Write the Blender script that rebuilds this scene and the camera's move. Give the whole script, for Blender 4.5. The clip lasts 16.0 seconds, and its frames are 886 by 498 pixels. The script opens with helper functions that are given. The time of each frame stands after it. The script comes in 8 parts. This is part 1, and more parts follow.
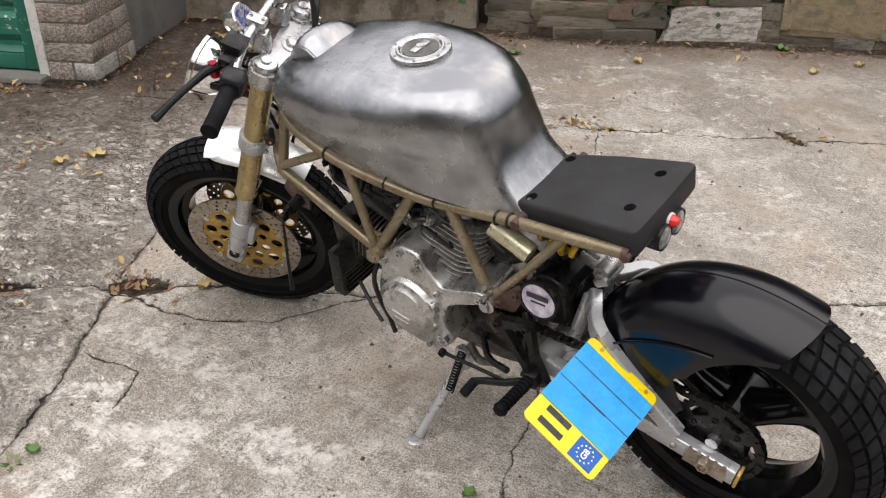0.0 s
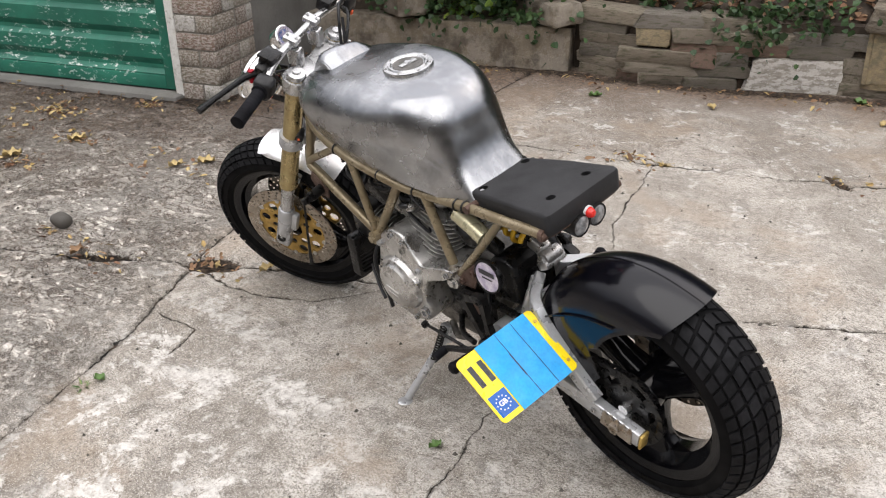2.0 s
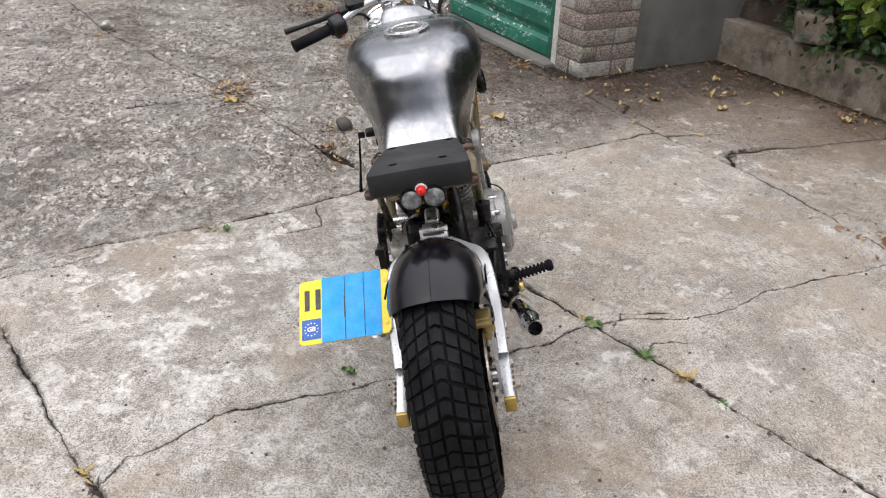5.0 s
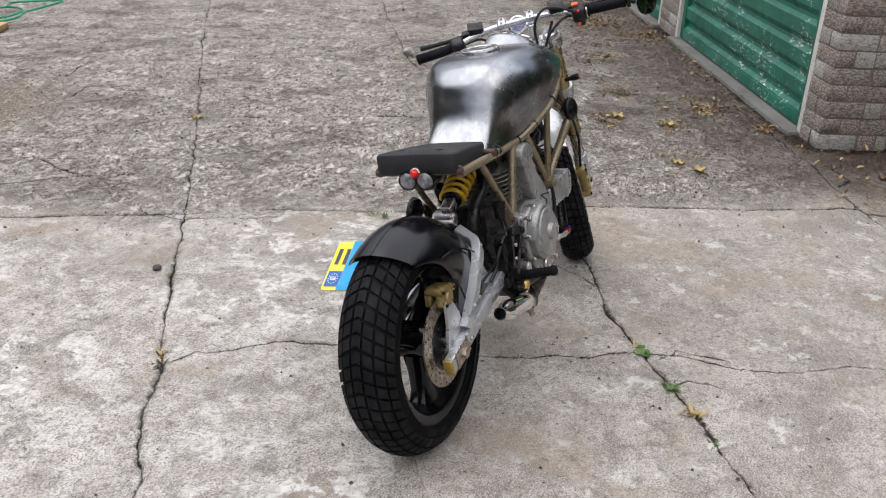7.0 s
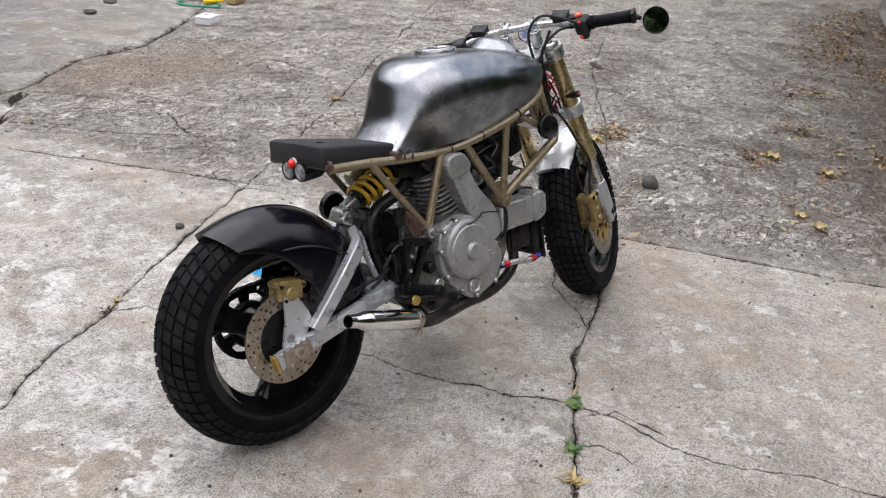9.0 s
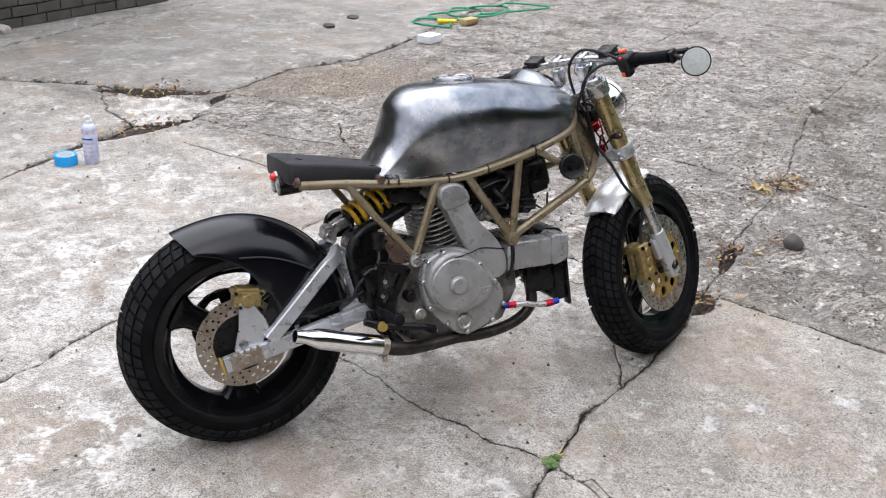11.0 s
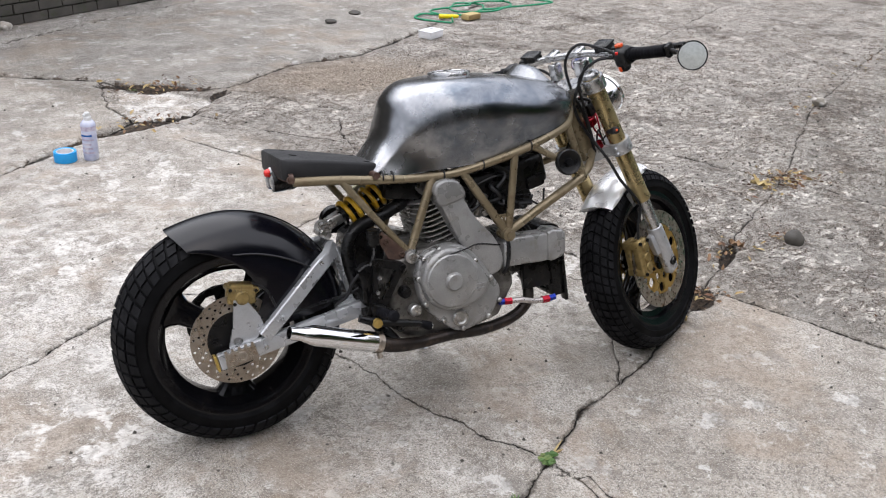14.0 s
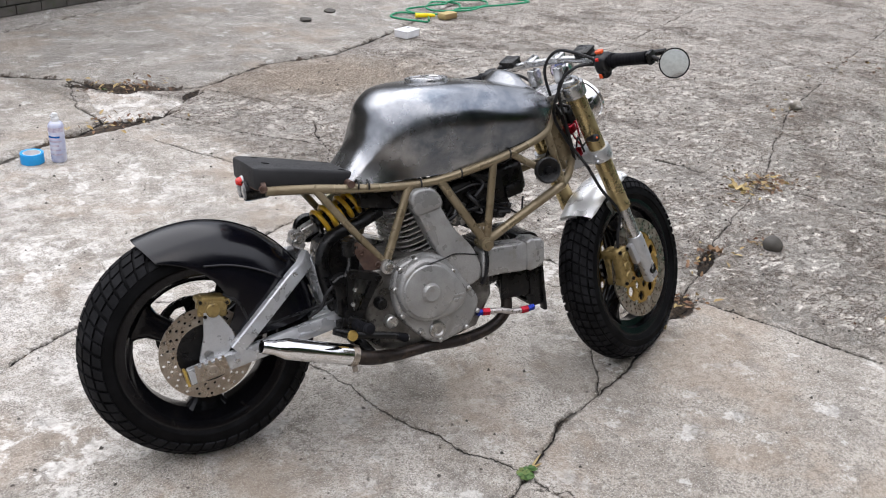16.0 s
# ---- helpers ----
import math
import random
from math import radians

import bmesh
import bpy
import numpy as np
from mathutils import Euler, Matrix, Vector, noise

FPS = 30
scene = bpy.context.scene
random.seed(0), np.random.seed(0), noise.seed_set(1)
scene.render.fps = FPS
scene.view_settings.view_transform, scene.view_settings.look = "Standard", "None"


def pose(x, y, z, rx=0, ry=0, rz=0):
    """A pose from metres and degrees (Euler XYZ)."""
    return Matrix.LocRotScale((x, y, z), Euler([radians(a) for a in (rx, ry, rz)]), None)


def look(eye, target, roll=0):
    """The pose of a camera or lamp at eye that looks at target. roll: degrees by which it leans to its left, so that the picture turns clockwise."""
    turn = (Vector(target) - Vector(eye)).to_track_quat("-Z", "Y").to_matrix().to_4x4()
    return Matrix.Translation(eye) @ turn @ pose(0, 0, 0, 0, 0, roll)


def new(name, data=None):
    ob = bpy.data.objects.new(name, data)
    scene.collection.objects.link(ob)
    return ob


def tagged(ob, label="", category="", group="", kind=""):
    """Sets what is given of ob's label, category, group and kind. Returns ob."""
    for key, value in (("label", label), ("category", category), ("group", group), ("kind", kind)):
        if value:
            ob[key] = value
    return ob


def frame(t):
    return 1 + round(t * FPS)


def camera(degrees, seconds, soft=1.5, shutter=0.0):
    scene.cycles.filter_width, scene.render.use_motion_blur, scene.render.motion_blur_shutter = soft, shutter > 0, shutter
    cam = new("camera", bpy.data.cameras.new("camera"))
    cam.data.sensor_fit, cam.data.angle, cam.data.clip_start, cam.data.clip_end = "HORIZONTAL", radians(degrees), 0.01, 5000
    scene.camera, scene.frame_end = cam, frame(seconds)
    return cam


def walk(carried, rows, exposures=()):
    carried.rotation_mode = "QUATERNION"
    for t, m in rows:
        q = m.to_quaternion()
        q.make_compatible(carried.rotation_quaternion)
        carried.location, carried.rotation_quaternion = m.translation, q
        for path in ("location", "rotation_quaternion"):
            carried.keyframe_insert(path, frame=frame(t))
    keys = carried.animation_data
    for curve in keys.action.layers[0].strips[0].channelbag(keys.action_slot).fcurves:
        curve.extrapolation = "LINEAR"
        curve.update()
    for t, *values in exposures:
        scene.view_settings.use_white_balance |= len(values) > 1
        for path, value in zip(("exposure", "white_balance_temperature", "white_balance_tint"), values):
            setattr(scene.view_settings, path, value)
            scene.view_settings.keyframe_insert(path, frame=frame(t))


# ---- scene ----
cam = camera(50.0, 16.0, 1.1)
PATH = [
    (0, (-0.311, 1.58, 1.529), (0.657, 0.138, 0.538), -0.6),
    (0.5, (-0.426, 1.747, 1.545), (0.534, 0.279, 0.583), 1.0),
    (1, (-0.594, 1.781, 1.56), (0.418, 0.331, 0.624), 1.2),
    (1.5, (-0.796, 1.75, 1.561), (0.348, 0.392, 0.64), 1.1),
    (2, (-0.892, 1.649, 1.568), (0.36, 0.369, 0.676), -1.2),
    (2.5, (-0.949, 1.452, 1.574), (0.37, 0.256, 0.663), 0.7),
    (3, (-1.096, 1.261, 1.565), (0.362, 0.256, 0.635), -0.7),
    (3.5, (-1.336, 1.023, 1.574), (0.239, 0.229, 0.631), 0.6),
    (4, (-1.422, 0.767, 1.56), (0.253, 0.189, 0.634), -0.7),
    (4.5, (-1.542, 0.521, 1.58), (0.169, 0.071, 0.648), 0.4),
    (5, (-1.769, 0.264, 1.568), (0.002, 0.054, 0.664), 2.7),
    (5.2, (-1.848, 0.195, 1.569), (-0.059, 0.105, 0.68), 1.9),
    (7.3, (-2.065, -0.91, 1.601), (-0.357, -0.264, 0.786), 2.5),
    (7.5, (-2.003, -1.011, 1.612), (-0.311, -0.31, 0.807), 1.9),
    (8, (-1.836, -1.328, 1.617), (-0.255, -0.403, 0.814), 3.0),
    (8.5, (-1.638, -1.56, 1.62), (-0.176, -0.483, 0.784), 2.9),
    (9, (-1.363, -1.71, 1.603), (0.04, -0.566, 0.753), 4.6),
    (9.2, (-1.261, -1.786, 1.604), (0.073, -0.57, 0.742), 3.2),
    (11.3, (-0.591, -2.238, 1.657), (0.313, -0.667, 0.811), 3.6),
    (11.5, (-0.587, -2.231, 1.657), (0.326, -0.666, 0.811), 3.7),
    (12, (-0.593, -2.222, 1.651), (0.322, -0.656, 0.808), 3.7),
    (12.5, (-0.6, -2.218, 1.65), (0.31, -0.659, 0.789), 3.7),
    (13, (-0.589, -2.228, 1.651), (0.312, -0.665, 0.787), 3.2),
    (13.5, (-0.588, -2.231, 1.654), (0.312, -0.667, 0.793), 3.0),
    (14, (-0.589, -2.232, 1.652), (0.312, -0.665, 0.797), 3.0),
    (14.5, (-0.578, -2.23, 1.652), (0.318, -0.656, 0.803), 2.7),
    (15, (-0.576, -2.236, 1.639), (0.322, -0.653, 0.81), 2.7),
    (15.5, (-0.552, -2.224, 1.656), (0.331, -0.638, 0.816), 2.7),
    (16, (-0.559, -2.168, 1.66), (0.386, -0.629, 0.801), 3.8),
]
# the clip's own exposure and white balance drift
walk(cam, [(t, look(eye, target, roll)) for t, eye, target, roll in PATH],
     [(0, 0.14, 6600, 10), (1.0, 0.25, 6550, 10), (2.5, 0.25, 6400, 10), (3.0, 0.28, 6350, 10), (3.5, 0.13, 6350, 10), (4.0, 0.10, 6350, 10), (4.5, 0.08, 6350, 10), (5.2, 0.12, 6300, 10), (7.5, 0.0, 6150, 10), (8.5, 0.02, 6150, 10), (9.2, 0.12, 6100, 10), (11.4, 0.36, 5950, 10), (12.0, 0.38, 5950, 10), (12.5, 0.22, 6050, 10), (14.5, 0.18, 6100, 10), (16, 0.18, 6100, 10)])

# ---- world and sun ----
world = bpy.data.worlds.new("sky")
scene.world = world
world.use_nodes = True
wn = world.node_tree
sky = wn.nodes.new("ShaderNodeTexSky")
sky.sky_type = "NISHITA"
sky.sun_disc = False
sky.sun_elevation, sky.sun_rotation = radians(52), radians(200)
sky.air_density, sky.dust_density, sky.ozone_density = 1.0, 4.0, 1.0
soft_sky = wn.nodes.new("ShaderNodeMix")
soft_sky.data_type = "RGBA"
soft_sky.inputs["Factor"].default_value = 0.85
# an overcast dome, brightest overhead
dome = wn.nodes.new("ShaderNodeTexCoord")
height = wn.nodes.new("ShaderNodeSeparateXYZ")
shade = wn.nodes.new("ShaderNodeMapRange")
tint = wn.nodes.new("ShaderNodeMix")
tint.data_type = "RGBA"
tint.inputs["A"].default_value, tint.inputs["B"].default_value = (1.5, 1.5, 1.55, 1), (10.6, 10.3, 10.5, 1)
wn.links.new(dome.outputs["Generated"], height.inputs[0])
shade.interpolation_type = "SMOOTHSTEP"
shade.inputs["From Min"].default_value, shade.inputs["From Max"].default_value = 0.05, 0.85
wn.links.new(height.outputs["Z"], shade.inputs["Value"])
wn.links.new(shade.outputs["Result"], tint.inputs["Factor"])
wn.links.new(tint.outputs["Result"], soft_sky.inputs["B"])
wn.links.new(sky.outputs["Color"], soft_sky.inputs["A"])
wn.links.new(soft_sky.outputs["Result"], wn.nodes["Background"].inputs["Color"])
wn.nodes["Background"].inputs["Strength"].default_value = 0.195
sun = new("sun", bpy.data.lights.new("sun", "SUN"))
sun.data.energy, sun.data.angle, sun.data.color = 1.5, radians(72), (1.0, 0.955, 0.90)
sun.matrix_world = look((-1.0, 2.6, 4.8), (0, 0, 0))


# ---- materials ----
class Graph:
    """A small wrapper for building node materials."""

    def __init__(self, name):
        self.mat = bpy.data.materials.new(name)
        self.mat.use_nodes = True
        self.t = self.mat.node_tree
        self.bsdf = self.t.nodes["Principled BSDF"]
        self.coord = self.t.nodes.new("ShaderNodeTexCoord").outputs["Object"]

    def put(self, socket, value):
        if hasattr(value, "is_output"):
            self.t.links.new(value, socket)
        else:
            socket.default_value = value

    def noise(self, scale, detail=4, rough=0.55, vec=None, distort=0.0):
        n = self.t.nodes.new("ShaderNodeTexNoise")
        self.put(n.inputs["Vector"], vec or self.coord)
        n.inputs["Scale"].default_value, n.inputs["Detail"].default_value = scale, detail
        n.inputs["Roughness"].default_value, n.inputs["Distortion"].default_value = rough, distort
        return n.outputs["Fac"]

    def voronoi(self, scale, feature="F1", vec=None):
        n = self.t.nodes.new("ShaderNodeTexVoronoi")
        n.feature = feature
        self.put(n.inputs["Vector"], vec or self.coord)
        n.inputs["Scale"].default_value = scale
        return n.outputs["Distance"]

    def stretch(self, x, y, z):
        n = self.t.nodes.new("ShaderNodeMapping")
        self.t.links.new(self.coord, n.inputs["Vector"])
        n.inputs["Scale"].default_value = (x, y, z)
        return n.outputs["Vector"]

    def ramp(self, fac, lo, hi, a=0.0, b=1.0):
        n = self.t.nodes.new("ShaderNodeMapRange")
        n.interpolation_type = "SMOOTHSTEP"
        self.put(n.inputs["Value"], fac)
        for key, value in (("From Min", lo), ("From Max", hi), ("To Min", a), ("To Max", b)):
            n.inputs[key].default_value = value
        return n.outputs["Result"]

    def math(self, op, a, b=0.0):
        n = self.t.nodes.new("ShaderNodeMath")
        n.operation = op
        self.put(n.inputs[0], a)
        self.put(n.inputs[1], b)
        return n.outputs[0]

    def mix(self, fac, a, b, blend="MIX"):
        n = self.t.nodes.new("ShaderNodeMix")
        n.data_type, n.blend_type = "RGBA", blend
        self.put(n.inputs["Factor"], fac)
        for key, value in (("A", a), ("B", b)):
            self.put(n.inputs[key], (*value, 1) if isinstance(value, tuple) else value)
        return n.outputs["Result"]

    def attr(self, name):
        n = self.t.nodes.new("ShaderNodeAttribute")
        n.attribute_name = name
        return n.outputs["Fac"]

    def random(self):
        return self.t.nodes.new("ShaderNodeObjectInfo").outputs["Random"]

    def island(self):
        return self.t.nodes.new("ShaderNodeNewGeometry").outputs["Random Per Island"]

    def split(self):
        n = self.t.nodes.new("ShaderNodeSeparateXYZ")
        self.t.links.new(self.coord, n.inputs[0])
        return n.outputs

    def bump(self, height, strength=0.3, distance=0.01):
        n = self.t.nodes.new("ShaderNodeBump")
        self.put(n.inputs["Height"], height)
        n.inputs["Strength"].default_value, n.inputs["Distance"].default_value = strength, distance
        self.t.links.new(n.outputs["Normal"], self.bsdf.inputs["Normal"])

    def done(self, color, rough=0.5, metal=0.0, **more):
        self.put(self.bsdf.inputs["Base Color"], (*color, 1) if isinstance(color, tuple) else color)
        self.put(self.bsdf.inputs["Roughness"], rough)
        self.put(self.bsdf.inputs["Metallic"], metal)
        for key, value in more.items():
            self.put(self.bsdf.inputs[key.replace("_", " ")], value)
        return self.mat


def worn(name, a, b, rough=0.5, metal=0.0, scale=9.0, grain=140.0, bump=0.12, dirt=None, spread=0.18, **more):
    """A surface with two colours in soft patches, a fine grain, and some grime."""
    g = Graph(name)
    patch = g.ramp(g.noise(scale, 5), 0.35, 0.68)
    fine = g.noise(grain, 3)
    col = g.mix(patch, a, b)
    col = g.mix(g.ramp(fine, 0.3, 0.75, 0.0, 0.25), col, tuple(c * 0.6 for c in a))
    if dirt:
        col = g.mix(g.ramp(g.noise(scale * 2.3, 6, 0.65), 0.52, 0.72, 0, 0.75), col, dirt)
    g.bump(fine, bump, 0.002)
    return g.done(col, g.ramp(g.noise(scale * 1.7, 4), 0.3, 0.7, max(rough - spread, 0.03), min(rough + spread, 1)), metal, **more)


def raw_steel():
    """Bare sanded steel with darker heat and polish marks."""
    g = Graph("bare_steel")
    brushed = g.noise(26, 6, 0.7, g.stretch(1, 5, 2))
    cloud = g.noise(7, 4, 0.6)
    col = g.mix(g.ramp(cloud, 0.35, 0.65), (0.25, 0.257, 0.272), (0.44, 0.445, 0.455))
    col = g.mix(g.ramp(brushed, 0.42, 0.62, 0, 0.3), col, (0.28, 0.28, 0.28))
    # right flank coloured dark blue-grey in cloudy marks, as painted-in dark reflections
    dark_flank = g.math("MULTIPLY", g.ramp(g.math("ADD", g.split()[1], g.math("MULTIPLY", cloud, 0.05)), -0.085, -0.125), g.ramp(g.noise(16, 5, 0.65), 0.30, 0.62, 0.88, 0.45))
    col = g.mix(dark_flank, col, (0.095, 0.115, 0.145))
    g.bump(g.noise(300, 2, 0.5, g.stretch(1, 6, 3)), 0.05, 0.001)
    return g.done(col, g.ramp(g.noise(7, 4), 0.3, 0.7, 0.20, 0.31), 1.0)


def concrete():
    g = Graph("old_concrete")
    worn_zone, side = g.attr("worn"), g.attr("side")
    mid, fine, grain = g.noise(4.5, 7, 0.68), g.noise(38, 6, 0.7), g.noise(150, 4, 0.75)
    flecks = g.noise(310, 2, 0.6)
    col = g.mix(g.ramp(mid, 0.36, 0.64), (0.26, 0.232, 0.195), (0.47, 0.435, 0.385))
    col = g.mix(g.ramp(g.noise(0.9, 5, 0.6), 0.42, 0.62, 0, 0.55), col, (0.34, 0.295, 0.24))
    col = g.mix(g.attr("bleached"), col, g.mix(g.ramp(g.noise(7, 8, 0.72), 0.40, 0.58), col, (0.58, 0.55, 0.51)))
    clean = g.attr("clean")
    col = g.mix(g.ramp(g.noise(13, 8, 0.75), 0.54, 0.60, 0, 0.55), col, (0.58, 0.545, 0.49))
    col = g.mix(g.math("MULTIPLY", g.ramp(g.noise(9.5, 9, 0.78, distort=0.4), 0.52, 0.62, 0, 0.75), g.ramp(clean, 0, 1, 1.0, 0.35)), col, (0.145, 0.13, 0.11))
    col = g.mix(g.math("MULTIPLY", clean, 0.35), col, (0.40, 0.36, 0.31))
    # the flaking, dirty stretch towards the garages
    crust = g.noise(21, 9, 0.74, g.stretch(0.8, 1.3, 1), 0.5)
    crumb = g.noise(95, 5, 0.7)
    rough_col = g.mix(g.ramp(crumb, 0.38, 0.60), (0.57, 0.51, 0.44), (0.83, 0.78, 0.71))
    rough_col = g.mix(g.ramp(g.noise(5.5, 6, 0.65), 0.48, 0.62, 0.0, 0.5), rough_col, (0.30, 0.24, 0.185))
    # flakes of the crust part along thin ragged crevices
    vein = g.math("ABSOLUTE", g.math("SUBTRACT", g.noise(13, 8, 0.72, g.stretch(0.85, 1.25, 1), 0.9), 0.5))
    vein2 = g.math("ABSOLUTE", g.math("SUBTRACT", g.noise(31, 6, 0.7, None, 0.6), 0.5))
    crevice = g.math("MAXIMUM", g.ramp(vein, 0.006, 0.028, 1.0, 0.0), g.math("MULTIPLY", g.ramp(vein2, 0.005, 0.022, 0.85, 0.0), g.ramp(g.noise(4, 4), 0.42, 0.56)))
    crevice = g.math("MAXIMUM", crevice, g.ramp(crust, 0.35, 0.42, 1.0, 0.0))
    # the dark brown colours in both the crevices' dirt and their shade
    rough_col = g.mix(crevice, rough_col, g.mix(g.ramp(crumb, 0.42, 0.58), (0.055, 0.035, 0.024), (0.215, 0.145, 0.098)))
    crusty = g.math("MULTIPLY", worn_zone, g.ramp(g.noise(2.6, 5, 0.65), 0.32, 0.46, 0.55, 1.0))
    col = g.mix(crusty, col, rough_col)
    stain = g.math("MULTIPLY", worn_zone, g.ramp(g.noise(1.5, 9, 0.72, distort=0.6), 0.50, 0.62, 0.0, 0.65))
    col = g.mix(stain, col, g.mix(g.ramp(g.noise(40, 6, 0.75), 0.42, 0.6), (0.045, 0.031, 0.022), (0.23, 0.175, 0.13)))
    flake = g.math("MULTIPLY", worn_zone, g.ramp(g.voronoi(30, "DISTANCE_TO_EDGE"), 0.0, 0.035, 1.0, 0.0))
    flake = g.math("MULTIPLY", flake, g.ramp(g.noise(5, 5), 0.46, 0.56))
    col = g.mix(g.math("MULTIPLY", flake, 0.55), col, (0.05, 0.04, 0.032))
    col = g.mix(g.math("MULTIPLY", g.attr("smooth"), 0.8), col, g.mix(g.ramp(g.noise(2.2, 7, 0.65), 0.38, 0.6), (0.17, 0.16, 0.145), (0.33, 0.31, 0.28)))
    col = g.mix(g.math("MULTIPLY", g.attr("smooth"), g.ramp(g.noise(30, 6, 0.75), 0.52, 0.62, 0.0, 0.5)), col, (0.50, 0.475, 0.435))
    col = g.mix(g.math("MULTIPLY", g.attr("smooth"), g.ramp(g.noise(24, 6, 0.75), 0.50, 0.60, 0.0, 0.5)), col, (0.12, 0.108, 0.095))
    # earth trodden into the strip below the walls
    strip = g.math("MULTIPLY", g.attr("strip"), g.ramp(g.noise(2.2, 8, 0.7), 0.34, 0.60, 0.5, 0.95))
    col = g.mix(strip, col, g.mix(g.ramp(g.noise(21, 8, 0.75), 0.38, 0.6), (0.10, 0.072, 0.052), (0.27, 0.215, 0.165)))
    # grains of sand and stone at the surface
    col = g.mix(g.ramp(g.noise(3.1, 8, 0.66, distort=0.6), 0.51, 0.59, 0.0, 0.42), col, (0.56, 0.52, 0.465))
    keep = g.ramp(worn_zone, 0, 1, 1.0, 0.25)
    col = g.mix(g.math("MULTIPLY", keep, g.ramp(g.noise(2.3, 8, 0.66, distort=0.3), 0.49, 0.60, 0.0, 0.55)), col, (0.18, 0.155, 0.126))
    col = g.mix(g.math("MULTIPLY", keep, g.ramp(grain, 0.42, 0.52, 0.80, 0.0)), col, (0.13, 0.115, 0.098))
    col = g.mix(g.math("MULTIPLY", keep, g.ramp(fine, 0.38, 0.48, 0.60, 0.0)), col, (0.14, 0.123, 0.102))
    col = g.mix(g.ramp(flecks, 0.58, 0.63, 0.0, 0.70), col, (0.70, 0.665, 0.62))
    col = g.mix(g.ramp(g.voronoi(85), 0.08, 0.16, 0.7, 0.0), col, (0.76, 0.74, 0.71))
    specks = g.math("MULTIPLY", g.ramp(g.voronoi(34), 0.10, 0.14, 1.0, 0.0), g.ramp(g.noise(6, 3), 0.5, 0.56))
    col = g.mix(g.math("MULTIPLY", specks, 0.8), col, (0.07, 0.058, 0.047))
    # pale scuffs, brown blotches and dark crumbs lying on the slabs
    scuff = g.math("MULTIPLY", g.ramp(g.noise(6.5, 9, 0.74), 0.575, 0.605), g.ramp(g.noise(60, 5, 0.75), 0.36, 0.50, 0.25, 1.0))
    col = g.mix(g.math("MULTIPLY", g.math("MULTIPLY", scuff, keep), 0.55), col, (0.66, 0.64, 0.61))
    col = g.mix(g.math("MULTIPLY", keep, g.ramp(g.noise(1.7, 8, 0.68, distort=0.3), 0.50, 0.62, 0.0, 0.40)), col, (0.31, 0.24, 0.175))
    col = g.mix(g.math("MULTIPLY", keep, g.ramp(g.noise(6.3, 8, 0.74, distort=0.25), 0.55, 0.64, 0.0, 0.45)), col, (0.185, 0.172, 0.155))
    crumbs = g.math("MULTIPLY", g.ramp(g.voronoi(13), 0.07, 0.10, 1.0, 0.0), g.ramp(g.noise(17, 4, 0.7), 0.53, 0.56))
    col = g.mix(g.math("MULTIPLY", crumbs, 0.85), col, (0.045, 0.036, 0.03))
    # islands of the old white skin
    skin = g.ramp(g.noise(7.0, 11, 0.74, distort=0.4), 0.527, 0.565)
    skin = g.math("MULTIPLY", skin, g.ramp(g.noise(46, 7, 0.8), 0.36, 0.50, 0.12, 1.0))
    skin = g.math("MULTIPLY", skin, g.ramp(worn_zone, 0, 1, 0.9, 0.0))
    col = g.mix(g.math("MULTIPLY", skin, g.attr("pale")), col, g.mix(g.ramp(fine, 0.35, 0.6), (0.42, 0.395, 0.36), (0.68, 0.655, 0.615)))
    col = g.mix(g.math("MULTIPLY", g.attr("gravel"), 0.95), col, g.mix(g.ramp(g.noise(75, 5, 0.8), 0.40, 0.60), (0.20, 0.15, 0.11), (0.66, 0.56, 0.45)))
    col = g.mix(g.attr("damp"), col, g.mix(0.85, col, g.mix(g.ramp(g.noise(44, 7, 0.75), 0.42, 0.60), (0.062, 0.040, 0.028), (0.19, 0.125, 0.085))))
    soil = g.ramp(g.math("ADD", g.attr("soil"), g.math("MULTIPLY", g.math("SUBTRACT", g.noise(70, 6, 0.75), 0.5), 0.9)), 0.40, 0.62)
    col = g.mix(soil, col, g.mix(g.ramp(g.noise(60, 4), 0.35, 0.65), (0.014, 0.010, 0.007), (0.075, 0.052, 0.034)))
    # the cracks: a ragged dark line where the signed distance runs through nought
    wander = g.math("ADD", g.math("MULTIPLY", g.math("SUBTRACT", g.noise(26, 5, 0.7), 0.5), 0.013), g.math("MULTIPLY", g.math("SUBTRACT", g.noise(110, 3, 0.6), 0.5), 0.007))
    off = g.math("ABSOLUTE", g.math("ADD", side, wander))
    gape = g.math("MULTIPLY", g.attr("gape"), g.math("MULTIPLY", g.ramp(g.noise(9, 6, 0.7), 0.34, 0.66, 0.10, 1.5), g.ramp(g.noise(1.9, 3, 0.6), 0.36, 0.58, 0.15, 1.15)))
    ratio = g.math("DIVIDE", off, g.math("ADD", gape, 0.0004))
    line = g.math("MULTIPLY", g.ramp(ratio, 0.65, 1.25, 1.0, 0.0), g.attr("beside"))
    chipped = g.math("MULTIPLY", g.math("MULTIPLY", g.ramp(ratio, 1.0, 5.0, 0.55, 0.0), g.attr("beside")), g.ramp(g.noise(50, 6, 0.75), 0.42, 0.58))
    col = g.mix(chipped, col, (0.10, 0.082, 0.065))
    col = g.mix(g.math("MULTIPLY", line, g.ramp(g.noise(4, 4, 0.6), 0.35, 0.6, 0.55, 1.0)), col, g.mix(g.ramp(g.noise(13, 4), 0.52, 0.66), (0.010, 0.008, 0.006), (0.085, 0.055, 0.035)))
    h = g.math("ADD", g.math("MULTIPLY", fine, 0.7), g.math("MULTIPLY", grain, 0.35))
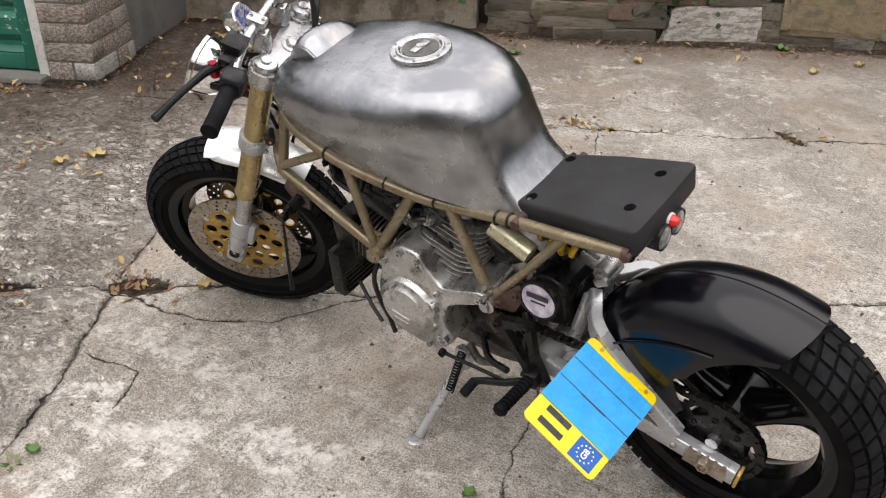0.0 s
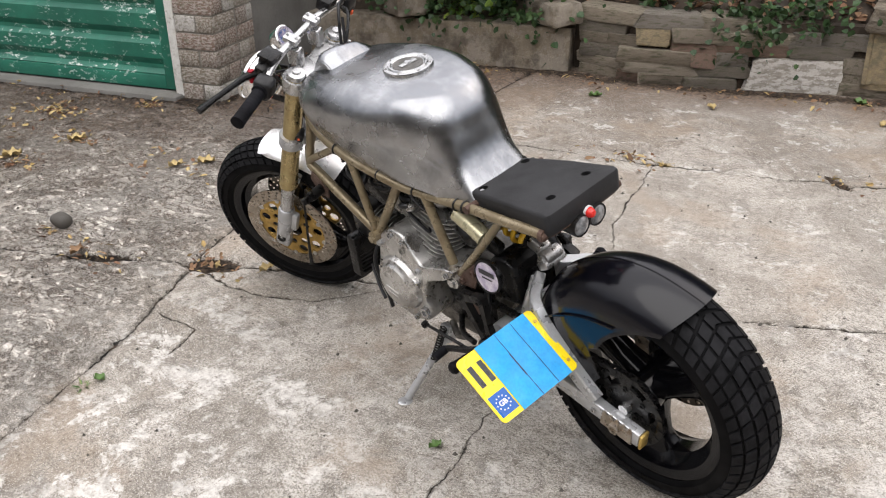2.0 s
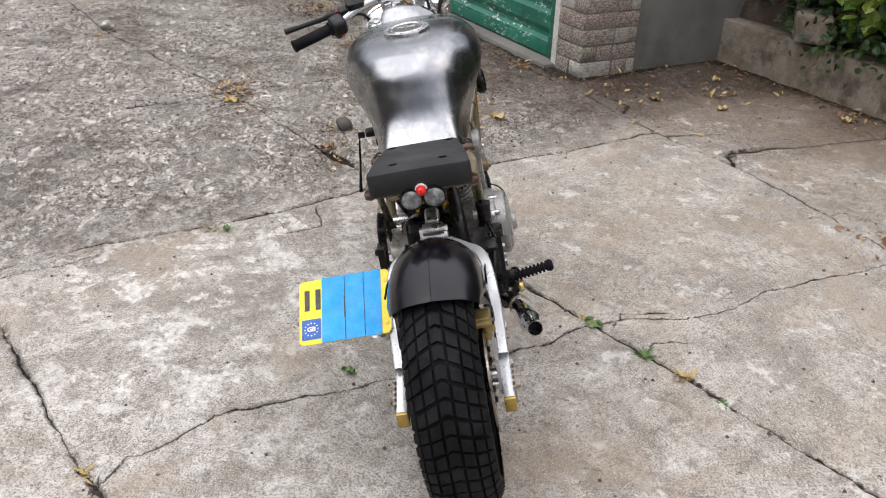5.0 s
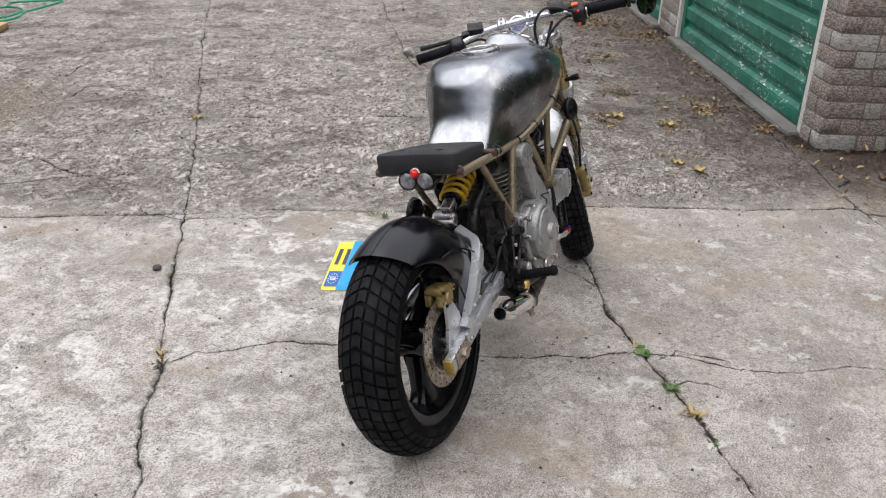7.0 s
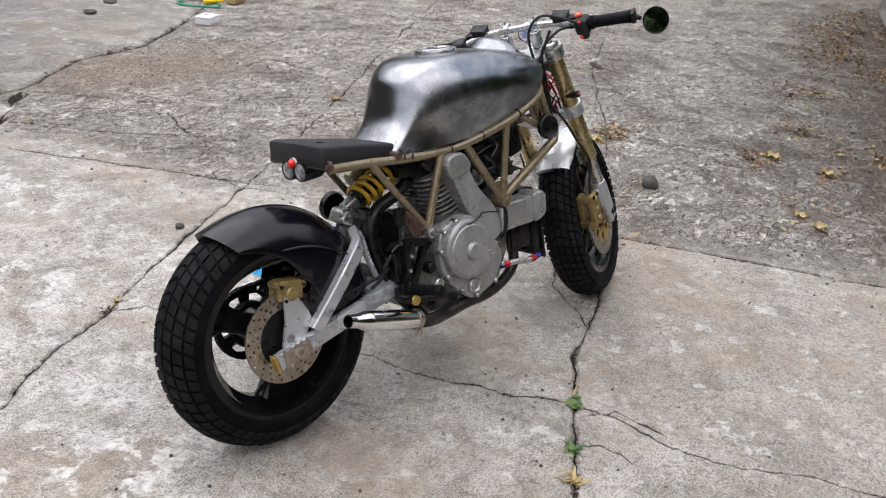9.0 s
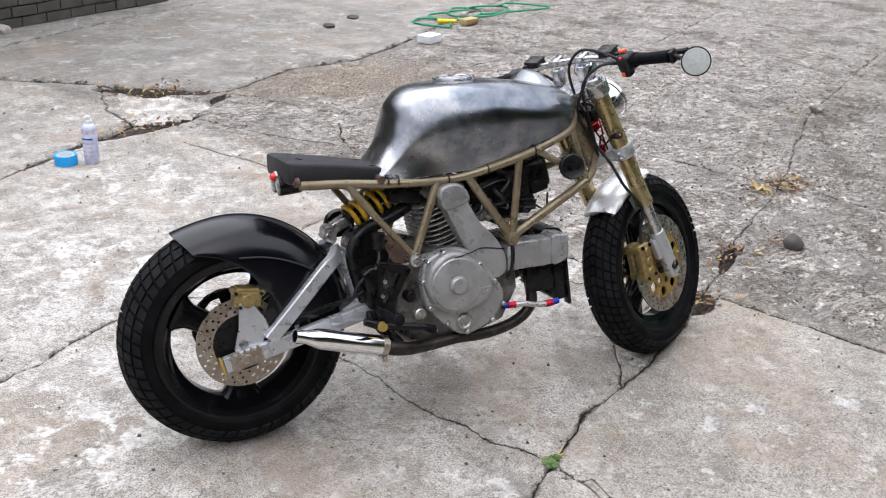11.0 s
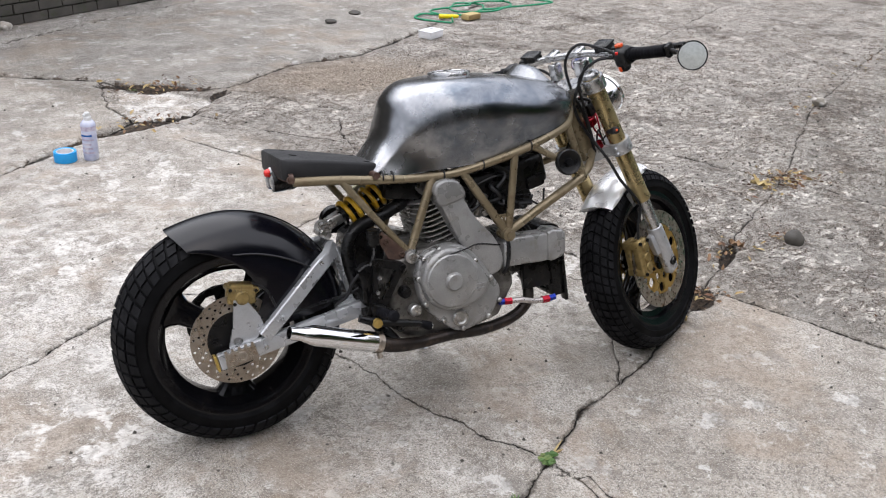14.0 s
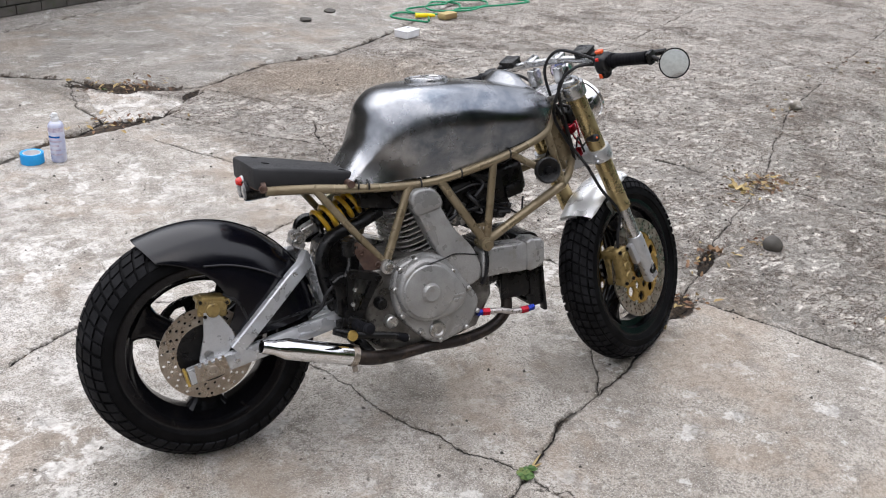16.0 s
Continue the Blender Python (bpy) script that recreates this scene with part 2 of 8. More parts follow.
    h = g.math("SUBTRACT", h, g.math("MULTIPLY", flake, 1.0))
    h = g.math("ADD", h, g.math("MULTIPLY", crusty, g.math("SUBTRACT", g.ramp(crust, 0.36, 0.56, 0.0, 1.2), crevice)))
    pits = g.ramp(g.noise(24, 8, 0.75), 0.54, 0.66)
    h = g.math("SUBTRACT", h, g.math("MULTIPLY", pits, g.ramp(worn_zone, 0, 1, 0.2, 1.0)))
    h = g.math("SUBTRACT", h, g.math("MULTIPLY", g.math("ADD", line, chipped), 1.2))
    g.bump(h, 1.0, 0.008)
    return g.done(col, g.ramp(mid, 0.3, 0.7, 0.78, 0.94), Specular_IOR_Level=0.3)


def brick_like(name, tones, moss=None, bump=0.5, lime=0.0):
    """Masonry pieces whose tone differs from piece to piece."""
    g = Graph(name)
    ramp = g.t.nodes.new("ShaderNodeValToRGB")
    ramp.color_ramp.interpolation = "CONSTANT"
    for i, tone in enumerate(tones):
        e = ramp.color_ramp.elements[i] if i < 2 else ramp.color_ramp.elements.new(0.99)
        e.position, e.color = i / len(tones), (*tone, 1)
    g.t.links.new(g.random(), ramp.inputs["Fac"])
    col = g.mix(g.ramp(g.noise(14, 6, 0.65), 0.3, 0.7, 0, 0.55), ramp.outputs["Color"], (0.16, 0.13, 0.105))
    col = g.mix(g.ramp(g.noise(70, 5, 0.7), 0.5, 0.72, 0, 0.3), col, (0.40, 0.35, 0.29))
    if lime:
        col = g.mix(g.ramp(g.noise(8, 9, 0.72), 0.46, 0.54, 0, lime), col, (0.56, 0.53, 0.49))
    if moss:
        col = g.mix(g.ramp(g.noise(6, 6, 0.6), 0.48, 0.66, 0, 0.7), col, moss)
    g.bump(g.math("ADD", g.noise(45, 7, 0.7), g.noise(12, 4)), bump, 0.012)
    return g.done(col, 0.9)


def leafy(name, tones, gloss=0.45):
    g = Graph(name)
    r = g.island()
    col = g.mix(g.ramp(r, 0.0, 0.5), tones[0], tones[1])
    col = g.mix(g.ramp(r, 0.55, 1.0), col, tones[2])
    col = g.mix(g.ramp(g.noise(60, 3), 0.4, 0.7, 0, 0.3), col, tuple(c * 0.5 for c in tones[0]))
    return g.done(col, gloss)


def door_paint():
    """Green gloss paint, flaked to a pale undercoat in patches."""
    g = Graph("flaked_green_paint")
    flake = g.math("MULTIPLY", g.ramp(g.noise(20, 9, 0.75, g.stretch(1, 1, 2.2)), 0.56, 0.58), g.ramp(g.noise(2.6, 4), 0.47, 0.56))
    base = g.mix(g.ramp(g.noise(3.5, 6), 0.35, 0.7), (0.012, 0.105, 0.07), (0.02, 0.16, 0.105))
    base = g.mix(g.ramp(g.noise(90, 4), 0.5, 0.8, 0, 0.3), base, (0.008, 0.05, 0.035))
    g.bump(g.math("SUBTRACT", g.noise(80, 4), flake), 0.2, 0.002)
    return g.done(g.mix(flake, base, (0.55, 0.60, 0.56)), g.ramp(g.noise(9, 4), 0.3, 0.7, 0.34, 0.55))


def rubber(name, tone):
    g = Graph(name)
    col = g.mix(g.ramp(g.noise(16, 6, 0.65), 0.4, 0.7), tuple(c * 0.7 for c in tone), tuple(c * 1.7 for c in tone))
    col = g.mix(g.ramp(g.noise(55, 5, 0.7), 0.64, 0.78, 0, 0.35), col, (0.05, 0.045, 0.04))
    g.bump(g.noise(400, 3), 0.2, 0.001)
    return g.done(col, g.ramp(g.noise(12, 4), 0.3, 0.7, 0.5, 0.75), Specular_IOR_Level=0.08)


def foam():
    g = Graph("black_foam")
    col = g.mix(g.ramp(g.noise(11, 6), 0.35, 0.7), (0.005, 0.005, 0.006), (0.011, 0.011, 0.0125))
    g.bump(g.math("ADD", g.voronoi(420), g.noise(160, 4)), 0.35, 0.0015)
    return g.done(col, g.ramp(g.noise(6, 4), 0.3, 0.7, 0.62, 0.85))


CONCRETE = concrete()
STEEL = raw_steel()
FRAME = worn("bronze_paint", (0.205, 0.163, 0.098), (0.262, 0.215, 0.138), 0.36, 0.45, 8, 200, 0.08, (0.14, 0.10, 0.055))
RUST = worn("rusted_steel", (0.07, 0.038, 0.028), (0.12, 0.075, 0.055), 0.6, 0.3, 30, 220, 0.3, (0.04, 0.03, 0.025))
FOAM = foam()
# carcass toned darker than the tread blocks, to paint in the groove shade
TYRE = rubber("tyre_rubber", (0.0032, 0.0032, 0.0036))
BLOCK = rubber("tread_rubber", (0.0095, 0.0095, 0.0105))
GRIP = rubber("grip_rubber", (0.006, 0.006, 0.0075))
RIM = worn("black_gloss_rim", (0.003, 0.003, 0.004), (0.005, 0.005, 0.006), 0.15, 0, 12, 150, 0.02, (0.012, 0.011, 0.01), 0.06, Specular_IOR_Level=0.25)
SATIN = worn("satin_black_paint", (0.0025, 0.0025, 0.0042), (0.0035, 0.0035, 0.006), 0.19, 0, 5, 260, 0.03, None, 0.05, Specular_IOR_Level=0.38)
BLACK = worn("black_metal", (0.003, 0.003, 0.0035), (0.007, 0.0068, 0.0065), 0.34, 0.0, 25, 240, 0.15, (0.018, 0.015, 0.012), Specular_IOR_Level=0.26)
PLASTIC = worn("black_plastic", (0.006, 0.006, 0.007), (0.011, 0.011, 0.012), 0.42, 0, 18, 300, 0.1, Specular_IOR_Level=0.35)
ALLOY = worn("cast_alloy", (0.40, 0.39, 0.375), (0.60, 0.59, 0.57), 0.32, 0.9, 14, 330, 0.3, (0.09, 0.08, 0.065))
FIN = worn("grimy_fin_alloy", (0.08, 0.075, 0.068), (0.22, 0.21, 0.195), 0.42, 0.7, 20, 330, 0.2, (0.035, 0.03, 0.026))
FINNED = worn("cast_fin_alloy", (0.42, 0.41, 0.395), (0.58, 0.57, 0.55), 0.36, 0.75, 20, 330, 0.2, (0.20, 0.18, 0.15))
COVER = worn("silver_engine_paint", (0.25, 0.247, 0.24), (0.36, 0.355, 0.345), 0.36, 0.4, 11, 280, 0.2, (0.20, 0.185, 0.16))
SWING = worn("silver_swingarm_paint", (0.46, 0.468, 0.48), (0.53, 0.538, 0.55), 0.32, 0.6, 10, 260, 0.06, (0.38, 0.38, 0.375))
CHROME = worn("polished_chrome", (0.78, 0.78, 0.78), (0.86, 0.86, 0.86), 0.08, 1, 10, 200, 0.01, None, 0.05)
MACHINED = worn("machined_alloy", (0.46, 0.46, 0.46), (0.58, 0.58, 0.58), 0.26, 0.9, 20, 260, 0.06, None, 0.08)
GOLD = worn("gold_anodised", (0.40, 0.31, 0.15), (0.48, 0.385, 0.20), 0.30, 0.8, 14, 240, 0.03)
RESERVOIR = worn("pale_gold_reservoir", (0.46, 0.43, 0.28), (0.54, 0.50, 0.34), 0.34, 0.5, 20, 240, 0.04)
CALIPER = worn("gold_caliper_paint", (0.24, 0.17, 0.06), (0.34, 0.25, 0.10), 0.45, 0.5, 30, 240, 0.2, (0.07, 0.052, 0.03))
DISC = worn("brake_steel", (0.34, 0.29, 0.235), (0.46, 0.41, 0.35), 0.36, 0.9, 25, 300, 0.1, (0.24, 0.16, 0.10))
CARRIER = worn("gold_disc_carrier", (0.40, 0.25, 0.06), (0.50, 0.33, 0.10), 0.42, 0.7, 22, 260, 0.08, (0.20, 0.12, 0.04))
WHITE = worn("white_paint", (0.62, 0.625, 0.63), (0.72, 0.72, 0.715), 0.36, 0, 7, 220, 0.04, None, 0.08)
GUARD = worn("silver_white_paint", (0.72, 0.72, 0.72), (0.80, 0.80, 0.80), 0.30, 0.5, 7, 220, 0.04, None, 0.08)
SPRING = worn("yellow_spring_paint", (0.62, 0.36, 0.015), (0.72, 0.45, 0.03), 0.35, 0, 20, 220, 0.05, (0.30, 0.18, 0.03))
YELLOW = worn("plate_yellow", (0.82, 0.62, 0.0), (0.86, 0.67, 0.01), 0.3, 0, 8, 200, 0.02, None, 0.06)
BLUE = worn("plate_blue", (0.0, 0.075, 0.33), (0.0, 0.09, 0.38), 0.3, 0, 8, 200, 0.02, None, 0.06)
TAPE = worn("blue_masking_tape", (0.015, 0.30, 0.70), (0.03, 0.36, 0.76), 0.6, 0, 16, 150, 0.25, None)
INK = worn("dark_print", (0.014, 0.014, 0.02), (0.02, 0.02, 0.026), 0.4, 0, 20, 200, 0.02)
RED = worn("red_plastic", (0.62, 0.02, 0.015), (0.7, 0.03, 0.02), 0.25, 0, 20, 200, 0.02, None, 0.08)
ORANGE = worn("orange_plastic", (0.75, 0.10, 0.02), (0.8, 0.13, 0.03), 0.35, 0, 20, 200, 0.02)
REDANO = worn("red_anodised", (0.30, 0.008, 0.02), (0.38, 0.012, 0.03), 0.3, 0.8, 20, 200, 0.02)
BLUEANO = worn("blue_anodised", (0.012, 0.025, 0.22), (0.018, 0.04, 0.30), 0.3, 0.8, 20, 200, 0.02)
BRAID = worn("steel_braid", (0.5, 0.46, 0.44), (0.62, 0.57, 0.55), 0.4, 0.8, 60, 420, 0.5)
PIPE = worn("brown_exhaust_pipe", (0.015, 0.012, 0.011), (0.035, 0.026, 0.021), 0.45, 0.5, 22, 220, 0.2, (0.08, 0.055, 0.04))
LENS = worn("clear_lens", (0.10, 0.102, 0.105), (0.30, 0.305, 0.31), 0.12, 0, 60, 300, 0.3, None, 0.05, Coat_Weight=0.6)
PAPER = worn("disc_paper", (0.36, 0.31, 0.42), (0.62, 0.58, 0.64), 0.6, 0, 60, 200, 0.02)
MIRROR = worn("mirror_glass", (0.86, 0.88, 0.87), (0.88, 0.9, 0.89), 0.03, 1, 5, 100, 0.0, None, 0.02)
BRASS = worn("brass_plug", (0.55, 0.38, 0.10), (0.62, 0.45, 0.15), 0.4, 0.8, 20, 240, 0.06, (0.3, 0.2, 0.08))
GREEN = door_paint()
BRICK = brick_like("weathered_brick", [(0.17, 0.10, 0.075), (0.17, 0.135, 0.10), (0.30, 0.27, 0.23), (0.20, 0.125, 0.095), (0.22, 0.17, 0.13), (0.17, 0.12, 0.095), (0.42, 0.405, 0.38)], (0.11, 0.105, 0.065), 0.6, 0.5)
MORTAR = worn("old_mortar", (0.20, 0.185, 0.16), (0.29, 0.27, 0.235), 0.92, 0, 12, 90, 0.5, (0.12, 0.115, 0.085))
STONE = brick_like("rubble_stone", [(0.17, 0.14, 0.105), (0.23, 0.195, 0.15), (0.12, 0.105, 0.085), (0.26, 0.22, 0.165), (0.20, 0.12, 0.09), (0.20, 0.18, 0.155)], (0.085, 0.085, 0.045), 0.9)
OCHRE = brick_like("ochre_stone", [(0.36, 0.27, 0.14), (0.32, 0.25, 0.14)], (0.13, 0.12, 0.08), 0.9)
LIMED = brick_like("limewashed_stone", [(0.40, 0.37, 0.32), (0.36, 0.33, 0.28)], None, 0.8, 1.0)
KERB = brick_like("cast_concrete", [(0.21, 0.175, 0.125), (0.18, 0.15, 0.11)], (0.05, 0.038, 0.025), 0.9, 0.15)
RENDER = worn("grey_render", (0.13, 0.125, 0.115), (0.19, 0.185, 0.17), 0.9, 0, 2.2, 70, 0.35, (0.11, 0.105, 0.09))
FLAKED = worn("flaked_white_wood", (0.62, 0.61, 0.57), (0.72, 0.71, 0.68), 0.7, 0, 18, 120, 0.5, (0.28, 0.24, 0.19))
EARTH = worn("dark_earth", (0.03, 0.022, 0.015), (0.065, 0.047, 0.033), 0.95, 0, 5, 45, 0.8, (0.14, 0.10, 0.07))
IVY = leafy("ivy_green", [(0.014, 0.034, 0.009), (0.026, 0.062, 0.016), (0.05, 0.095, 0.026)], 0.55)
LAUREL = leafy("laurel_green", [(0.07, 0.14, 0.02), (0.15, 0.24, 0.035), (0.26, 0.34, 0.06)], 0.35)
DEAD = leafy("dead_leaf", [(0.15, 0.07, 0.035), (0.22, 0.13, 0.065), (0.09, 0.045, 0.025)], 0.7)
STRAW = leafy("yellow_leaf", [(0.34, 0.235, 0.085), (0.43, 0.33, 0.145), (0.23, 0.15, 0.06)], 0.65)
WEED = leafy("weed_green", [(0.045, 0.10, 0.02), (0.08, 0.155, 0.035), (0.16, 0.20, 0.06)], 0.5)
BARK = worn("bark", (0.075, 0.055, 0.04), (0.13, 0.10, 0.075), 0.92, 0, 14, 80, 0.8)
HOSE = worn("green_hose_plastic", (0.01, 0.22, 0.10), (0.02, 0.28, 0.13), 0.35, 0, 14, 160, 0.05)
CARD = worn("white_card", (0.72, 0.72, 0.74), (0.8, 0.8, 0.81), 0.5, 0, 14, 160, 0.04)
CAN = worn("printed_tin", (0.42, 0.45, 0.62), (0.66, 0.67, 0.74), 0.35, 0.0, 30, 120, 0.02)
DARKBRICK = worn("dark_masonry", (0.06, 0.055, 0.048), (0.10, 0.09, 0.078), 0.92, 0, 5, 40, 0.7, (0.05, 0.06, 0.03))


# ---- mesh helpers ----
def finish(bm, sharp=34):
    bmesh.ops.recalc_face_normals(bm, faces=bm.faces)
    limit = radians(sharp)
    for f in bm.faces:
        f.smooth = True
    for e in bm.edges:
        e.smooth = len(e.link_faces) == 2 and e.calc_face_angle(0) < limit


def part(name, bm, material, parent=None, label="", sharp=34):
    """One mesh object out of a bmesh, under a thing or a part."""
    finish(bm, sharp)
    me = bpy.data.meshes.new(name)
    bm.to_mesh(me)
    bm.free()
    me.materials.append(material)
    ob = new(name, me)
    ob.parent = parent
    return tagged(ob, label)


def raw_mesh(name, verts, faces, material, parent=None, smooth=False):
    me = bpy.data.meshes.new(name)
    me.from_pydata(verts, [], faces)
    me.polygons.foreach_set("use_smooth", [smooth] * len(me.polygons))
    me.materials.append(material)
    ob = new(name, me)
    ob.parent = parent
    return ob


def thing(name, m, label, category, group="", kind=""):
    ob = new(name)
    ob.empty_display_size = 0.1
    ob.matrix_world = m
    return tagged(ob, label, category, group, kind)


def spline(pts, n=8):
    """Points on a smooth curve through the given ones."""
    pts = [Vector(p) for p in pts]
    if len(pts) < 3:
        return pts
    ext = [2 * pts[0] - pts[1], *pts, 2 * pts[-1] - pts[-2]]
    out = []
    for i in range(len(pts) - 1):
        a, b, c, d = ext[i:i + 4]
        for k in range(n):
            t = k / n
            out.append(0.5 * (2 * b + (c - a) * t + (2 * a - 5 * b + 4 * c - d) * t * t + (3 * b - a - 3 * c + d) * t ** 3))
    return out + [pts[-1]]


def loft(bm, rings, closed=True, caps=True, cyclic=False):
    rows = [[bm.verts.new(p) for p in ring] for ring in rings]
    n = len(rows[0])
    pairs = list(zip(rows, rows[1:])) + ([(rows[-1], rows[0])] if cyclic else [])
    for a, b in pairs:
        for i in range(n if closed else n - 1):
            j = (i + 1) % n
            bm.faces.new((a[i], a[j], b[j], b[i]))
    if caps and closed and not cyclic:
        bm.faces.new(rows[0][::-1])
        bm.faces.new(rows[-1])
    return rows


def tube(bm, pts, r, seg=12, n=8, caps=True, cyclic=False):
    """A round bar along a smooth path. r: one radius, or one at each given point."""
    raw = [Vector(p) for p in pts]
    path = spline(raw, n) if n > 1 else raw
    if isinstance(r, (int, float)):
        rad = [r] * len(path)
    else:
        steps = np.linspace(0, len(raw) - 1, len(path))
        rad = np.interp(steps, range(len(raw)), r)
    rings, up = [], None
    for i, p in enumerate(path):
        if cyclic:
            d = path[(i + 1) % len(path)] - path[i - 1]
        else:
            d = path[min(i + 1, len(path) - 1)] - path[max(i - 1, 0)]
        d.normalize()
        if up is None:
            up = d.orthogonal().normalized()
        up = (up - d * up.dot(d)).normalized()
        side = d.cross(up)
        rings.append([p + float(rad[i]) * (math.cos(a) * up + math.sin(a) * side) for a in (2 * math.pi * k / seg for k in range(seg))])
    return loft(bm, rings, True, caps, cyclic)


def basis(origin, axis):
    """A matrix whose z runs along axis from origin."""
    return Matrix.Translation(origin) @ Vector(axis).to_track_quat("Z", "Y").to_matrix().to_4x4()


def lathe(bm, profile, origin=(0, 0, 0), axis=(0, 0, 1), seg=32, m=None, cyclic=False):
    """A turned shape out of (radius, height) rows along an axis."""
    m = m or basis(origin, axis)
    rings = []
    for r, h in profile:
        rings.append([m @ Vector((max(r, 1e-4) * math.cos(a), max(r, 1e-4) * math.sin(a), h)) for a in (2 * math.pi * k / seg for k in range(seg))])
    return loft(bm, rings, True, not cyclic, cyclic)


def box(bm, size, m=None, bevel=0.003, segs=2, taper=(1, 1)):
    """A block with softened edges, centred on the origin of m."""
    m = m or Matrix()
    x, y, z = (s / 2 for s in size)
    vs = []
    for k in (-1, 1):
        fx, fy = taper if k > 0 else (1, 1)
        vs.append([bm.verts.new(m @ Vector((sx * x * fx, sy * y * fy, k * z))) for sx, sy in ((-1, -1), (1, -1), (1, 1), (-1, 1))])
    lo, hi = vs
    fs = [bm.faces.new(lo[::-1]), bm.faces.new(hi)] + [bm.faces.new((lo[i], lo[(i + 1) % 4], hi[(i + 1) % 4], hi[i])) for i in range(4)]
    if bevel:
        edges = {e for f in fs for e in f.edges}
        bmesh.ops.bevel(bm, geom=list(edges), offset=bevel, segments=segs, affect="EDGES", profile=0.5)


def circle(r, n, x=0.0, y=0.0, start=0.0):
    return [(x + r * math.cos(start + 2 * math.pi * k / n), y + r * math.sin(start + 2 * math.pi * k / n)) for k in range(n)]


def plate(bm, outline, holes=(), thick=0.005, m=None, bulge=None, bevel=0.0):
    """A flat piece with holes cut through, lying in the x-y plane of m, centred in its thickness."""
    m = m or Matrix()
    flat = bmesh.new()
    loops = []
    for loop in (outline, *holes):
        vs = [flat.verts.new((x, y, 0)) for x, y in loop]
        loops.append(vs)
        for a, b in zip(vs, vs[1:] + vs[:1]):
            flat.edges.new((a, b))
    bmesh.ops.triangle_fill(flat, edges=list(flat.edges), use_beauty=True)
    flat.verts.index_update()
    z = bulge or (lambda x, y: 0.0)
    top = {v.index: bm.verts.new(m @ Vector((v.co.x, v.co.y, thick / 2 + z(v.co.x, v.co.y)))) for v in flat.verts}
    low = {v.index: bm.verts.new(m @ Vector((v.co.x, v.co.y, -thick / 2 + z(v.co.x, v.co.y)))) for v in flat.verts}
    for f in flat.faces:
        bm.faces.new([top[v.index] for v in f.verts])
        bm.faces.new([low[v.index] for v in reversed(f.verts)])
    for vs in loops:
        for a, b in zip(vs, vs[1:] + vs[:1]):
            bm.faces.new((top[a.index], top[b.index], low[b.index], low[a.index]))
    flat.free()


def rounded(w, h, r, n=5):
    """A rectangle with rounded corners, as an outline."""
    out = []
    for cx, cy, a in ((w / 2 - r, h / 2 - r, 0), (-w / 2 + r, h / 2 - r, 90), (-w / 2 + r, -h / 2 + r, 180), (w / 2 - r, -h / 2 + r, 270)):
        for k in range(n + 1):
            t = radians(a + 90 * k / n)
            out.append((cx + r * math.cos(t), cy + r * math.sin(t)))
    return out


def bolt(bm, p, axis, r=0.006, h=0.006):
    lathe(bm, [(r * 0.55, h * 0.55), (r * 0.6, h), (r * 0.95, h), (r, h * 0.8), (r, 0)], p, axis, 6)


def leaf_mesh(name, spots, size, material, parent=None, spread=0.5, shape=1.0, flat=0.0, rng=None):
    """Many small bent leaves, one mesh. spots: points; size: (least, most)."""
    rng = rng or np.random.default_rng(5)
    verts, faces = [], []
    for p in spots:
        s = rng.uniform(*size)
        yaw, tip, rollv = rng.uniform(0, 6.283), rng.normal(0, spread) - flat, rng.normal(0, spread)
        e = Euler((rollv, tip, yaw)).to_matrix()
        w = s * 0.36 * shape
        pts = [(0, 0, 0), (s * 0.3, w, s * 0.07), (s * 0.3, -w, s * 0.07), (s * 0.38, 0, -s * 0.03), (s * 0.72, w * 0.72, 0.0), (s * 0.72, -w * 0.72, 0.0), (s, 0, -s * 0.14)]
        k = len(verts)
        verts += [tuple(Vector(p) + e @ Vector(q)) for q in pts]
        faces += [(k, k + 3, k + 1), (k, k + 2, k + 3), (k + 1, k + 3, k + 6, k + 4), (k + 3, k + 2, k + 5, k + 6)]
    return raw_mesh(name, verts, faces, material, parent)

# ---- the yard ----
def lattice(x, y, seed):
    h = np.sin(x * 127.1 + y * 311.7 + seed * 74.7) * 43758.5453
    return h - np.floor(h)


def value_noise(x, y, seed=0, octaves=4):
    """Smooth random relief between 0 and 1."""
    total, amp, norm = np.zeros_like(x), 1.0, 0.0
    for o in range(octaves):
        xi, yi = np.floor(x), np.floor(y)
        u, v = x - xi, y - yi
        u, v = u * u * (3 - 2 * u), v * v * (3 - 2 * v)
        s = seed + o * 13
        a, b = lattice(xi, yi, s), lattice(xi + 1, yi, s)
        c, d = lattice(xi, yi + 1, s), lattice(xi + 1, yi + 1, s)
        total += amp * (a * (1 - u) * (1 - v) + b * u * (1 - v) + c * (1 - u) * v + d * u * v)
        norm += amp
        amp *= 0.5
        x, y = x * 2.03, y * 2.03
    return total / norm


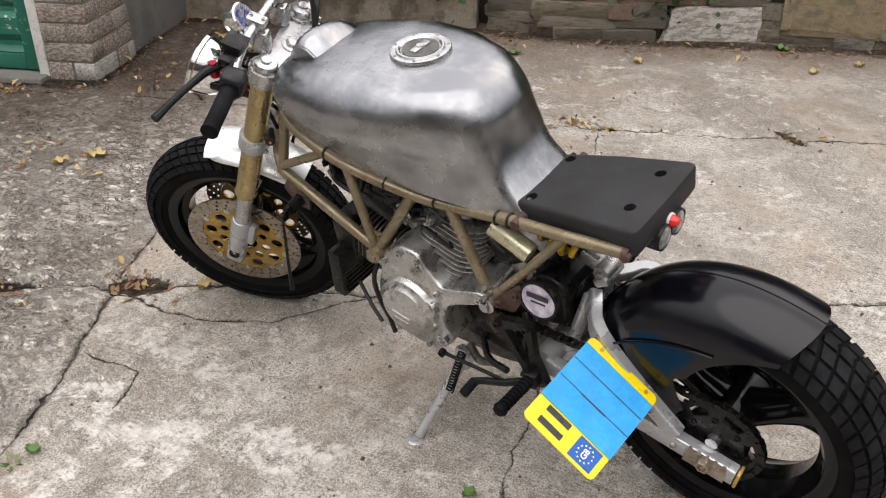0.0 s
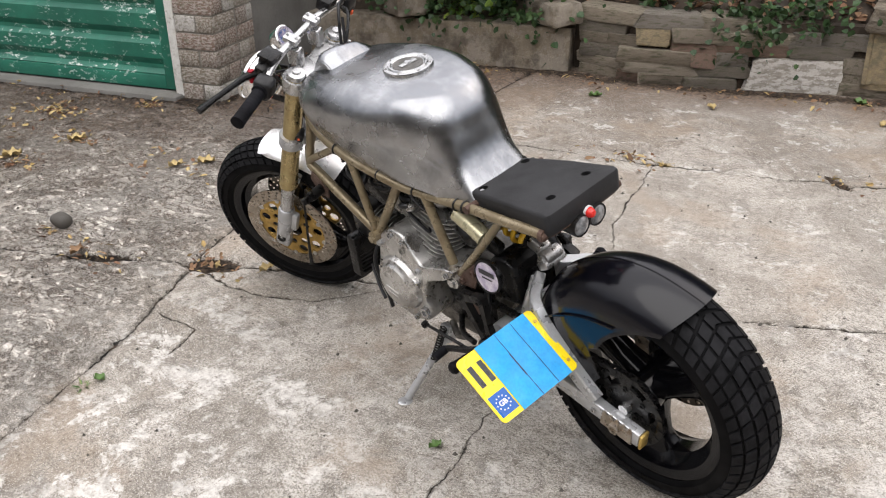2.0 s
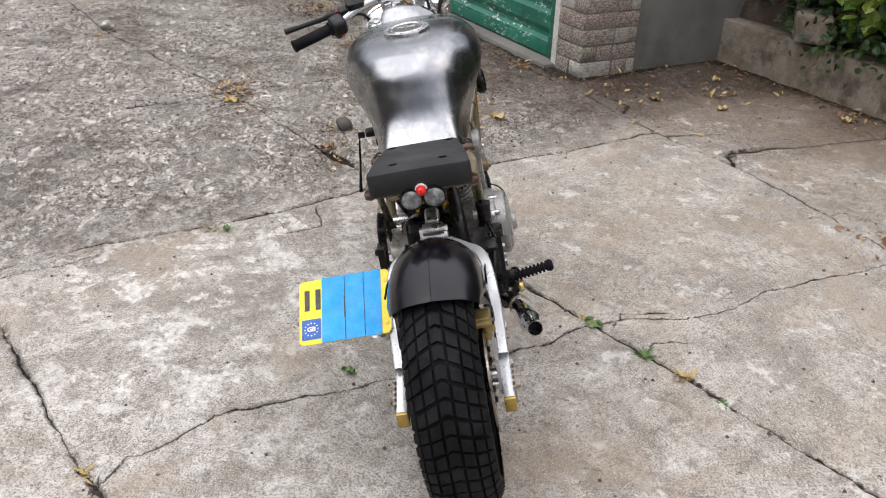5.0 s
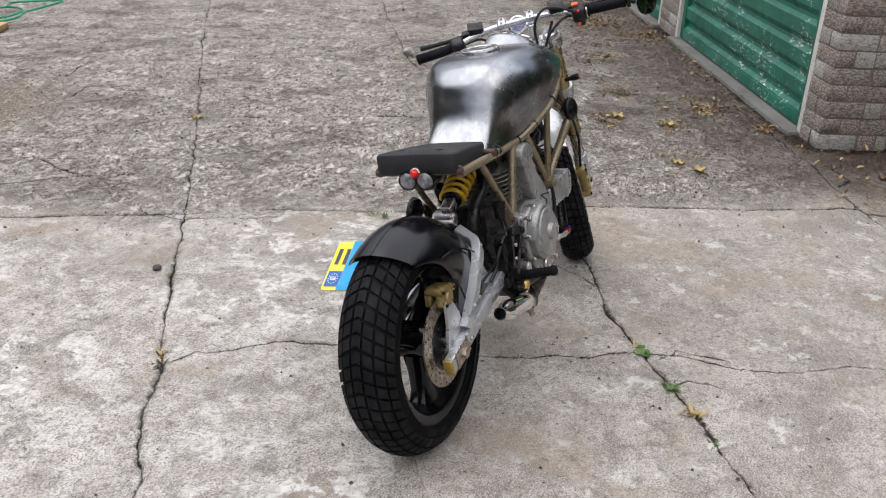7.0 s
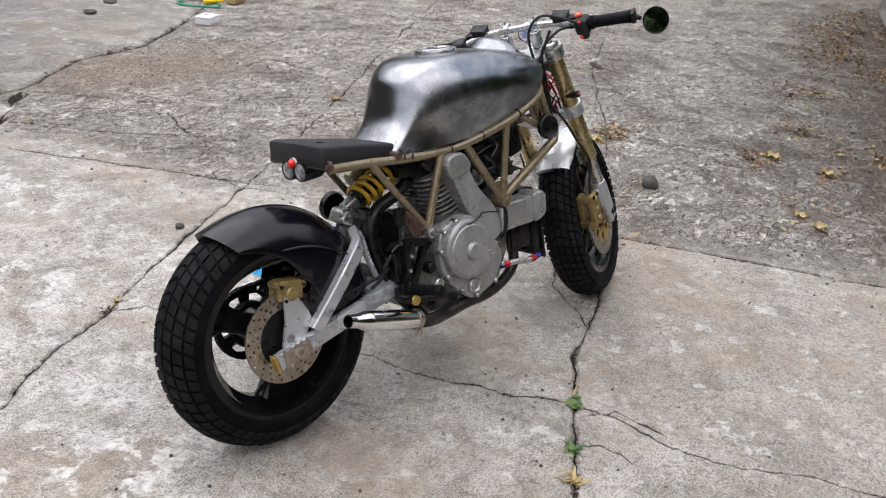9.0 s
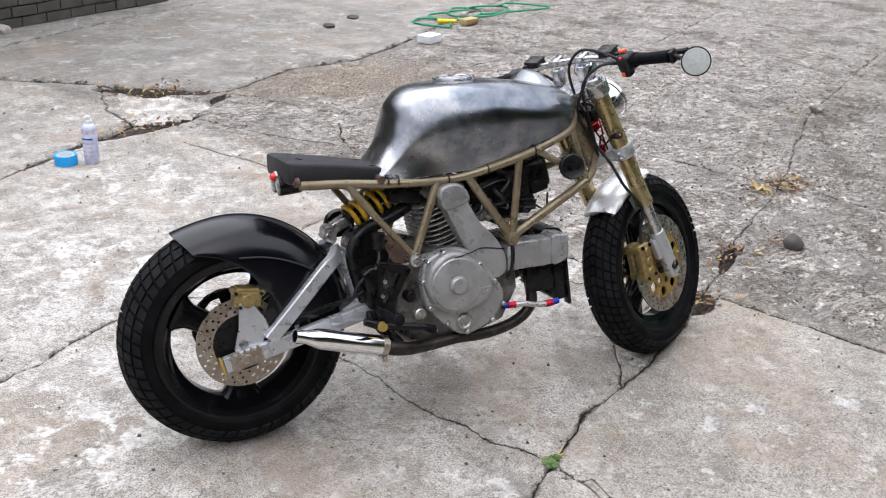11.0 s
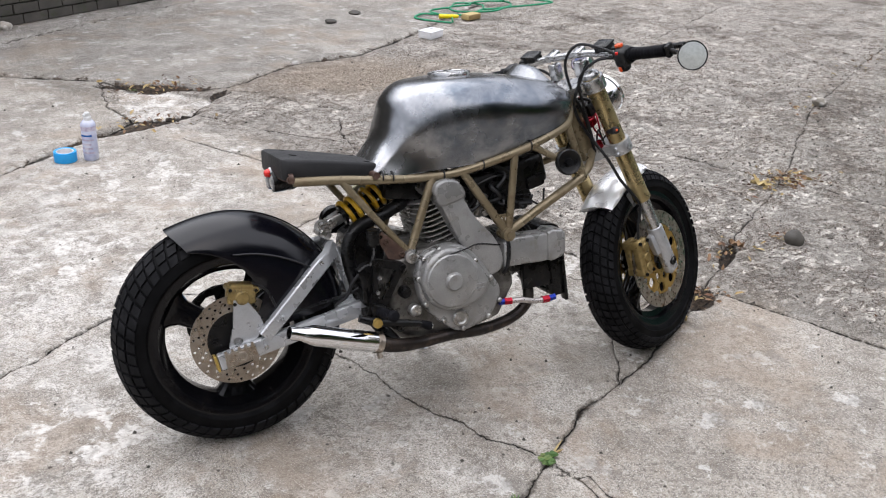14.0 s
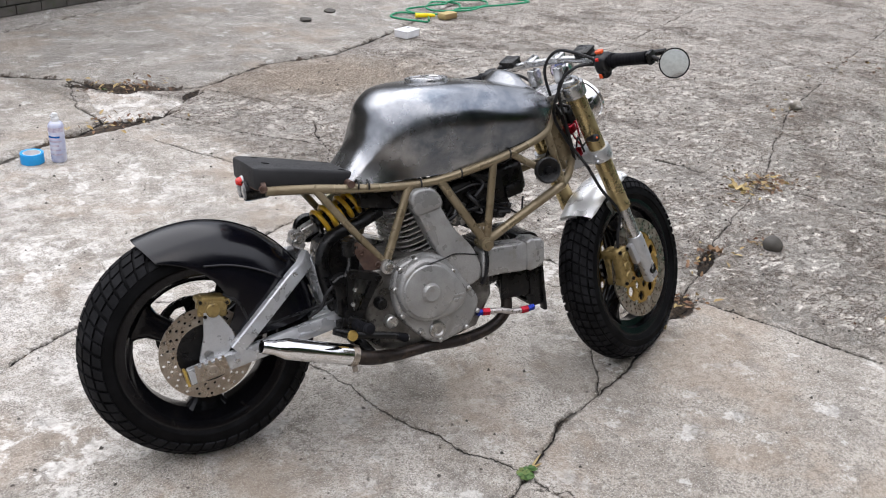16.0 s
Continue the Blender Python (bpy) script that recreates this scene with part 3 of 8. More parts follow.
# joints and cracks in the slabs: half width, depth, soil, and the line that each follows
CRACKS = [
    (0.009, 0.014, 0.9, [(0.55, 2.5), (1.18, 1.41), (1.37, 1.10), (1.49, 0.82), (1.63, 0.52), (1.90, 0.09), (2.03, -0.15), (2.32, -0.82), (2.56, -1.27)]),
    (0.007, 0.012, 0.9, [(4.2, -0.6), (3.14, -1.07), (2.56, -1.27), (2.17, -1.50), (1.72, -1.67), (1.44, -1.75), (1.21, -1.84), (0.62, -2.09), (0.17, -2.30), (-1.2, -2.95), (-3.5, -4.2)]),
    (0.008, 0.014, 1.0, [(1.88, 0.04), (1.62, -0.10), (1.40, -0.21), (1.20, -0.293), (1.03, -0.36), (0.89, -0.45), (0.77, -0.53), (0.60, -0.64), (0.45, -0.74), (0.25, -0.86), (0.09, -0.97), (-0.45, -1.35), (-1.4, -2.0)]),
    (0.008, 0.014, 0.9, [(-2.5, -0.6), (-0.53, 0.53), (-0.18, 0.75), (0.05, 0.85), (0.30, 1.01), (0.66, 1.21), (1.17, 1.50), (2.09, 2.04), (4.01, 3.23), (6.2, 4.5)]),
    (0.004, 0.008, 0.7, [(0.05, 0.86), (0.17, 0.80), (0.23, 0.71), (0.35, 0.58), (0.40, 0.40), (0.49, 0.12), (0.54, -0.09), (0.60, -0.22), (0.66, -0.37), (0.75, -0.49)]),
    (0.0035, 0.006, 0.7, [(0.78, -0.55), (0.80, -0.66), (0.79, -0.85), (0.83, -1.01), (0.95, -1.17), (1.07, -1.50), (1.19, -1.83)]),
    (0.020, 0.020, 1.0, [(2.14, -1.52), (2.27, -1.56), (2.34, -1.76), (2.38, -2.01), (2.47, -2.28), (2.53, -2.60)]),
    (0.006, 0.010, 0.8, [(2.5, -1.30), (2.53, -1.58), (2.43, -1.78), (2.46, -1.93)]),
    (0.014, 0.014, 1.0, [(3.32, -1.33), (3.14, -1.16), (2.97, -1.26), (2.86, -1.20)]),
    (0.006, 0.010, 0.9, [(1.20, -0.293), (1.28, -0.17), (1.39, -0.015), (1.56, 0.07), (1.66, 0.095), (1.88, 0.10)]),
    (0.003, 0.006, 0.7, [(1.67, 0.37), (1.50, 0.34), (1.455, 0.415), (1.44, 0.47)]),
    (0.003, 0.006, 0.7, [(0.83, -0.79), (0.827, -0.71), (0.825, -0.635), (0.767, -0.60)]),
    (0.0025, 0.005, 0.7, [(0.652, -0.80), (0.653, -0.70), (0.618, -0.674)]),
    (0.022, 0.026, 1.0, [(-1.8, 1.2), (-0.35, 2.32), (-0.14, 2.48), (0.37, 2.88), (0.69, 2.92), (0.84, 3.07), (1.04, 3.28)]),
    (0.030, 0.030, 1.0, [(-0.6, 4.3), (0.36, 3.75), (0.61, 3.46), (1.06, 3.37), (1.61, 3.75), (2.10, 3.83), (2.55, 4.13), (3.5, 4.9), (5.0, 6.0)]),
    (0.008, 0.014, 0.9, [(0.37, 2.88), (0.30, 3.2), (0.36, 3.75)]),
    (0.006, 0.012, 0.9, [(1.90, 0.09), (2.05, 0.18), (2.19, 0.25), (2.40, 0.41), (3.12, 0.84), (4.3, 1.7), (5.7, 2.45), (8.0, 3.6)]),
    (0.006, 0.010, 0.8, [(1.04, 3.28), (1.5, 2.7), (2.3, 2.3), (3.1, 0.9), (3.4, 0.3)]),
    (0.006, 0.010, 0.9, [(0.73, 2.85), (0.87, 2.64), (1.01, 2.46), (1.16, 2.29), (1.32, 2.18), (1.38, 2.02), (1.62, 1.77)]),
    (0.007, 0.012, 0.9, [(1.44, 2.54), (1.35, 2.30), (1.34, 2.19), (1.31, 2.03)]),
    (0.004, 0.008, 0.8, [(1.31, 2.03), (1.12, 1.84), (1.07, 1.61), (1.08, 1.46), (1.17, 1.28), (1.26, 1.12)]),
    (0.005, 0.010, 0.8, [(3.09, 4.22), (3.07, 4.02), (3.23, 3.79), (3.50, 3.54), (3.77, 3.24)]),
    (0.006, 0.010, 0.9, [(2.30, 3.06), (2.58, 3.12), (2.63, 3.00), (2.66, 2.75)]),
    (0.008, 0.012, 1.0, [(2.70, 3.37), (2.92, 3.47), (3.10, 3.50)]),
    (0.012, 0.016, 1.0, [(-0.10, 4.85), (0.29, 5.14), (0.62, 5.36), (1.05, 5.66), (1.6, 6.0), (2.4, 6.5)]),
    (0.005, 0.010, 0.9, [(3.5, 4.1), (4.13, 3.21), (4.5, 2.62), (5.4, 1.5), (6.1, 0.5)]),
]
# shallow hollows filled with soil and leaves: x, y, reach along and across, turn
HOLES = [(0.62, 3.50, 0.40, 0.085, -27), (0.46, 2.82, 0.36, 0.070, 22), (0.95, 3.24, 0.14, 0.03, 48), (0.08, 2.66, 0.22, 0.030, 38), (1.75, 3.78, 0.25, 0.03, 12), (1.85, 0.05, 0.12, 0.06, 40), (2.22, 0.29, 0.16, 0.035, 35), (0.5, -2.17, 0.1, 0.03, -25)]
MOULD = [(7.2, 1.05, 0.55, 0.95), (6.4, 0.70, 0.45, 0.95), (4.10, 0.17, 0.42, 0.9), (3.93, -0.16, 0.50, 0.9), (3.0, -0.72, 0.6, 0.7), (4.7, 0.0, 0.35, 0.7), (3.5, 0.05, 0.25, 0.6)]
PALE = [(1.15, 0.62, 0.30), (1.1, 0.85, 0.38), (1.47, 0.42, 0.2), (0.6, 0.75, 0.34), (0.98, 0.33, 0.16), (-0.5, 0.2, 0.4), (-0.2, 1.3, 0.35), (0.72, 3.2, 0.33), (-1.2, 0.6, 0.5), (0.2, 2.0, 0.3)]


def build_ground():
    def spaced(*runs):
        out = []
        for lo, hi, step in runs:
            out += list(np.arange(lo, hi - step * 0.4, step))
        return np.array(out)

    far_lo, far_hi = [-400, -120, -40, -16, -8, -5, -3.6], [400, 120, 45, 20, 12]
    xs = np.concatenate([far_lo, spaced((-2.6, -1.0, 0.03), (-1.0, 2.4, 0.010), (2.4, 4.6, 0.013), (4.6, 9.0, 0.06)), far_hi[::-1]])
    ys = np.concatenate([far_lo, spaced((-3.6, -1.8, 0.02), (-1.8, 1.6, 0.010), (1.6, 4.4, 0.018), (4.4, 8.0, 0.06)), far_hi[::-1]])
    x, y = np.meshgrid(xs, ys)
    wx = x + 0.035 * (value_noise(x * 7, y * 7, 3) - 0.5) + 0.02 * (value_noise(x * 30, y * 30, 5) - 0.5)
    wy = y + 0.035 * (value_noise(x * 7, y * 7, 8) - 0.5) + 0.02 * (value_noise(x * 30, y * 30, 9) - 0.5)
    near = (np.abs(x) < 12) & (np.abs(y) < 12)
    z = 0.016 * (value_noise(x * 0.9, y * 0.9, 21, 3) - 0.5) + 0.004 * (value_noise(x * 9, y * 9, 22, 4) - 0.5)
    # keep the slabs level under the wheels and the stand
    calm = np.exp(-(((x - 0.7) / 1.3) ** 2 + (y / 0.7) ** 2))
    z *= 1 - 0.85 * calm
    # beyond the long joint the skin has worn off, as far as the next slab
    edge = (x - 1.63) * 0.883 + (y - 0.52) * 0.47 + 0.55 * (value_noise(x * 1.3, y * 1.3, 31) - 0.42)
    beyond = np.interp(x, [-0.6, 0.36, 0.61, 1.06, 1.61, 2.1, 2.55, 3.5, 5.0], [4.3, 3.75, 3.46, 3.37, 3.75, 3.83, 4.13, 4.9, 6.0]) - y
    worn_zone = np.clip(edge / 0.35, 0, 1) * np.clip(beyond / 0.04, 0.12, 1)
    hollow = np.clip((0.46 - value_noise(x * 14, y * 14, 41, 5)) * 6, 0, 1) * worn_zone
    z -= 0.007 * hollow
    soil = 0.25 * hollow
    lump = value_noise(x * 40, y * 40, 51, 2)
    side, gape, least = np.full_like(x, 0.05), np.full_like(x, 0.002), np.full_like(x, 9.0)
    patchy = np.clip(value_noise(x * 5, y * 5, 61, 3) * 2.6 - 0.5, 0.15, 1)
    for half, depth, dirt, line in CRACKS:
        d, sign = np.full_like(x, 9.0), np.ones_like(x)
        for (ax, ay), (bx, by) in zip(line, line[1:]):
            ux, uy = bx - ax, by - ay
            t = np.clip(((wx - ax) * ux + (wy - ay) * uy) / (ux * ux + uy * uy), 0, 1)
            e = np.hypot(wx - ax - t * ux, wy - ay - t * uy)
            sign = np.where(e < d, np.where(ux * (wy - ay) - uy * (wx - ax) < 0, -1.0, 1.0), sign)
            d = np.minimum(d, e)
        side = np.where(d < least, np.clip(d, 0, 0.05) * sign, side)
        gape = np.where(d < least, half * 0.40, gape)
        least = np.minimum(least, d)
        w = half * (0.30 + 1.5 * value_noise(x * 5, y * 5, 71, 4))
        z -= 0.6 * depth * np.exp(-((d / (w * 0.9)) ** 2))
        soil = np.maximum(soil, 0.62 * dirt * patchy * np.exp(-((d / (w * 2.6)) ** 2)) * (0.3 + lump))
    for hx, hy, a, b, turn in HOLES:
        c, s = math.cos(radians(turn)), math.sin(radians(turn))
        u, v = (wx - hx) * c + (wy - hy) * s, -(wx - hx) * s + (wy - hy) * c
        m = np.clip(1.35 - (u / a) ** 2 - (v / b) ** 2, 0, 1)
        z -= 0.022 * m
        soil = np.maximum(soil, m * (0.75 + 0.25 * lump))
    # rotted leaf mould lying before the garages
    for hx, hy, a, b in ((7.3, 1.08, 0.7, 0.28), (6.3, 0.72, 0.45, 0.22), (4.2, 0.20, 0.28, 0.14), (4.4, -0.15, 0.35, 0.14), (5.05, 0.45, 0.22, 0.10), (3.5, -0.55, 0.30, 0.12), (3.9, -0.55, 0.3, 0.10), (3.0, 0.30, 0.20, 0.08)):
        c, s = 0.923, 0.385
        u, v = (wx - hx) * c + (wy - hy) * s, -(wx - hx) * s + (wy - hy) * c
        soil = np.maximum(soil, 0.56 * np.clip(1.5 - (u / a / 1.5) ** 2 - (v / b / 1.6) ** 2, 0, 1) * np.clip(value_noise(x * 8, y * 8, 97, 4) * 3.2 - 1.2, 0, 1) * (0.7 + 0.5 * lump))
    pale = np.zeros_like(x)
    for px, py, r in PALE:
        pale = np.maximum(pale, np.exp(-(((x - px) ** 2 + (y - py) ** 2) / r ** 2)))
    pale = np.clip(pale * 1.3 + 0.10, 0, 1)
    # the strip between the joint and the walls
    joint = np.interp(x, [-3.5, -1.2, 0.17, 0.62, 1.21, 1.44, 1.72, 2.17, 2.56, 3.14, 4.2], [-4.2, -2.95, -2.30, -2.09, -1.84, -1.75, -1.67, -1.50, -1.27, -1.07, -0.6])
    strip = np.clip((joint - y) / 0.10, 0, 1) * np.interp(x, [0.3, 1.4, 2.3], [0.40, 0.75, 1.0])
    # the slab between the two long joints is cleaner than the one under the wheels
    split_line = np.interp(x, [-1.4, -0.45, 0.25, 0.6, 1.19, 1.6, 1.9, 2.3], [-2.0, -1.35, -0.86, -0.64, -0.29, 0.06, 0.09, -0.5])
    clean = np.clip((split_line - y) / 0.02, 0, 1) * np.clip((y - joint) / 0.02, 0, 1)
    # the sunken pale patch where a slab has broken away
    sunk = np.ones_like(x, dtype=bool)
    loop = [(0.38, 2.90), (0.69, 2.94), (0.86, 3.08), (1.03, 3.25), (1.02, 3.36), (0.62, 3.44), (0.40, 3.68)]
    for (ax, ay), (bx, by) in zip(loop, loop[1:] + loop[:1]):
        sunk &= (bx - ax) * (wy - ay) - (by - ay) * (wx - ax) > 0
    z -= 0.018 * sunk
    worn_zone = np.where(sunk, 0.0, worn_zone)
    pale = np.where(sunk, 1.0, pale)
    bare = sunk * 1.0
    bleached = np.maximum(bare * 1.0, 0) + np.clip(1.25 - np.hypot((x + 0.7) / 1.9, (y - 0.9) / 2.3) + 0.5 * (value_noise(x * 1.7, y * 1.7, 95) - 0.5), 0, 1)
    gravel = np.clip(2.0 - np.hypot((x - 1.85) / 0.80, (y - 3.35) / 0.50) * 1.35 - 0.7 * value_noise(x * 4, y * 4, 81), 0, 1) * (beyond > 0)
    smooth = np.clip(-beyond / 0.04, 0, 1) * (y > 1.5)
    # earth washed up along the foot of the walls
    foot = np.full_like(x, 9.0)
    for (ax, ay), (bx, by) in zip(WALL_FOOT, WALL_FOOT[1:]):
        ux, uy = bx - ax, by - ay
        t = np.clip(((wx - ax) * ux + (wy - ay) * uy) / (ux * ux + uy * uy), 0, 1)
        foot = np.minimum(foot, np.hypot(wx - ax - t * ux, wy - ay - t * uy))
    soil = np.maximum(soil, np.clip(1.1 - foot / 0.16, 0, 1) * (0.45 + 0.55 * lump))
    reach = np.interp(x, [0.5, 2.0, 2.8], [0.35, 0.6, 1.3])
    damp = np.clip(1.05 - foot / reach + 0.8 * (value_noise(x * 3, y * 3, 91) - 0.5), 0, 1) * 0.9
    # brown mould of rotted leaves before the garages
    for cx, cy, r, amount in MOULD:
        damp = np.maximum(damp, amount * np.clip(1.5 - 1.3 * np.hypot(x - cx, (y - cy) * 1.4) / r - 2.2 * np.abs(value_noise(x * 6, y * 6, 93, 5) - 0.5) - 0.9 * value_noise(x * 17, y * 17, 94, 4), 0, 1))
    z += 0.012 * np.clip(1 - foot / 0.08, 0, 1) * lump
    beside = np.clip(1.6 - least / 0.022, 0, 1)
    for a in (soil, strip, smooth, clean, beside, pale, worn_zone, damp, gravel, bleached):
        a *= near
    z = np.where(near, z, 0.0)
    ny, nx = x.shape
    idx = np.arange(nx * ny).reshape(ny, nx)
    quads = np.stack([idx[:-1, :-1], idx[:-1, 1:], idx[1:, 1:], idx[1:, :-1]], -1).reshape(-1, 4)
    me = bpy.data.meshes.new("ground")
    me.vertices.add(nx * ny)
    me.vertices.foreach_set("co", np.stack([x, y, z], -1).astype(np.float32).ravel())
    me.loops.add(quads.size)
    me.loops.foreach_set("vertex_index", quads.astype(np.int32).ravel())
    me.polygons.add(len(quads))
    me.polygons.foreach_set("loop_start", np.arange(0, quads.size, 4, dtype=np.int32))
    me.polygons.foreach_set("use_smooth", np.ones(len(quads), dtype=bool))
    me.update(calc_edges=True)
    for name, data in (("soil", soil), ("pale", pale), ("worn", worn_zone), ("damp", damp), ("gravel", gravel), ("bleached", bleached), ("smooth", smooth), ("clean", clean), ("strip", strip), ("side", side), ("gape", gape), ("beside", beside)):
        me.attributes.new(name, "FLOAT", "POINT").data.foreach_set("value", np.clip(data, -1, 1).astype(np.float32).ravel())
    me.materials.append(CONCRETE)
    tagged(new("ground", me), "old cracked grey concrete yard with soil-filled joints", "ground", kind="structure")


GATE = Vector((0.923, 0.385, 0))       # along the garage fronts
INTO = Vector((0.385, -0.923, 0))      # from the yard into the garages
CORNER = Vector((3.44, -1.09, 0))      # outer corner of the brick pier
WALL_FOOT = [(8.4, 1.0), (3.43, -1.06), (3.60, -1.41), (3.98, -2.02), (3.06, -2.46), (2.35, -2.73), (1.87, -2.84), (1.40, -3.08), (0.56, -3.42), (-2.5, -4.5)]
build_ground()


def along(origin, direction, z=0.0):
    """A matrix with x along a direction on the ground, y to its left, z up."""
    d = Vector(direction).normalized()
    m = Matrix.Rotation(math.atan2(d.y, d.x), 4, "Z")
    m.translation = Vector((origin[0], origin[1], z))
    return m


GARAGE = along(CORNER, GATE)           # x along the front, y out into the yard


def garage_door(name, x0, width, height):
    """An up-and-over door of pressed horizontal ribs with a flat edge all round."""
    door = thing(name, GARAGE @ pose(x0, -0.035, 0.035), "green ribbed metal up-and-over garage door with flaking paint", "garage door", kind="structure")
    bm = bmesh.new()
    pitch, lip = 0.165, 0.075
    rows, zz = [(0.0, lip)], lip
    while zz + pitch < height - lip:
        rows += [(0.004, zz + 0.006), (-0.024, zz + 0.030), (-0.026, zz + 0.052), (0.0, zz + pitch * 0.55), (0.004, zz + pitch * 0.92)]
        zz += pitch
    rows.append((0.0, height - lip))
    front = [[Vector((x, y, z)) for y, z in rows] for x in (lip, width - lip)]
    loft(bm, front, False, False)
    part("ribbed_panel", bm, GREEN, door, sharp=20)
    bm = bmesh.new()
    box(bm, (lip, 0.04, height), pose(lip / 2, -0.01, height / 2), 0.004)
    box(bm, (lip, 0.04, height), pose(width - lip / 2, -0.01, height / 2), 0.004)
    box(bm, (width - 2 * lip, 0.04, lip), pose(width / 2, -0.01, lip / 2), 0.004)
    box(bm, (width - 2 * lip, 0.04, lip), pose(width / 2, -0.01, height - lip / 2), 0.004)
    part("door_edge", bm, GREEN, door)
    bm = bmesh.new()
    box(bm, (width, 0.01, height), pose(width / 2, -0.045, height / 2), 0)
    part("door_back", bm, BLACK, door)
    for x in (-0.028, width + 0.028):
        bm = bmesh.new()
        box(bm, (0.052, 0.07, height + 0.03), pose(x, 0.0, (height + 0.03) / 2 - 0.02), 0.004)
        part("door_jamb", bm, FLAKED, door, "white-painted timber jamb with flaking paint")


garage_door("door_1", 0.296, 2.55, 2.02)
garage_door("door_2", 3.45, 2.50, 2.02)


def garages():
    walls = thing("wall_garage", GARAGE, "brick garage walls with grey render on the flank", "wall", kind="structure")
    for name, x0, x1 in (("pier_core", 0.006, 0.232), ("pier_core", 2.92, 3.37), ("pier_core", 6.03, 6.5)):
        bm = bmesh.new()
        box(bm, (x1 - x0, 0.376, 2.3), pose((x0 + x1) / 2, -0.194, 1.15), 0.004)
        part(name, bm, MORTAR, walls)
    bm = bmesh.new()
    box(bm, (6.5, 0.22, 0.35), pose(3.25, -0.21, 2.24), 0.004)
    part("lintel", bm, KERB, walls)
    bm = bmesh.new()
    box(bm, (0.2, 3.6, 2.3), pose(0.13, -2.18, 1.15), 0.004)
    part("rendered_flank", bm, RENDER, walls, "grey cement render, stained and worn")
    bm = bmesh.new()
    box(bm, (6.6, 5.0, 0.12), pose(3.25, -2.4, 2.48), 0.01)
    part("flat_roof", bm, KERB, walls)
    bm = bmesh.new()
    box(bm, (6.4, 0.1, 2.3), pose(3.3, -4.6, 1.15), 0.004)
    part("back_wall", bm, RENDER, walls)
    # threshold strip before the doors
    sill = thing("threshold", GARAGE, "raised concrete strip along the garage fronts", "kerb", kind="structure")
    for x0, x1 in ((0.25, 2.90), (3.38, 6.0)):
        bm = bmesh.new()
        box(bm, (x1 - x0, 0.24, 0.10), pose((x0 + x1) / 2, -0.05, -0.025), 0.012)
        part("threshold_slab", bm, RENDER, sill)


garages()


def rough_block(size, seed, bevel=0.02, rough=0.012, cuts=3):
    """A weathered block: a softened box with uneven faces."""
    bm = bmesh.new()
    box(bm, size, None, bevel, 2)
    if cuts:
        bmesh.ops.subdivide_edges(bm, edges=[e for e in bm.edges if e.calc_length() > 0.08], cuts=cuts, use_grid_fill=True)
    for v in bm.verts:
        v.co += Vector(noise.noise_vector(v.co * 6 + Vector((seed * 7.3, seed, 0)))) * rough + Vector(noise.noise_vector(v.co * 22 + Vector((seed, 0, 3)))) * rough * 0.35
    return bm


def low_wall():
    wall = thing("wall_low", Matrix(), "low cast concrete retaining wall, stained with soil", "wall", kind="structure")
    runs = [((4.02, -2.02), (2.36, -2.76), 0.26)]
    for i, (a, b, h) in enumerate(runs):
        a, b = Vector((*a, 0)), Vector((*b, 0))
        ln = (b - a).length
        bm = rough_block((ln - 0.01, 0.16, h + 0.1), i + 3, 0.008, 0.007, 9)
        ob = part("wall_block", bm, KERB, wall)
        ob.matrix_world = along((a + b) / 2, b - a, h / 2 - 0.05) @ pose(0, 0.08, 0)
    for i, (x, y, ln, turn, h0, h) in enumerate([(2.72, -2.86, 0.85, -23, 0.27, 0.13), (3.62, -2.50, 0.95, -24, 0.27, 0.15)]):
        ob = part("coping_block", rough_block((ln, 0.2, h), i + 9, 0.02, 0.01, 4), KERB, wall)
        ob.matrix_world = pose(x, y, h0 + h / 2, 3, -2, turn + 180)


low_wall()


def bank():
    """The earth slope held back by the walls."""
    line = [Vector((*p, 0)) for p in [(3.98, -2.15), (3.06, -2.62), (2.35, -2.9), (1.85, -2.98), (1.40, -3.22), (0.56, -3.56), (-2.5, -4.64), (-6.0, -5.9)]]
    path = spline(line, 14)
    rings = []
    for p in path:
        ring = []
        for k in range(16):
            d = k / 15
            q = p + Vector((-0.33, -0.94, 0)) * (5.0 * d ** 1.6)
            h = 0.20 + 1.5 * d ** 0.9 + (0.10 * noise.noise(q * 1.5) + 0.05 * noise.noise(q * 6)) * min(1, d * 12)
            ring.append(Vector((q.x, q.y, h)))
        rings.append([Vector((p.x, p.y, -0.05))] + ring)
    bm = bmesh.new()
    loft(bm, rings, False, False)
    tagged(part("bank", bm, EARTH, None, sharp=80), "bare dark earth bank behind the walls", "bank", kind="structure")


bank()


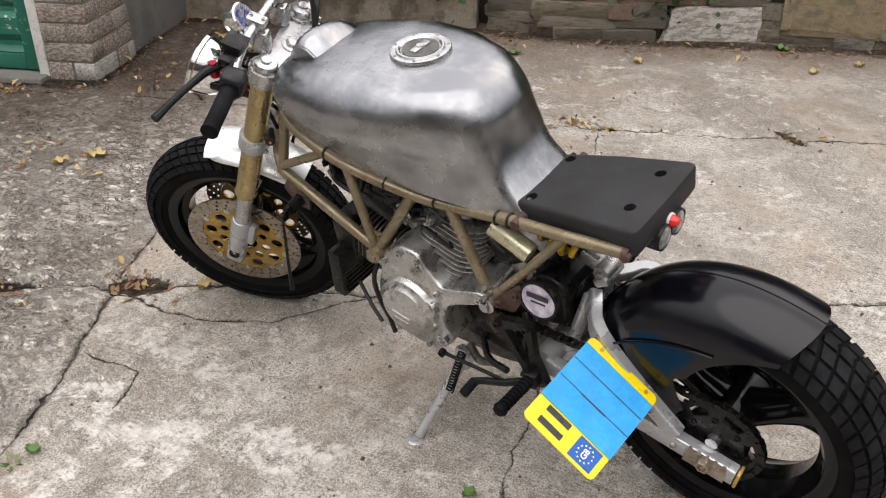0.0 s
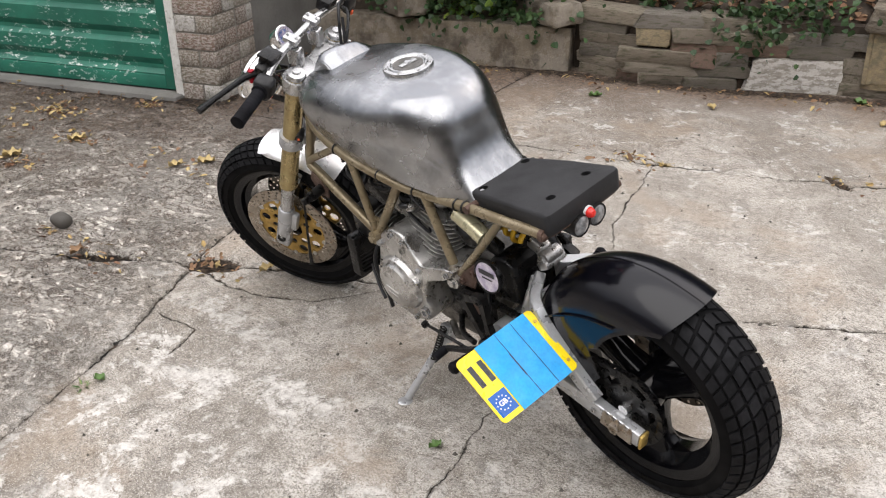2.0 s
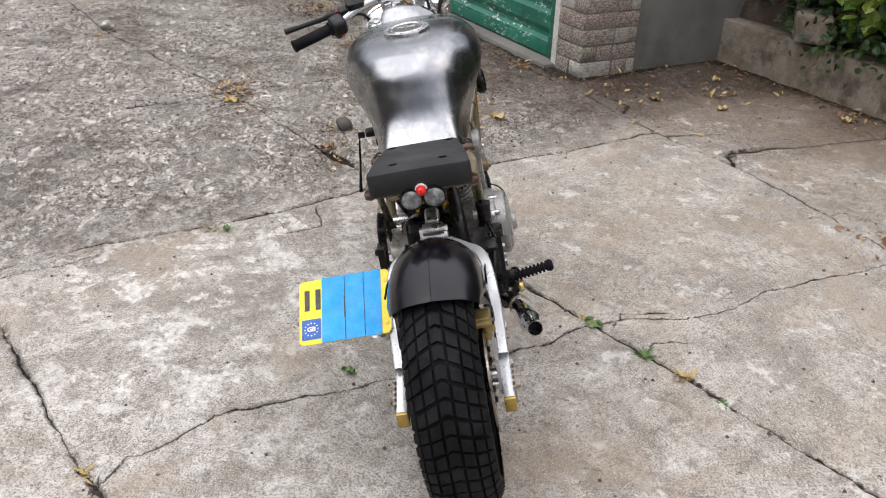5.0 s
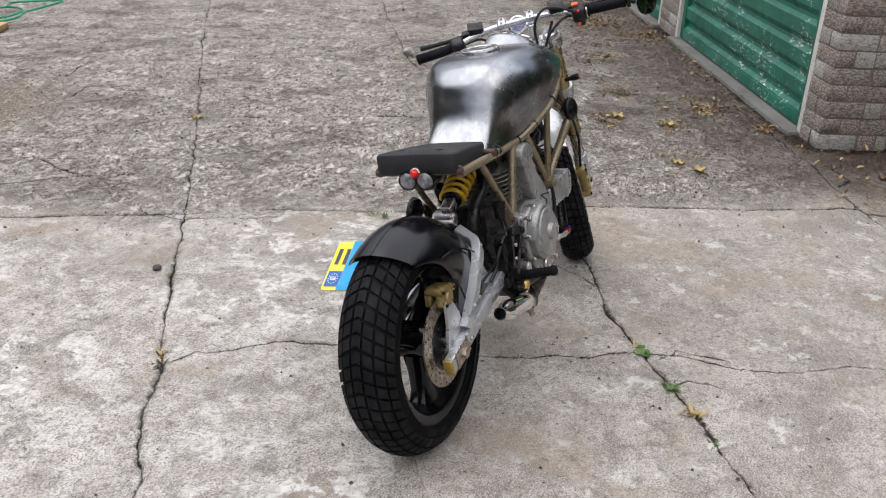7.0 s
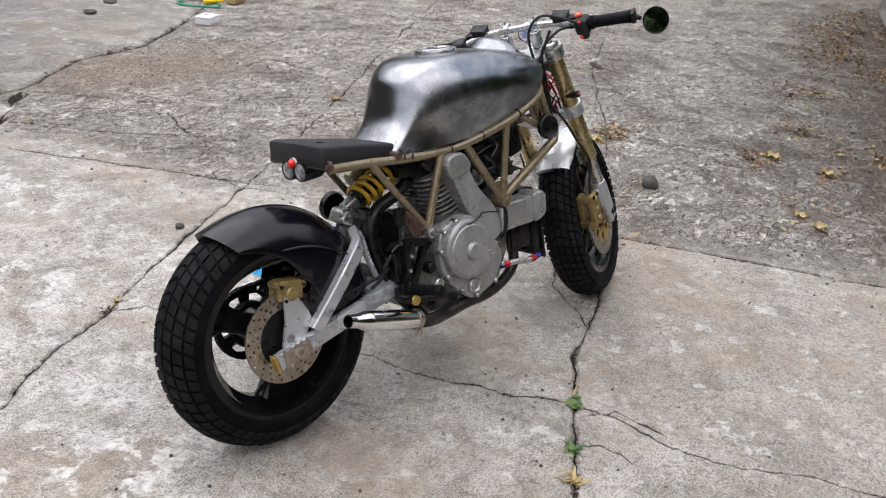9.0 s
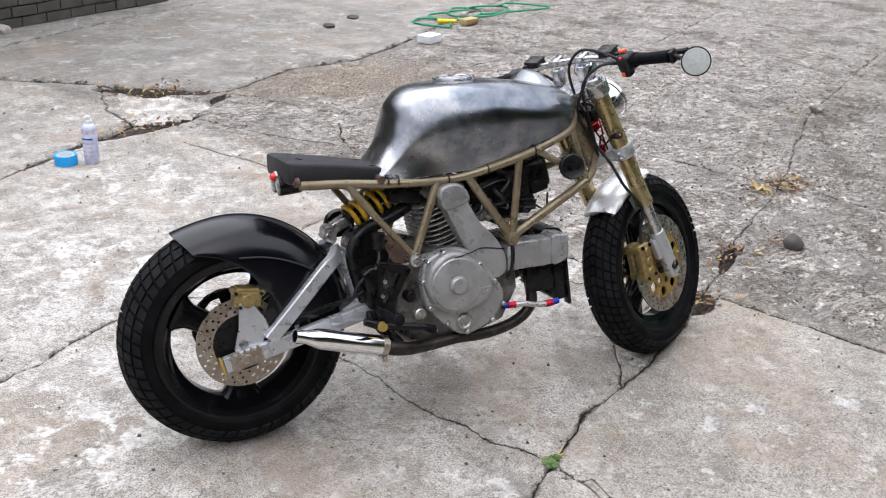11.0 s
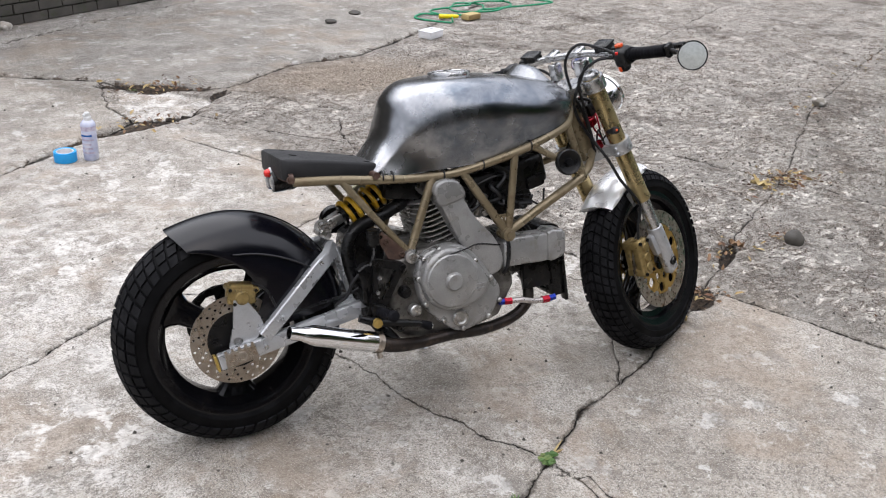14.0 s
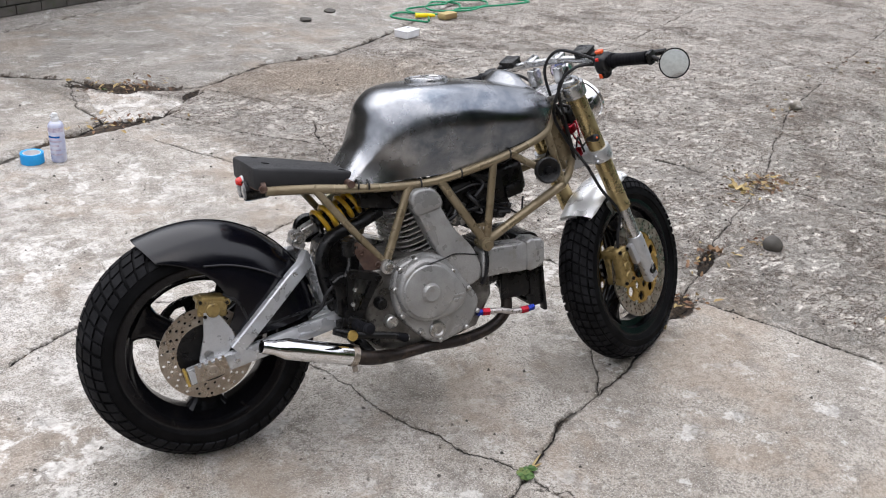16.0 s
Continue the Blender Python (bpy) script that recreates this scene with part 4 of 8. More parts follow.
def distant_walls():
    m = along((1.25, 6.08), (-0.86, -0.5))
    wall = thing("wall_west", m, "dark weathered masonry wall at the edge of the yard", "wall", kind="structure")
    part("wall_face", rough_block((7.4, 0.3, 2.4), 31, 0.02, 0.02, 6), DARKBRICK, wall).matrix_local = pose(3.5, -0.15, 1.15)
    rng = random.Random(8)
    verts, faces = [], []
    for c in range(10):
        s = -0.11 * (c % 2)
        while s < 6.0:
            ln, o, z0 = rng.uniform(0.19, 0.225), rng.uniform(0.0, 0.014), 0.01 + 0.078 * c
            k = len(verts)
            verts += [(x, y, z) for y in (-0.02, 0.012 + o) for z in (z0, z0 + 0.066) for x in (s, s + ln)]
            faces += [(k + 4, k + 5, k + 7, k + 6), (k, k + 4, k + 6, k + 2), (k + 1, k + 3, k + 7, k + 5), (k + 2, k + 6, k + 7, k + 3), (k, k + 1, k + 5, k + 4)]
            s += ln + 0.012
    tagged(raw_mesh("brick_courses", verts, faces, DARKBRICK, wall), kind="stuff")
    bm = bmesh.new()
    tube(bm, [(0.60, 0.02, 0.20), (0.60, 0.10, 0.20)], 0.045, 16, 1)
    part("drain_pipe", bm, WHITE, wall, "white plastic pipe end")


distant_walls()

# ---- the motorcycle: x ahead, y to its left, z up, leaning on its side stand ----
BIKE_POSE = pose(0, -0.05, 0, 0, 0, -4.6) @ pose(0, 0, 0, -12.0)
bike = thing("motorcycle", BIKE_POSE, "custom motorcycle with a bare steel tank leaning on its stand", "motorcycle")
STEER = pose(1.3955, 0.025, 0.290, 2.4) @ pose(0, 0, 0, 0, -27, 0) @ pose(0, 0, 0, 0, 0, 21.5)    # origin at the front axle's height, z up the steering axis
REAR = (0.033, 0.0, 0.312)


def moved(bm, m):
    bmesh.ops.transform(bm, matrix=m, verts=bm.verts)
    return bm


def bolts(name, spots, axis, r, h, material, parent, m=None):
    """Bolt heads, each a part of its own."""
    for p in spots:
        bm = bmesh.new()
        bolt(bm, p, axis, r, h)
        if m:
            moved(bm, m)
        part(name, bm, material, parent)


def tyre_profile(radius, half, bead):
    """Half-width against radius, from bead to bead."""
    crown = 0.92 * half
    pts = []
    for k in range(-10, 11):
        a = radians(k * 9)
        pts.append((radius - crown + crown * math.cos(a), half * math.sin(a)))
    inner = [(bead + 0.022, half * 0.93), (bead + 0.006, half * 0.80), (bead, half * 0.70)]
    return [(r, -h) for r, h in inner[::-1]] + pts + inner


def tread(radius, half, pitches, rows, depth, slant):
    """Raised rubber blocks in slanting rows across the crown."""
    crown = 0.92 * half
    verts, faces = [], []

    def on(s, turn, lift):
        a = s / half * 1.0
        r = radius - crown + (crown + lift) * math.cos(a)
        y = (half + lift) * math.sin(a)
        return (r * math.cos(turn), y, r * math.sin(turn))

    edges = np.linspace(-half * 1.24, half * 1.24, rows + 1)
    step = 2 * math.pi / pitches
    for i in range(pitches):
        for j in range(rows):
            s0, s1 = edges[j] + 0.0024, edges[j + 1] - 0.0024
            shift = 0.04 * step * math.sin(i * 2.1 + j)
            t0, t1 = i * step + shift, i * step + shift + step * 0.80
            skew = slant * step

            def turn(t, s):
                return t + skew * abs(s) / half

            quad = [(s0, turn(t0, s0)), (s1, turn(t0, s1)), (s1, turn(t1, s1)), (s0, turn(t1, s0))]
            if s0 < 0 < s1:
                quad = [(s0, turn(t0, s0)), (0, turn(t0, 0)), (s1, turn(t0, s1)), (s1, turn(t1, s1)), (0, turn(t1, 0)), (s0, turn(t1, s0))]
            n, k = len(quad), len(verts)
            cs, ct = sum(q[0] for q in quad) / n, sum(q[1] for q in quad) / n
            verts += [on(s, t, -0.002) for s, t in quad]
            verts += [on(s + (cs - s) * 0.06, t + (ct - t) * 0.06, depth) for s, t in quad]
            faces.append(tuple(range(k + n, k + 2 * n)))
            faces += [(k + a, k + (a + 1) % n, k + n + (a + 1) % n, k + n + a) for a in range(n)]
    return verts, faces


def wheel(name, m, radius, half, bead, rim_half, pitches, rows, label, first=30):
    """A three-spoke cast wheel with its tyre; its axle runs along y of m."""
    turned = m @ pose(0, 0, 0, -90)            # lathe axis (z) along +y
    bm = bmesh.new()
    prof = [(bead + 0.012, -rim_half), (bead + 0.010, -rim_half + 0.006), (bead - 0.006, -rim_half + 0.010), (bead - 0.012, -rim_half + 0.022), (bead - 0.026, -0.02),
            (bead - 0.030, 0.0), (bead - 0.026, 0.02), (bead - 0.012, rim_half - 0.022), (bead - 0.006, rim_half - 0.010), (bead + 0.010, rim_half - 0.006), (bead + 0.012, rim_half),
            (bead + 0.004, rim_half + 0.001), (bead - 0.016, rim_half - 0.006), (bead - 0.022, rim_half - 0.022), (bead - 0.040, 0.022), (bead - 0.042, 0.0), (bead - 0.040, -0.022),
            (bead - 0.022, -rim_half + 0.022), (bead - 0.016, -rim_half + 0.006), (bead + 0.004, -rim_half - 0.001)]
    lathe(bm, prof, seg=72, m=turned, cyclic=True)
    hub = part(name, bm, RIM, bike, label)
    bm = bmesh.new()
    lathe(bm, [(0.016, -rim_half), (0.05, -rim_half), (0.055, -rim_half + 0.012), (0.045, -0.01), (0.045, 0.01), (0.055, rim_half - 0.012), (0.05, rim_half), (0.016, rim_half)], seg=32, m=turned)
    part("hub", bm, RIM, hub)
    for k in range(3):
        bm = bmesh.new()
        a = radians(first + 120 * k)
        rings = []
        for r, w, t in ((0.038, 0.034, 0.036), (0.09, 0.030, 0.030), (0.14, 0.035, 0.027), (bead - 0.055, 0.048, 0.030), (bead - 0.034, 0.076, 0.034)):
            ring = []
            for q in range(16):
                b = 2 * math.pi * q / 16
                c, s = math.cos(b), math.sin(b)
                c, s = math.copysign(abs(c) ** 0.6, c), math.copysign(abs(s) ** 0.6, s)
                ring.append(m @ Vector((r * math.cos(a) - w * c * math.sin(a), t * s, r * math.sin(a) + w * c * math.cos(a))))
            rings.append(ring)
        loft(bm, rings)
        part("spoke", bm, RIM, hub)
    bm = bmesh.new()
    lathe(bm, tyre_profile(radius - 0.006, half, bead), seg=96, m=turned, cyclic=True)
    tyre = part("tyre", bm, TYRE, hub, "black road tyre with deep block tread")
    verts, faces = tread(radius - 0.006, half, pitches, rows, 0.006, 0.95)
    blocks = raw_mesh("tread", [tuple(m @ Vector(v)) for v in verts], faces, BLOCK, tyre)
    tagged(blocks, kind="stuff")
    return hub


def drilled_disc(outer, inner, holes, wave=0.0):
    """Outline and holes of a brake disc."""
    rows = []
    for k in range(holes):
        for j, f in enumerate((0.2, 0.5, 0.8)):
            a = 2 * math.pi * (k + 0.28 * j) / holes
            r = inner + (outer - inner) * f
            rows.append(circle(0.0042, 7, r * math.cos(a), r * math.sin(a)))
    return circle(outer, 96), [circle(inner, 64)[::-1]] + rows


rear_m = Matrix.Translation(REAR)
rear_wheel = wheel("rear_wheel", rear_m, 0.312, 0.080, 0.216, 0.066, 52, 7, "gloss black three-spoke wheel")
bm = bmesh.new()
plate(bm, *drilled_disc(0.1225, 0.078, 22), 0.005, rear_m @ pose(0, -0.088, 0, 90))
part("brake_disc", bm, DISC, rear_wheel, "drilled steel brake disc")
bm = bmesh.new()
lathe(bm, [(0.02, 0), (0.078, 0), (0.082, 0.004), (0.078, 0.008), (0.045, 0.014), (0.04, 0.03), (0.02, 0.03)], Vector(REAR) + Vector((0, -0.090, 0)), (0, 1, 0), 36)
for k in range(6):
    a = k * math.pi / 3
    bolt(bm, Vector(REAR) + Vector((0.058 * math.cos(a), -0.09, 0.058 * math.sin(a))), (0, -1, 0), 0.007)
part("disc_carrier", bm, BLACK, rear_wheel)
# rear sprocket with teeth and lightening slots
bm = bmesh.new()
teeth = 39
outline = []
for k in range(teeth * 4):
    r = 0.099 if k % 4 in (0, 1) else 0.092
    outline.append((r * math.cos(2 * math.pi * k / teeth / 4), r * math.sin(2 * math.pi * k / teeth / 4)))
slots = []
for k in range(6):
    a = 2 * math.pi * k / 6
    slots.append([(rr * math.cos(a + b), rr * math.sin(a + b)) for rr, b in ((0.062, -0.3), (0.080, -0.3), (0.084, 0), (0.080, 0.3), (0.062, 0.3))])
plate(bm, outline, [circle(0.04, 24)[::-1]] + slots, 0.006, rear_m @ pose(0, 0.094, 0, 90))
part("sprocket", bm, BLACK, rear_wheel, "dark steel sprocket with chain grease")
bm = bmesh.new()
lathe(bm, [(0.02, 0), (0.064, 0), (0.066, 0.016), (0.048, 0.024), (0.042, 0.032), (0.02, 0.032)], Vector(REAR) + Vector((0, 0.064, 0)), (0, 1, 0), 36)
for k in range(6):
    a = k * math.pi / 3 + 0.5
    bolt(bm, Vector(REAR) + Vector((0.05, 0.09, 0)) * 0 + Vector((0.052 * math.cos(a), 0.088, 0.052 * math.sin(a))), (0, 1, 0), 0.008, 0.012)
part("sprocket_carrier", bm, BLACK, rear_wheel)

front_m = STEER @ pose(0.035, 0, 0, 0, 0, 4.5)
front_wheel = wheel("front_wheel", front_m, 0.303, 0.062, 0.216, 0.050, 60, 7, "gloss black three-spoke wheel", 80)
for side in (-1, 1):
    bm = bmesh.new()
    plate(bm, *drilled_disc(0.160, 0.118, 30), 0.005, front_m @ pose(0, side * 0.068, 0, 90))
    disc = part("brake_disc", bm, DISC, front_wheel, "drilled floating steel brake disc")
    bm = bmesh.new()
    ovals = []
    for k in range(9):
        a = 2 * math.pi * k / 9
        ovals.append(circle(0.0165, 14, 0.094 * math.cos(a), 0.094 * math.sin(a)))
        ovals.append(circle(0.0125, 12, 0.061 * math.cos(a + 0.35), 0.061 * math.sin(a + 0.35)))
    plate(bm, circle(0.1165, 72), [circle(0.036, 28)[::-1]] + ovals, 0.006, front_m @ pose(0, side * 0.066, 0, 90))
    part("disc_carrier", bm, CARRIER, disc, "gold anodised carrier with round holes")
    for k in range(9):
        a = 2 * math.pi * (k + 0.5) / 9
        bm = bmesh.new()
        lathe(bm, [(0.003, 0.006), (0.008, 0.006), (0.008, -0.006), (0.003, -0.006)], front_m @ Vector((0.117 * math.cos(a), side * 0.067, 0.117 * math.sin(a))), front_m.to_3x3() @ Vector((0, 1, 0)), 12)
        part("disc_button", bm, ALLOY, disc)

# ---- frame ----
RAIL = [(0.212, 0.118, 0.731), (0.33, 0.120, 0.724), (0.47, 0.112, 0.709), (0.60, 0.112, 0.694), (0.70, 0.126, 0.702), (0.85, 0.148, 0.741), (0.96, 0.146, 0.777), (1.035, 0.125, 0.805), (1.075, 0.075, 0.838), (1.095, 0.03, 0.868)]
HEAD_LOW, HEAD_TOP = (1.195, 0, 0.680), (1.100, 0, 0.867)


def mirrored(pts, side):
    return [(x, y * side, z) for x, y, z in pts]


bm = bmesh.new()
tube(bm, [Vector(HEAD_LOW), Vector(HEAD_TOP)], 0.032, 24, 1)
frame_ob = part("trellis_frame", bm, FRAME, bike, "bronze-painted tubular steel trellis frame with black cable ties")
for side in (-1, 1):
    tubes = [
        ("top_rail", [(x, y, z - (0.010 if side < 0 and x < 0.55 else 0.0)) for x, y, z in RAIL], 0.0125),
        ("strut", [(0.609, 0.113, 0.690), (0.527, 0.120, 0.482)], 0.0125),
        ("strut", [(0.696, 0.125, 0.700), (0.83, 0.131, 0.507)], 0.0125),
        ("strut", [(0.852, 0.148, 0.738), (0.834, 0.134, 0.512)], 0.011),
        ("strut", [(0.822, 0.131, 0.503), (1.085, 0.136, 0.648)], 0.0135),
        ("strut", [(1.085, 0.136, 0.648), (1.13, 0.10, 0.672), (1.185, 0.03, 0.700)], 0.0125),
        ("strut", [(1.040, 0.122, 0.806), (1.085, 0.136, 0.648)], 0.0115),
        ("strut", [(0.905, 0.146, 0.757), (1.085, 0.137, 0.662)], 0.010),
        ("strut", [(0.335, 0.121, 0.720), (0.43, 0.124, 0.60), (0.530, 0.122, 0.484)], 0.010),
    ]
    for name, pts, r in tubes:
        bm = bmesh.new()
        tube(bm, mirrored(pts, side), r, 14, 8)
        part(name, bm, FRAME, frame_ob)
    # gusset in the V, and the lugs at the joints
    bm = bmesh.new()
    plate(bm, [(0.79, 0.565), (0.84, 0.565), (0.835, 0.515), (0.825, 0.515)], [circle(0.006, 8, 0.812, 0.55), circle(0.006, 8, 0.828, 0.55)], 0.004, Matrix(((1, 0, 0, 0), (0, 0, 1, side * 0.133), (0, 1, 0, 0), (0, 0, 0, 1))))
    part("gusset", bm, FRAME, frame_ob)
    for p, r in (((0.826, 0.132, 0.506), 0.019), ((0.526, 0.121, 0.482), 0.020)):
        bm = bmesh.new()
        lathe(bm, [(0.004, -0.024), (r, -0.024), (r, 0.024), (r * 0.6, 0.026), (r * 0.55, 0.033), (0.004, 0.033)], (p[0], p[1] * side, p[2]), (0, side, 0), 16)
        part("mounting_lug", bm, FRAME if p[0] > 0.7 else ALLOY, frame_ob)
    bm = bmesh.new()
    lathe(bm, [(0.003, 0), (0.0135, 0), (0.0138, 0.012), (0.003, 0.012)], (0.212, side * 0.118, 0.731), (-1, 0, 0.02), 16)
    part("tube_end", bm, RUST, frame_ob, "rusted open tube end")
    # black cable ties round the rail
    for x, y, z in ((0.49, 0.112, 0.706), (0.64, 0.116, 0.696), (0.755, 0.133, 0.714), (0.90, 0.149, 0.757), (0.46, 0.113, 0.710)):
        bm = bmesh.new()
        tube(bm, [(x + 0.0, side * y + 0.0145 * math.cos(a), z + 0.0145 * math.sin(a)) for a in (2 * math.pi * k / 12 for k in range(12))], 0.0024, 6, 1, False, True)
        part("cable_tie", bm, PLASTIC, frame_ob)
    bm = bmesh.new()
    plate(bm, [(0.428, 0.548), (0.446, 0.560), (0.50, 0.512), (0.528, 0.49), (0.520, 0.470), (0.462, 0.480)], [circle(0.005, 10, 0.442, 0.545)], 0.004, Matrix(((1, 0, 0, 0), (0, 0, 1, side * 0.128), (0, 1, 0, 0), (0, 0, 0, 1))))
    bolt(bm, (0.455, side * 0.130, 0.53), (0, side, 0), 0.009, 0.008)
    bolt(bm, (0.50, side * 0.130, 0.49), (0, side, 0), 0.009, 0.008)
    part("rear_bracket", bm, RUST, frame_ob, "rust-brown welded bracket plate")
for x, z in ((0.205, 0.729), (0.44, 0.716)):
    bm = bmesh.new()
    tube(bm, [(x, -0.13, z), (x, 0.13, z)], 0.010, 12, 1)
    part("cross_tube", bm, RUST, frame_ob)


# ---- fuel tank ----
def tank_ring(b, k, m, s, t):
    """A closed, rounded ring: lower edge, knee, flank, shoulder and top, mirrored. Each: x, z, half width."""
    half = [(b[0], b[2] * 0.8, b[1] + 0.006), (b[0], b[2], b[1]), (b[0], b[2], b[1]), (k[0], k[2], k[1]), (m[0], m[2], m[1]), (s[0], s[2], s[1]), ((s[0] + 2 * t[0]) / 3, s[2] * 0.42, (s[1] + 3 * t[1]) / 4 + 0.002)]
    ring = [Vector(p) for p in half] + [Vector((x, -y, z)) for x, y, z in half[::-1]]
    for _ in range(3):
        ring = [q for a, c in zip(ring, ring[1:] + ring[:1]) for q in (a * 0.75 + c * 0.25, a * 0.25 + c * 0.75)]
    return ring


TANK = [
    ((0.47, 0.702, 0.104), (0.455, 0.71, 0.102), (0.446, 0.72, 0.098), (0.442, 0.732, 0.084), (0.438, 0.736)),
    ((0.485, 0.703, 0.11), (0.474, 0.722, 0.104), (0.466, 0.738, 0.098), (0.462, 0.756, 0.082), (0.458, 0.762)),
    ((0.51, 0.705, 0.113), (0.502, 0.74, 0.103), (0.497, 0.768, 0.1), (0.49, 0.798, 0.074), (0.484, 0.805)),
    ((0.545, 0.708, 0.117), (0.536, 0.76, 0.11), (0.53, 0.809, 0.114), (0.512, 0.852, 0.08), (0.496, 0.858)),
    ((0.59, 0.711, 0.122), (0.585, 0.77, 0.124), (0.58, 0.838, 0.142), (0.548, 0.9, 0.104), (0.502, 0.908)),
    ((0.64, 0.714, 0.127), (0.64, 0.775, 0.14), (0.64, 0.857, 0.171), (0.612, 0.939, 0.128), (0.545, 0.948)),
    ((0.7, 0.718, 0.132), (0.7, 0.785, 0.154), (0.7, 0.87, 0.191), (0.69, 0.951, 0.144), (0.66, 0.96)),
    ((0.79, 0.728, 0.139), (0.79, 0.79, 0.166), (0.79, 0.876, 0.201), (0.79, 0.95, 0.15), (0.79, 0.962)),
    ((0.89, 0.747, 0.144), (0.89, 0.8, 0.168), (0.89, 0.874, 0.195), (0.89, 0.94, 0.143), (0.89, 0.953)),
    ((0.975, 0.775, 0.143), (0.98, 0.815, 0.157), (0.98, 0.874, 0.175), (0.98, 0.925, 0.126), (0.98, 0.939)),
    ((1.035, 0.806, 0.125), (1.04, 0.835, 0.133), (1.045, 0.875, 0.14), (1.045, 0.908, 0.1), (1.042, 0.918)),
    ((1.066, 0.832, 0.085), (1.072, 0.85, 0.088), (1.078, 0.87, 0.088), (1.075, 0.888, 0.066), (1.072, 0.899)),
]
bm = bmesh.new()
rings = [tank_ring(*row) for row in TANK]
cols = [spline([r[i] for r in rings], 5) for i in range(len(rings[0]))]
loft(bm, [[c[k] for c in cols] for k in range(len(cols[0]))])
# dents on the right shoulder and flank
for dx, dy, dz, reach, deep in ((0.635, -0.125, 0.938, 0.022, 0.007), (0.66, -0.135, 0.930, 0.016, 0.005), (0.78, -0.172, 0.862, 0.03, 0.004), (0.86, -0.168, 0.84, 0.02, 0.004), (1.00, -0.13, 0.895, 0.018, 0.004)):
    for v in bm.verts:
        d = (v.co - Vector((dx, dy, dz))).length
        if d < reach * 2.5:
            v.co.y += deep * math.exp(-(d / reach) ** 2)
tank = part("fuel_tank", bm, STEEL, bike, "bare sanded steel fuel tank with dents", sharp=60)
# raised clasp at the front of the tank
bm = bmesh.new()
rings = []
for y, k in ((-0.080, 0.25), (-0.066, 0.5), (-0.03, 0.85), (0.03, 1.0), (0.066, 0.95), (0.082, 0.70)):
    rings.append([Vector((x, y, 0.915 + (z - 0.915) * k)) for x, z in ((0.930, 0.938), (0.962, 0.972), (0.978, 0.977), (0.998, 0.972), (1.022, 0.938), (1.024, 0.912), (0.935, 0.915))])
loft(bm, rings)
bmesh.ops.bevel(bm, geom=list(bm.edges), offset=0.003, segments=2, affect="EDGES")
part("tank_clasp", bm, STEEL, tank, "raised sheet steel clasp")
cap_m = basis((0.722, 0.0, 0.9655), (-0.02, 0, 1))
bm = bmesh.new()
lathe(bm, [(0.002, 0.002), (0.040, 0.003), (0.044, 0.007), (0.048, 0.007), (0.050, 0.004), (0.056, 0.0055), (0.061, 0.004), (0.0625, 0.0), (0.0625, -0.012), (0.002, -0.012)], seg=56, m=cap_m)
cap = part("filler_cap", bm, MACHINED, tank, "round polished aluminium filler cap")
bolts("cap_screw", [cap_m @ Vector((0.0555 * math.cos(a), 0.0555 * math.sin(a), 0.0045)) for a in (2 * math.pi * k / 7 for k in range(7))], (0, 0, 1), 0.0034, 0.002, ALLOY, cap)
bm = bmesh.new()
plate(bm, circle(0.038, 40), (), 0.003, cap_m @ pose(0, 0, 0.0035))
part("cap_recess", bm, FIN, cap)
bm = bmesh.new()
box(bm, (0.05, 0.016, 0.005), cap_m @ pose(0, 0, 0.006), 0.002)
lathe(bm, [(0.002, 0.010), (0.008, 0.010), (0.009, 0.004), (0.002, 0.004)], seg=16, m=cap_m)
part("cap_latch", bm, MACHINED, cap)

# ---- seat ----


def seat_outline(inset=0.0):
    pts = []
    for x, y, r in ((0.462, 0.092, 0.012), (0.186, 0.119, 0.028)):
        pts.append((x, y, r))
    a, b = pts
    i = inset
    return [(a[0] - i, a[1] - i - 0.004), (a[0] - i - 0.012, a[1] - i), (0.33, 0.108 - i), (b[0] + 0.014 + i, b[1] - i), (b[0] + 0.004 + i, b[1] - 0.003 - i), (b[0] + i, b[1] - 0.013 - i),
            (b[0] - 0.003 + i, 0.0), (b[0] + i, -b[1] + 0.013 + i), (b[0] + 0.004 + i, -b[1] + 0.003 + i), (b[0] + 0.014 + i, -b[1] + i), (0.33, -0.108 + i), (a[0] - i - 0.012, -a[1] + i), (a[0] - i, -a[1] + i + 0.004), (a[0] + 0.006 - i, 0.0)]


def seat_top(x, y):
    return 0.744 + 0.042 * min(1, max(0, (0.462 - x) / 0.24)) - 0.25 * y * y


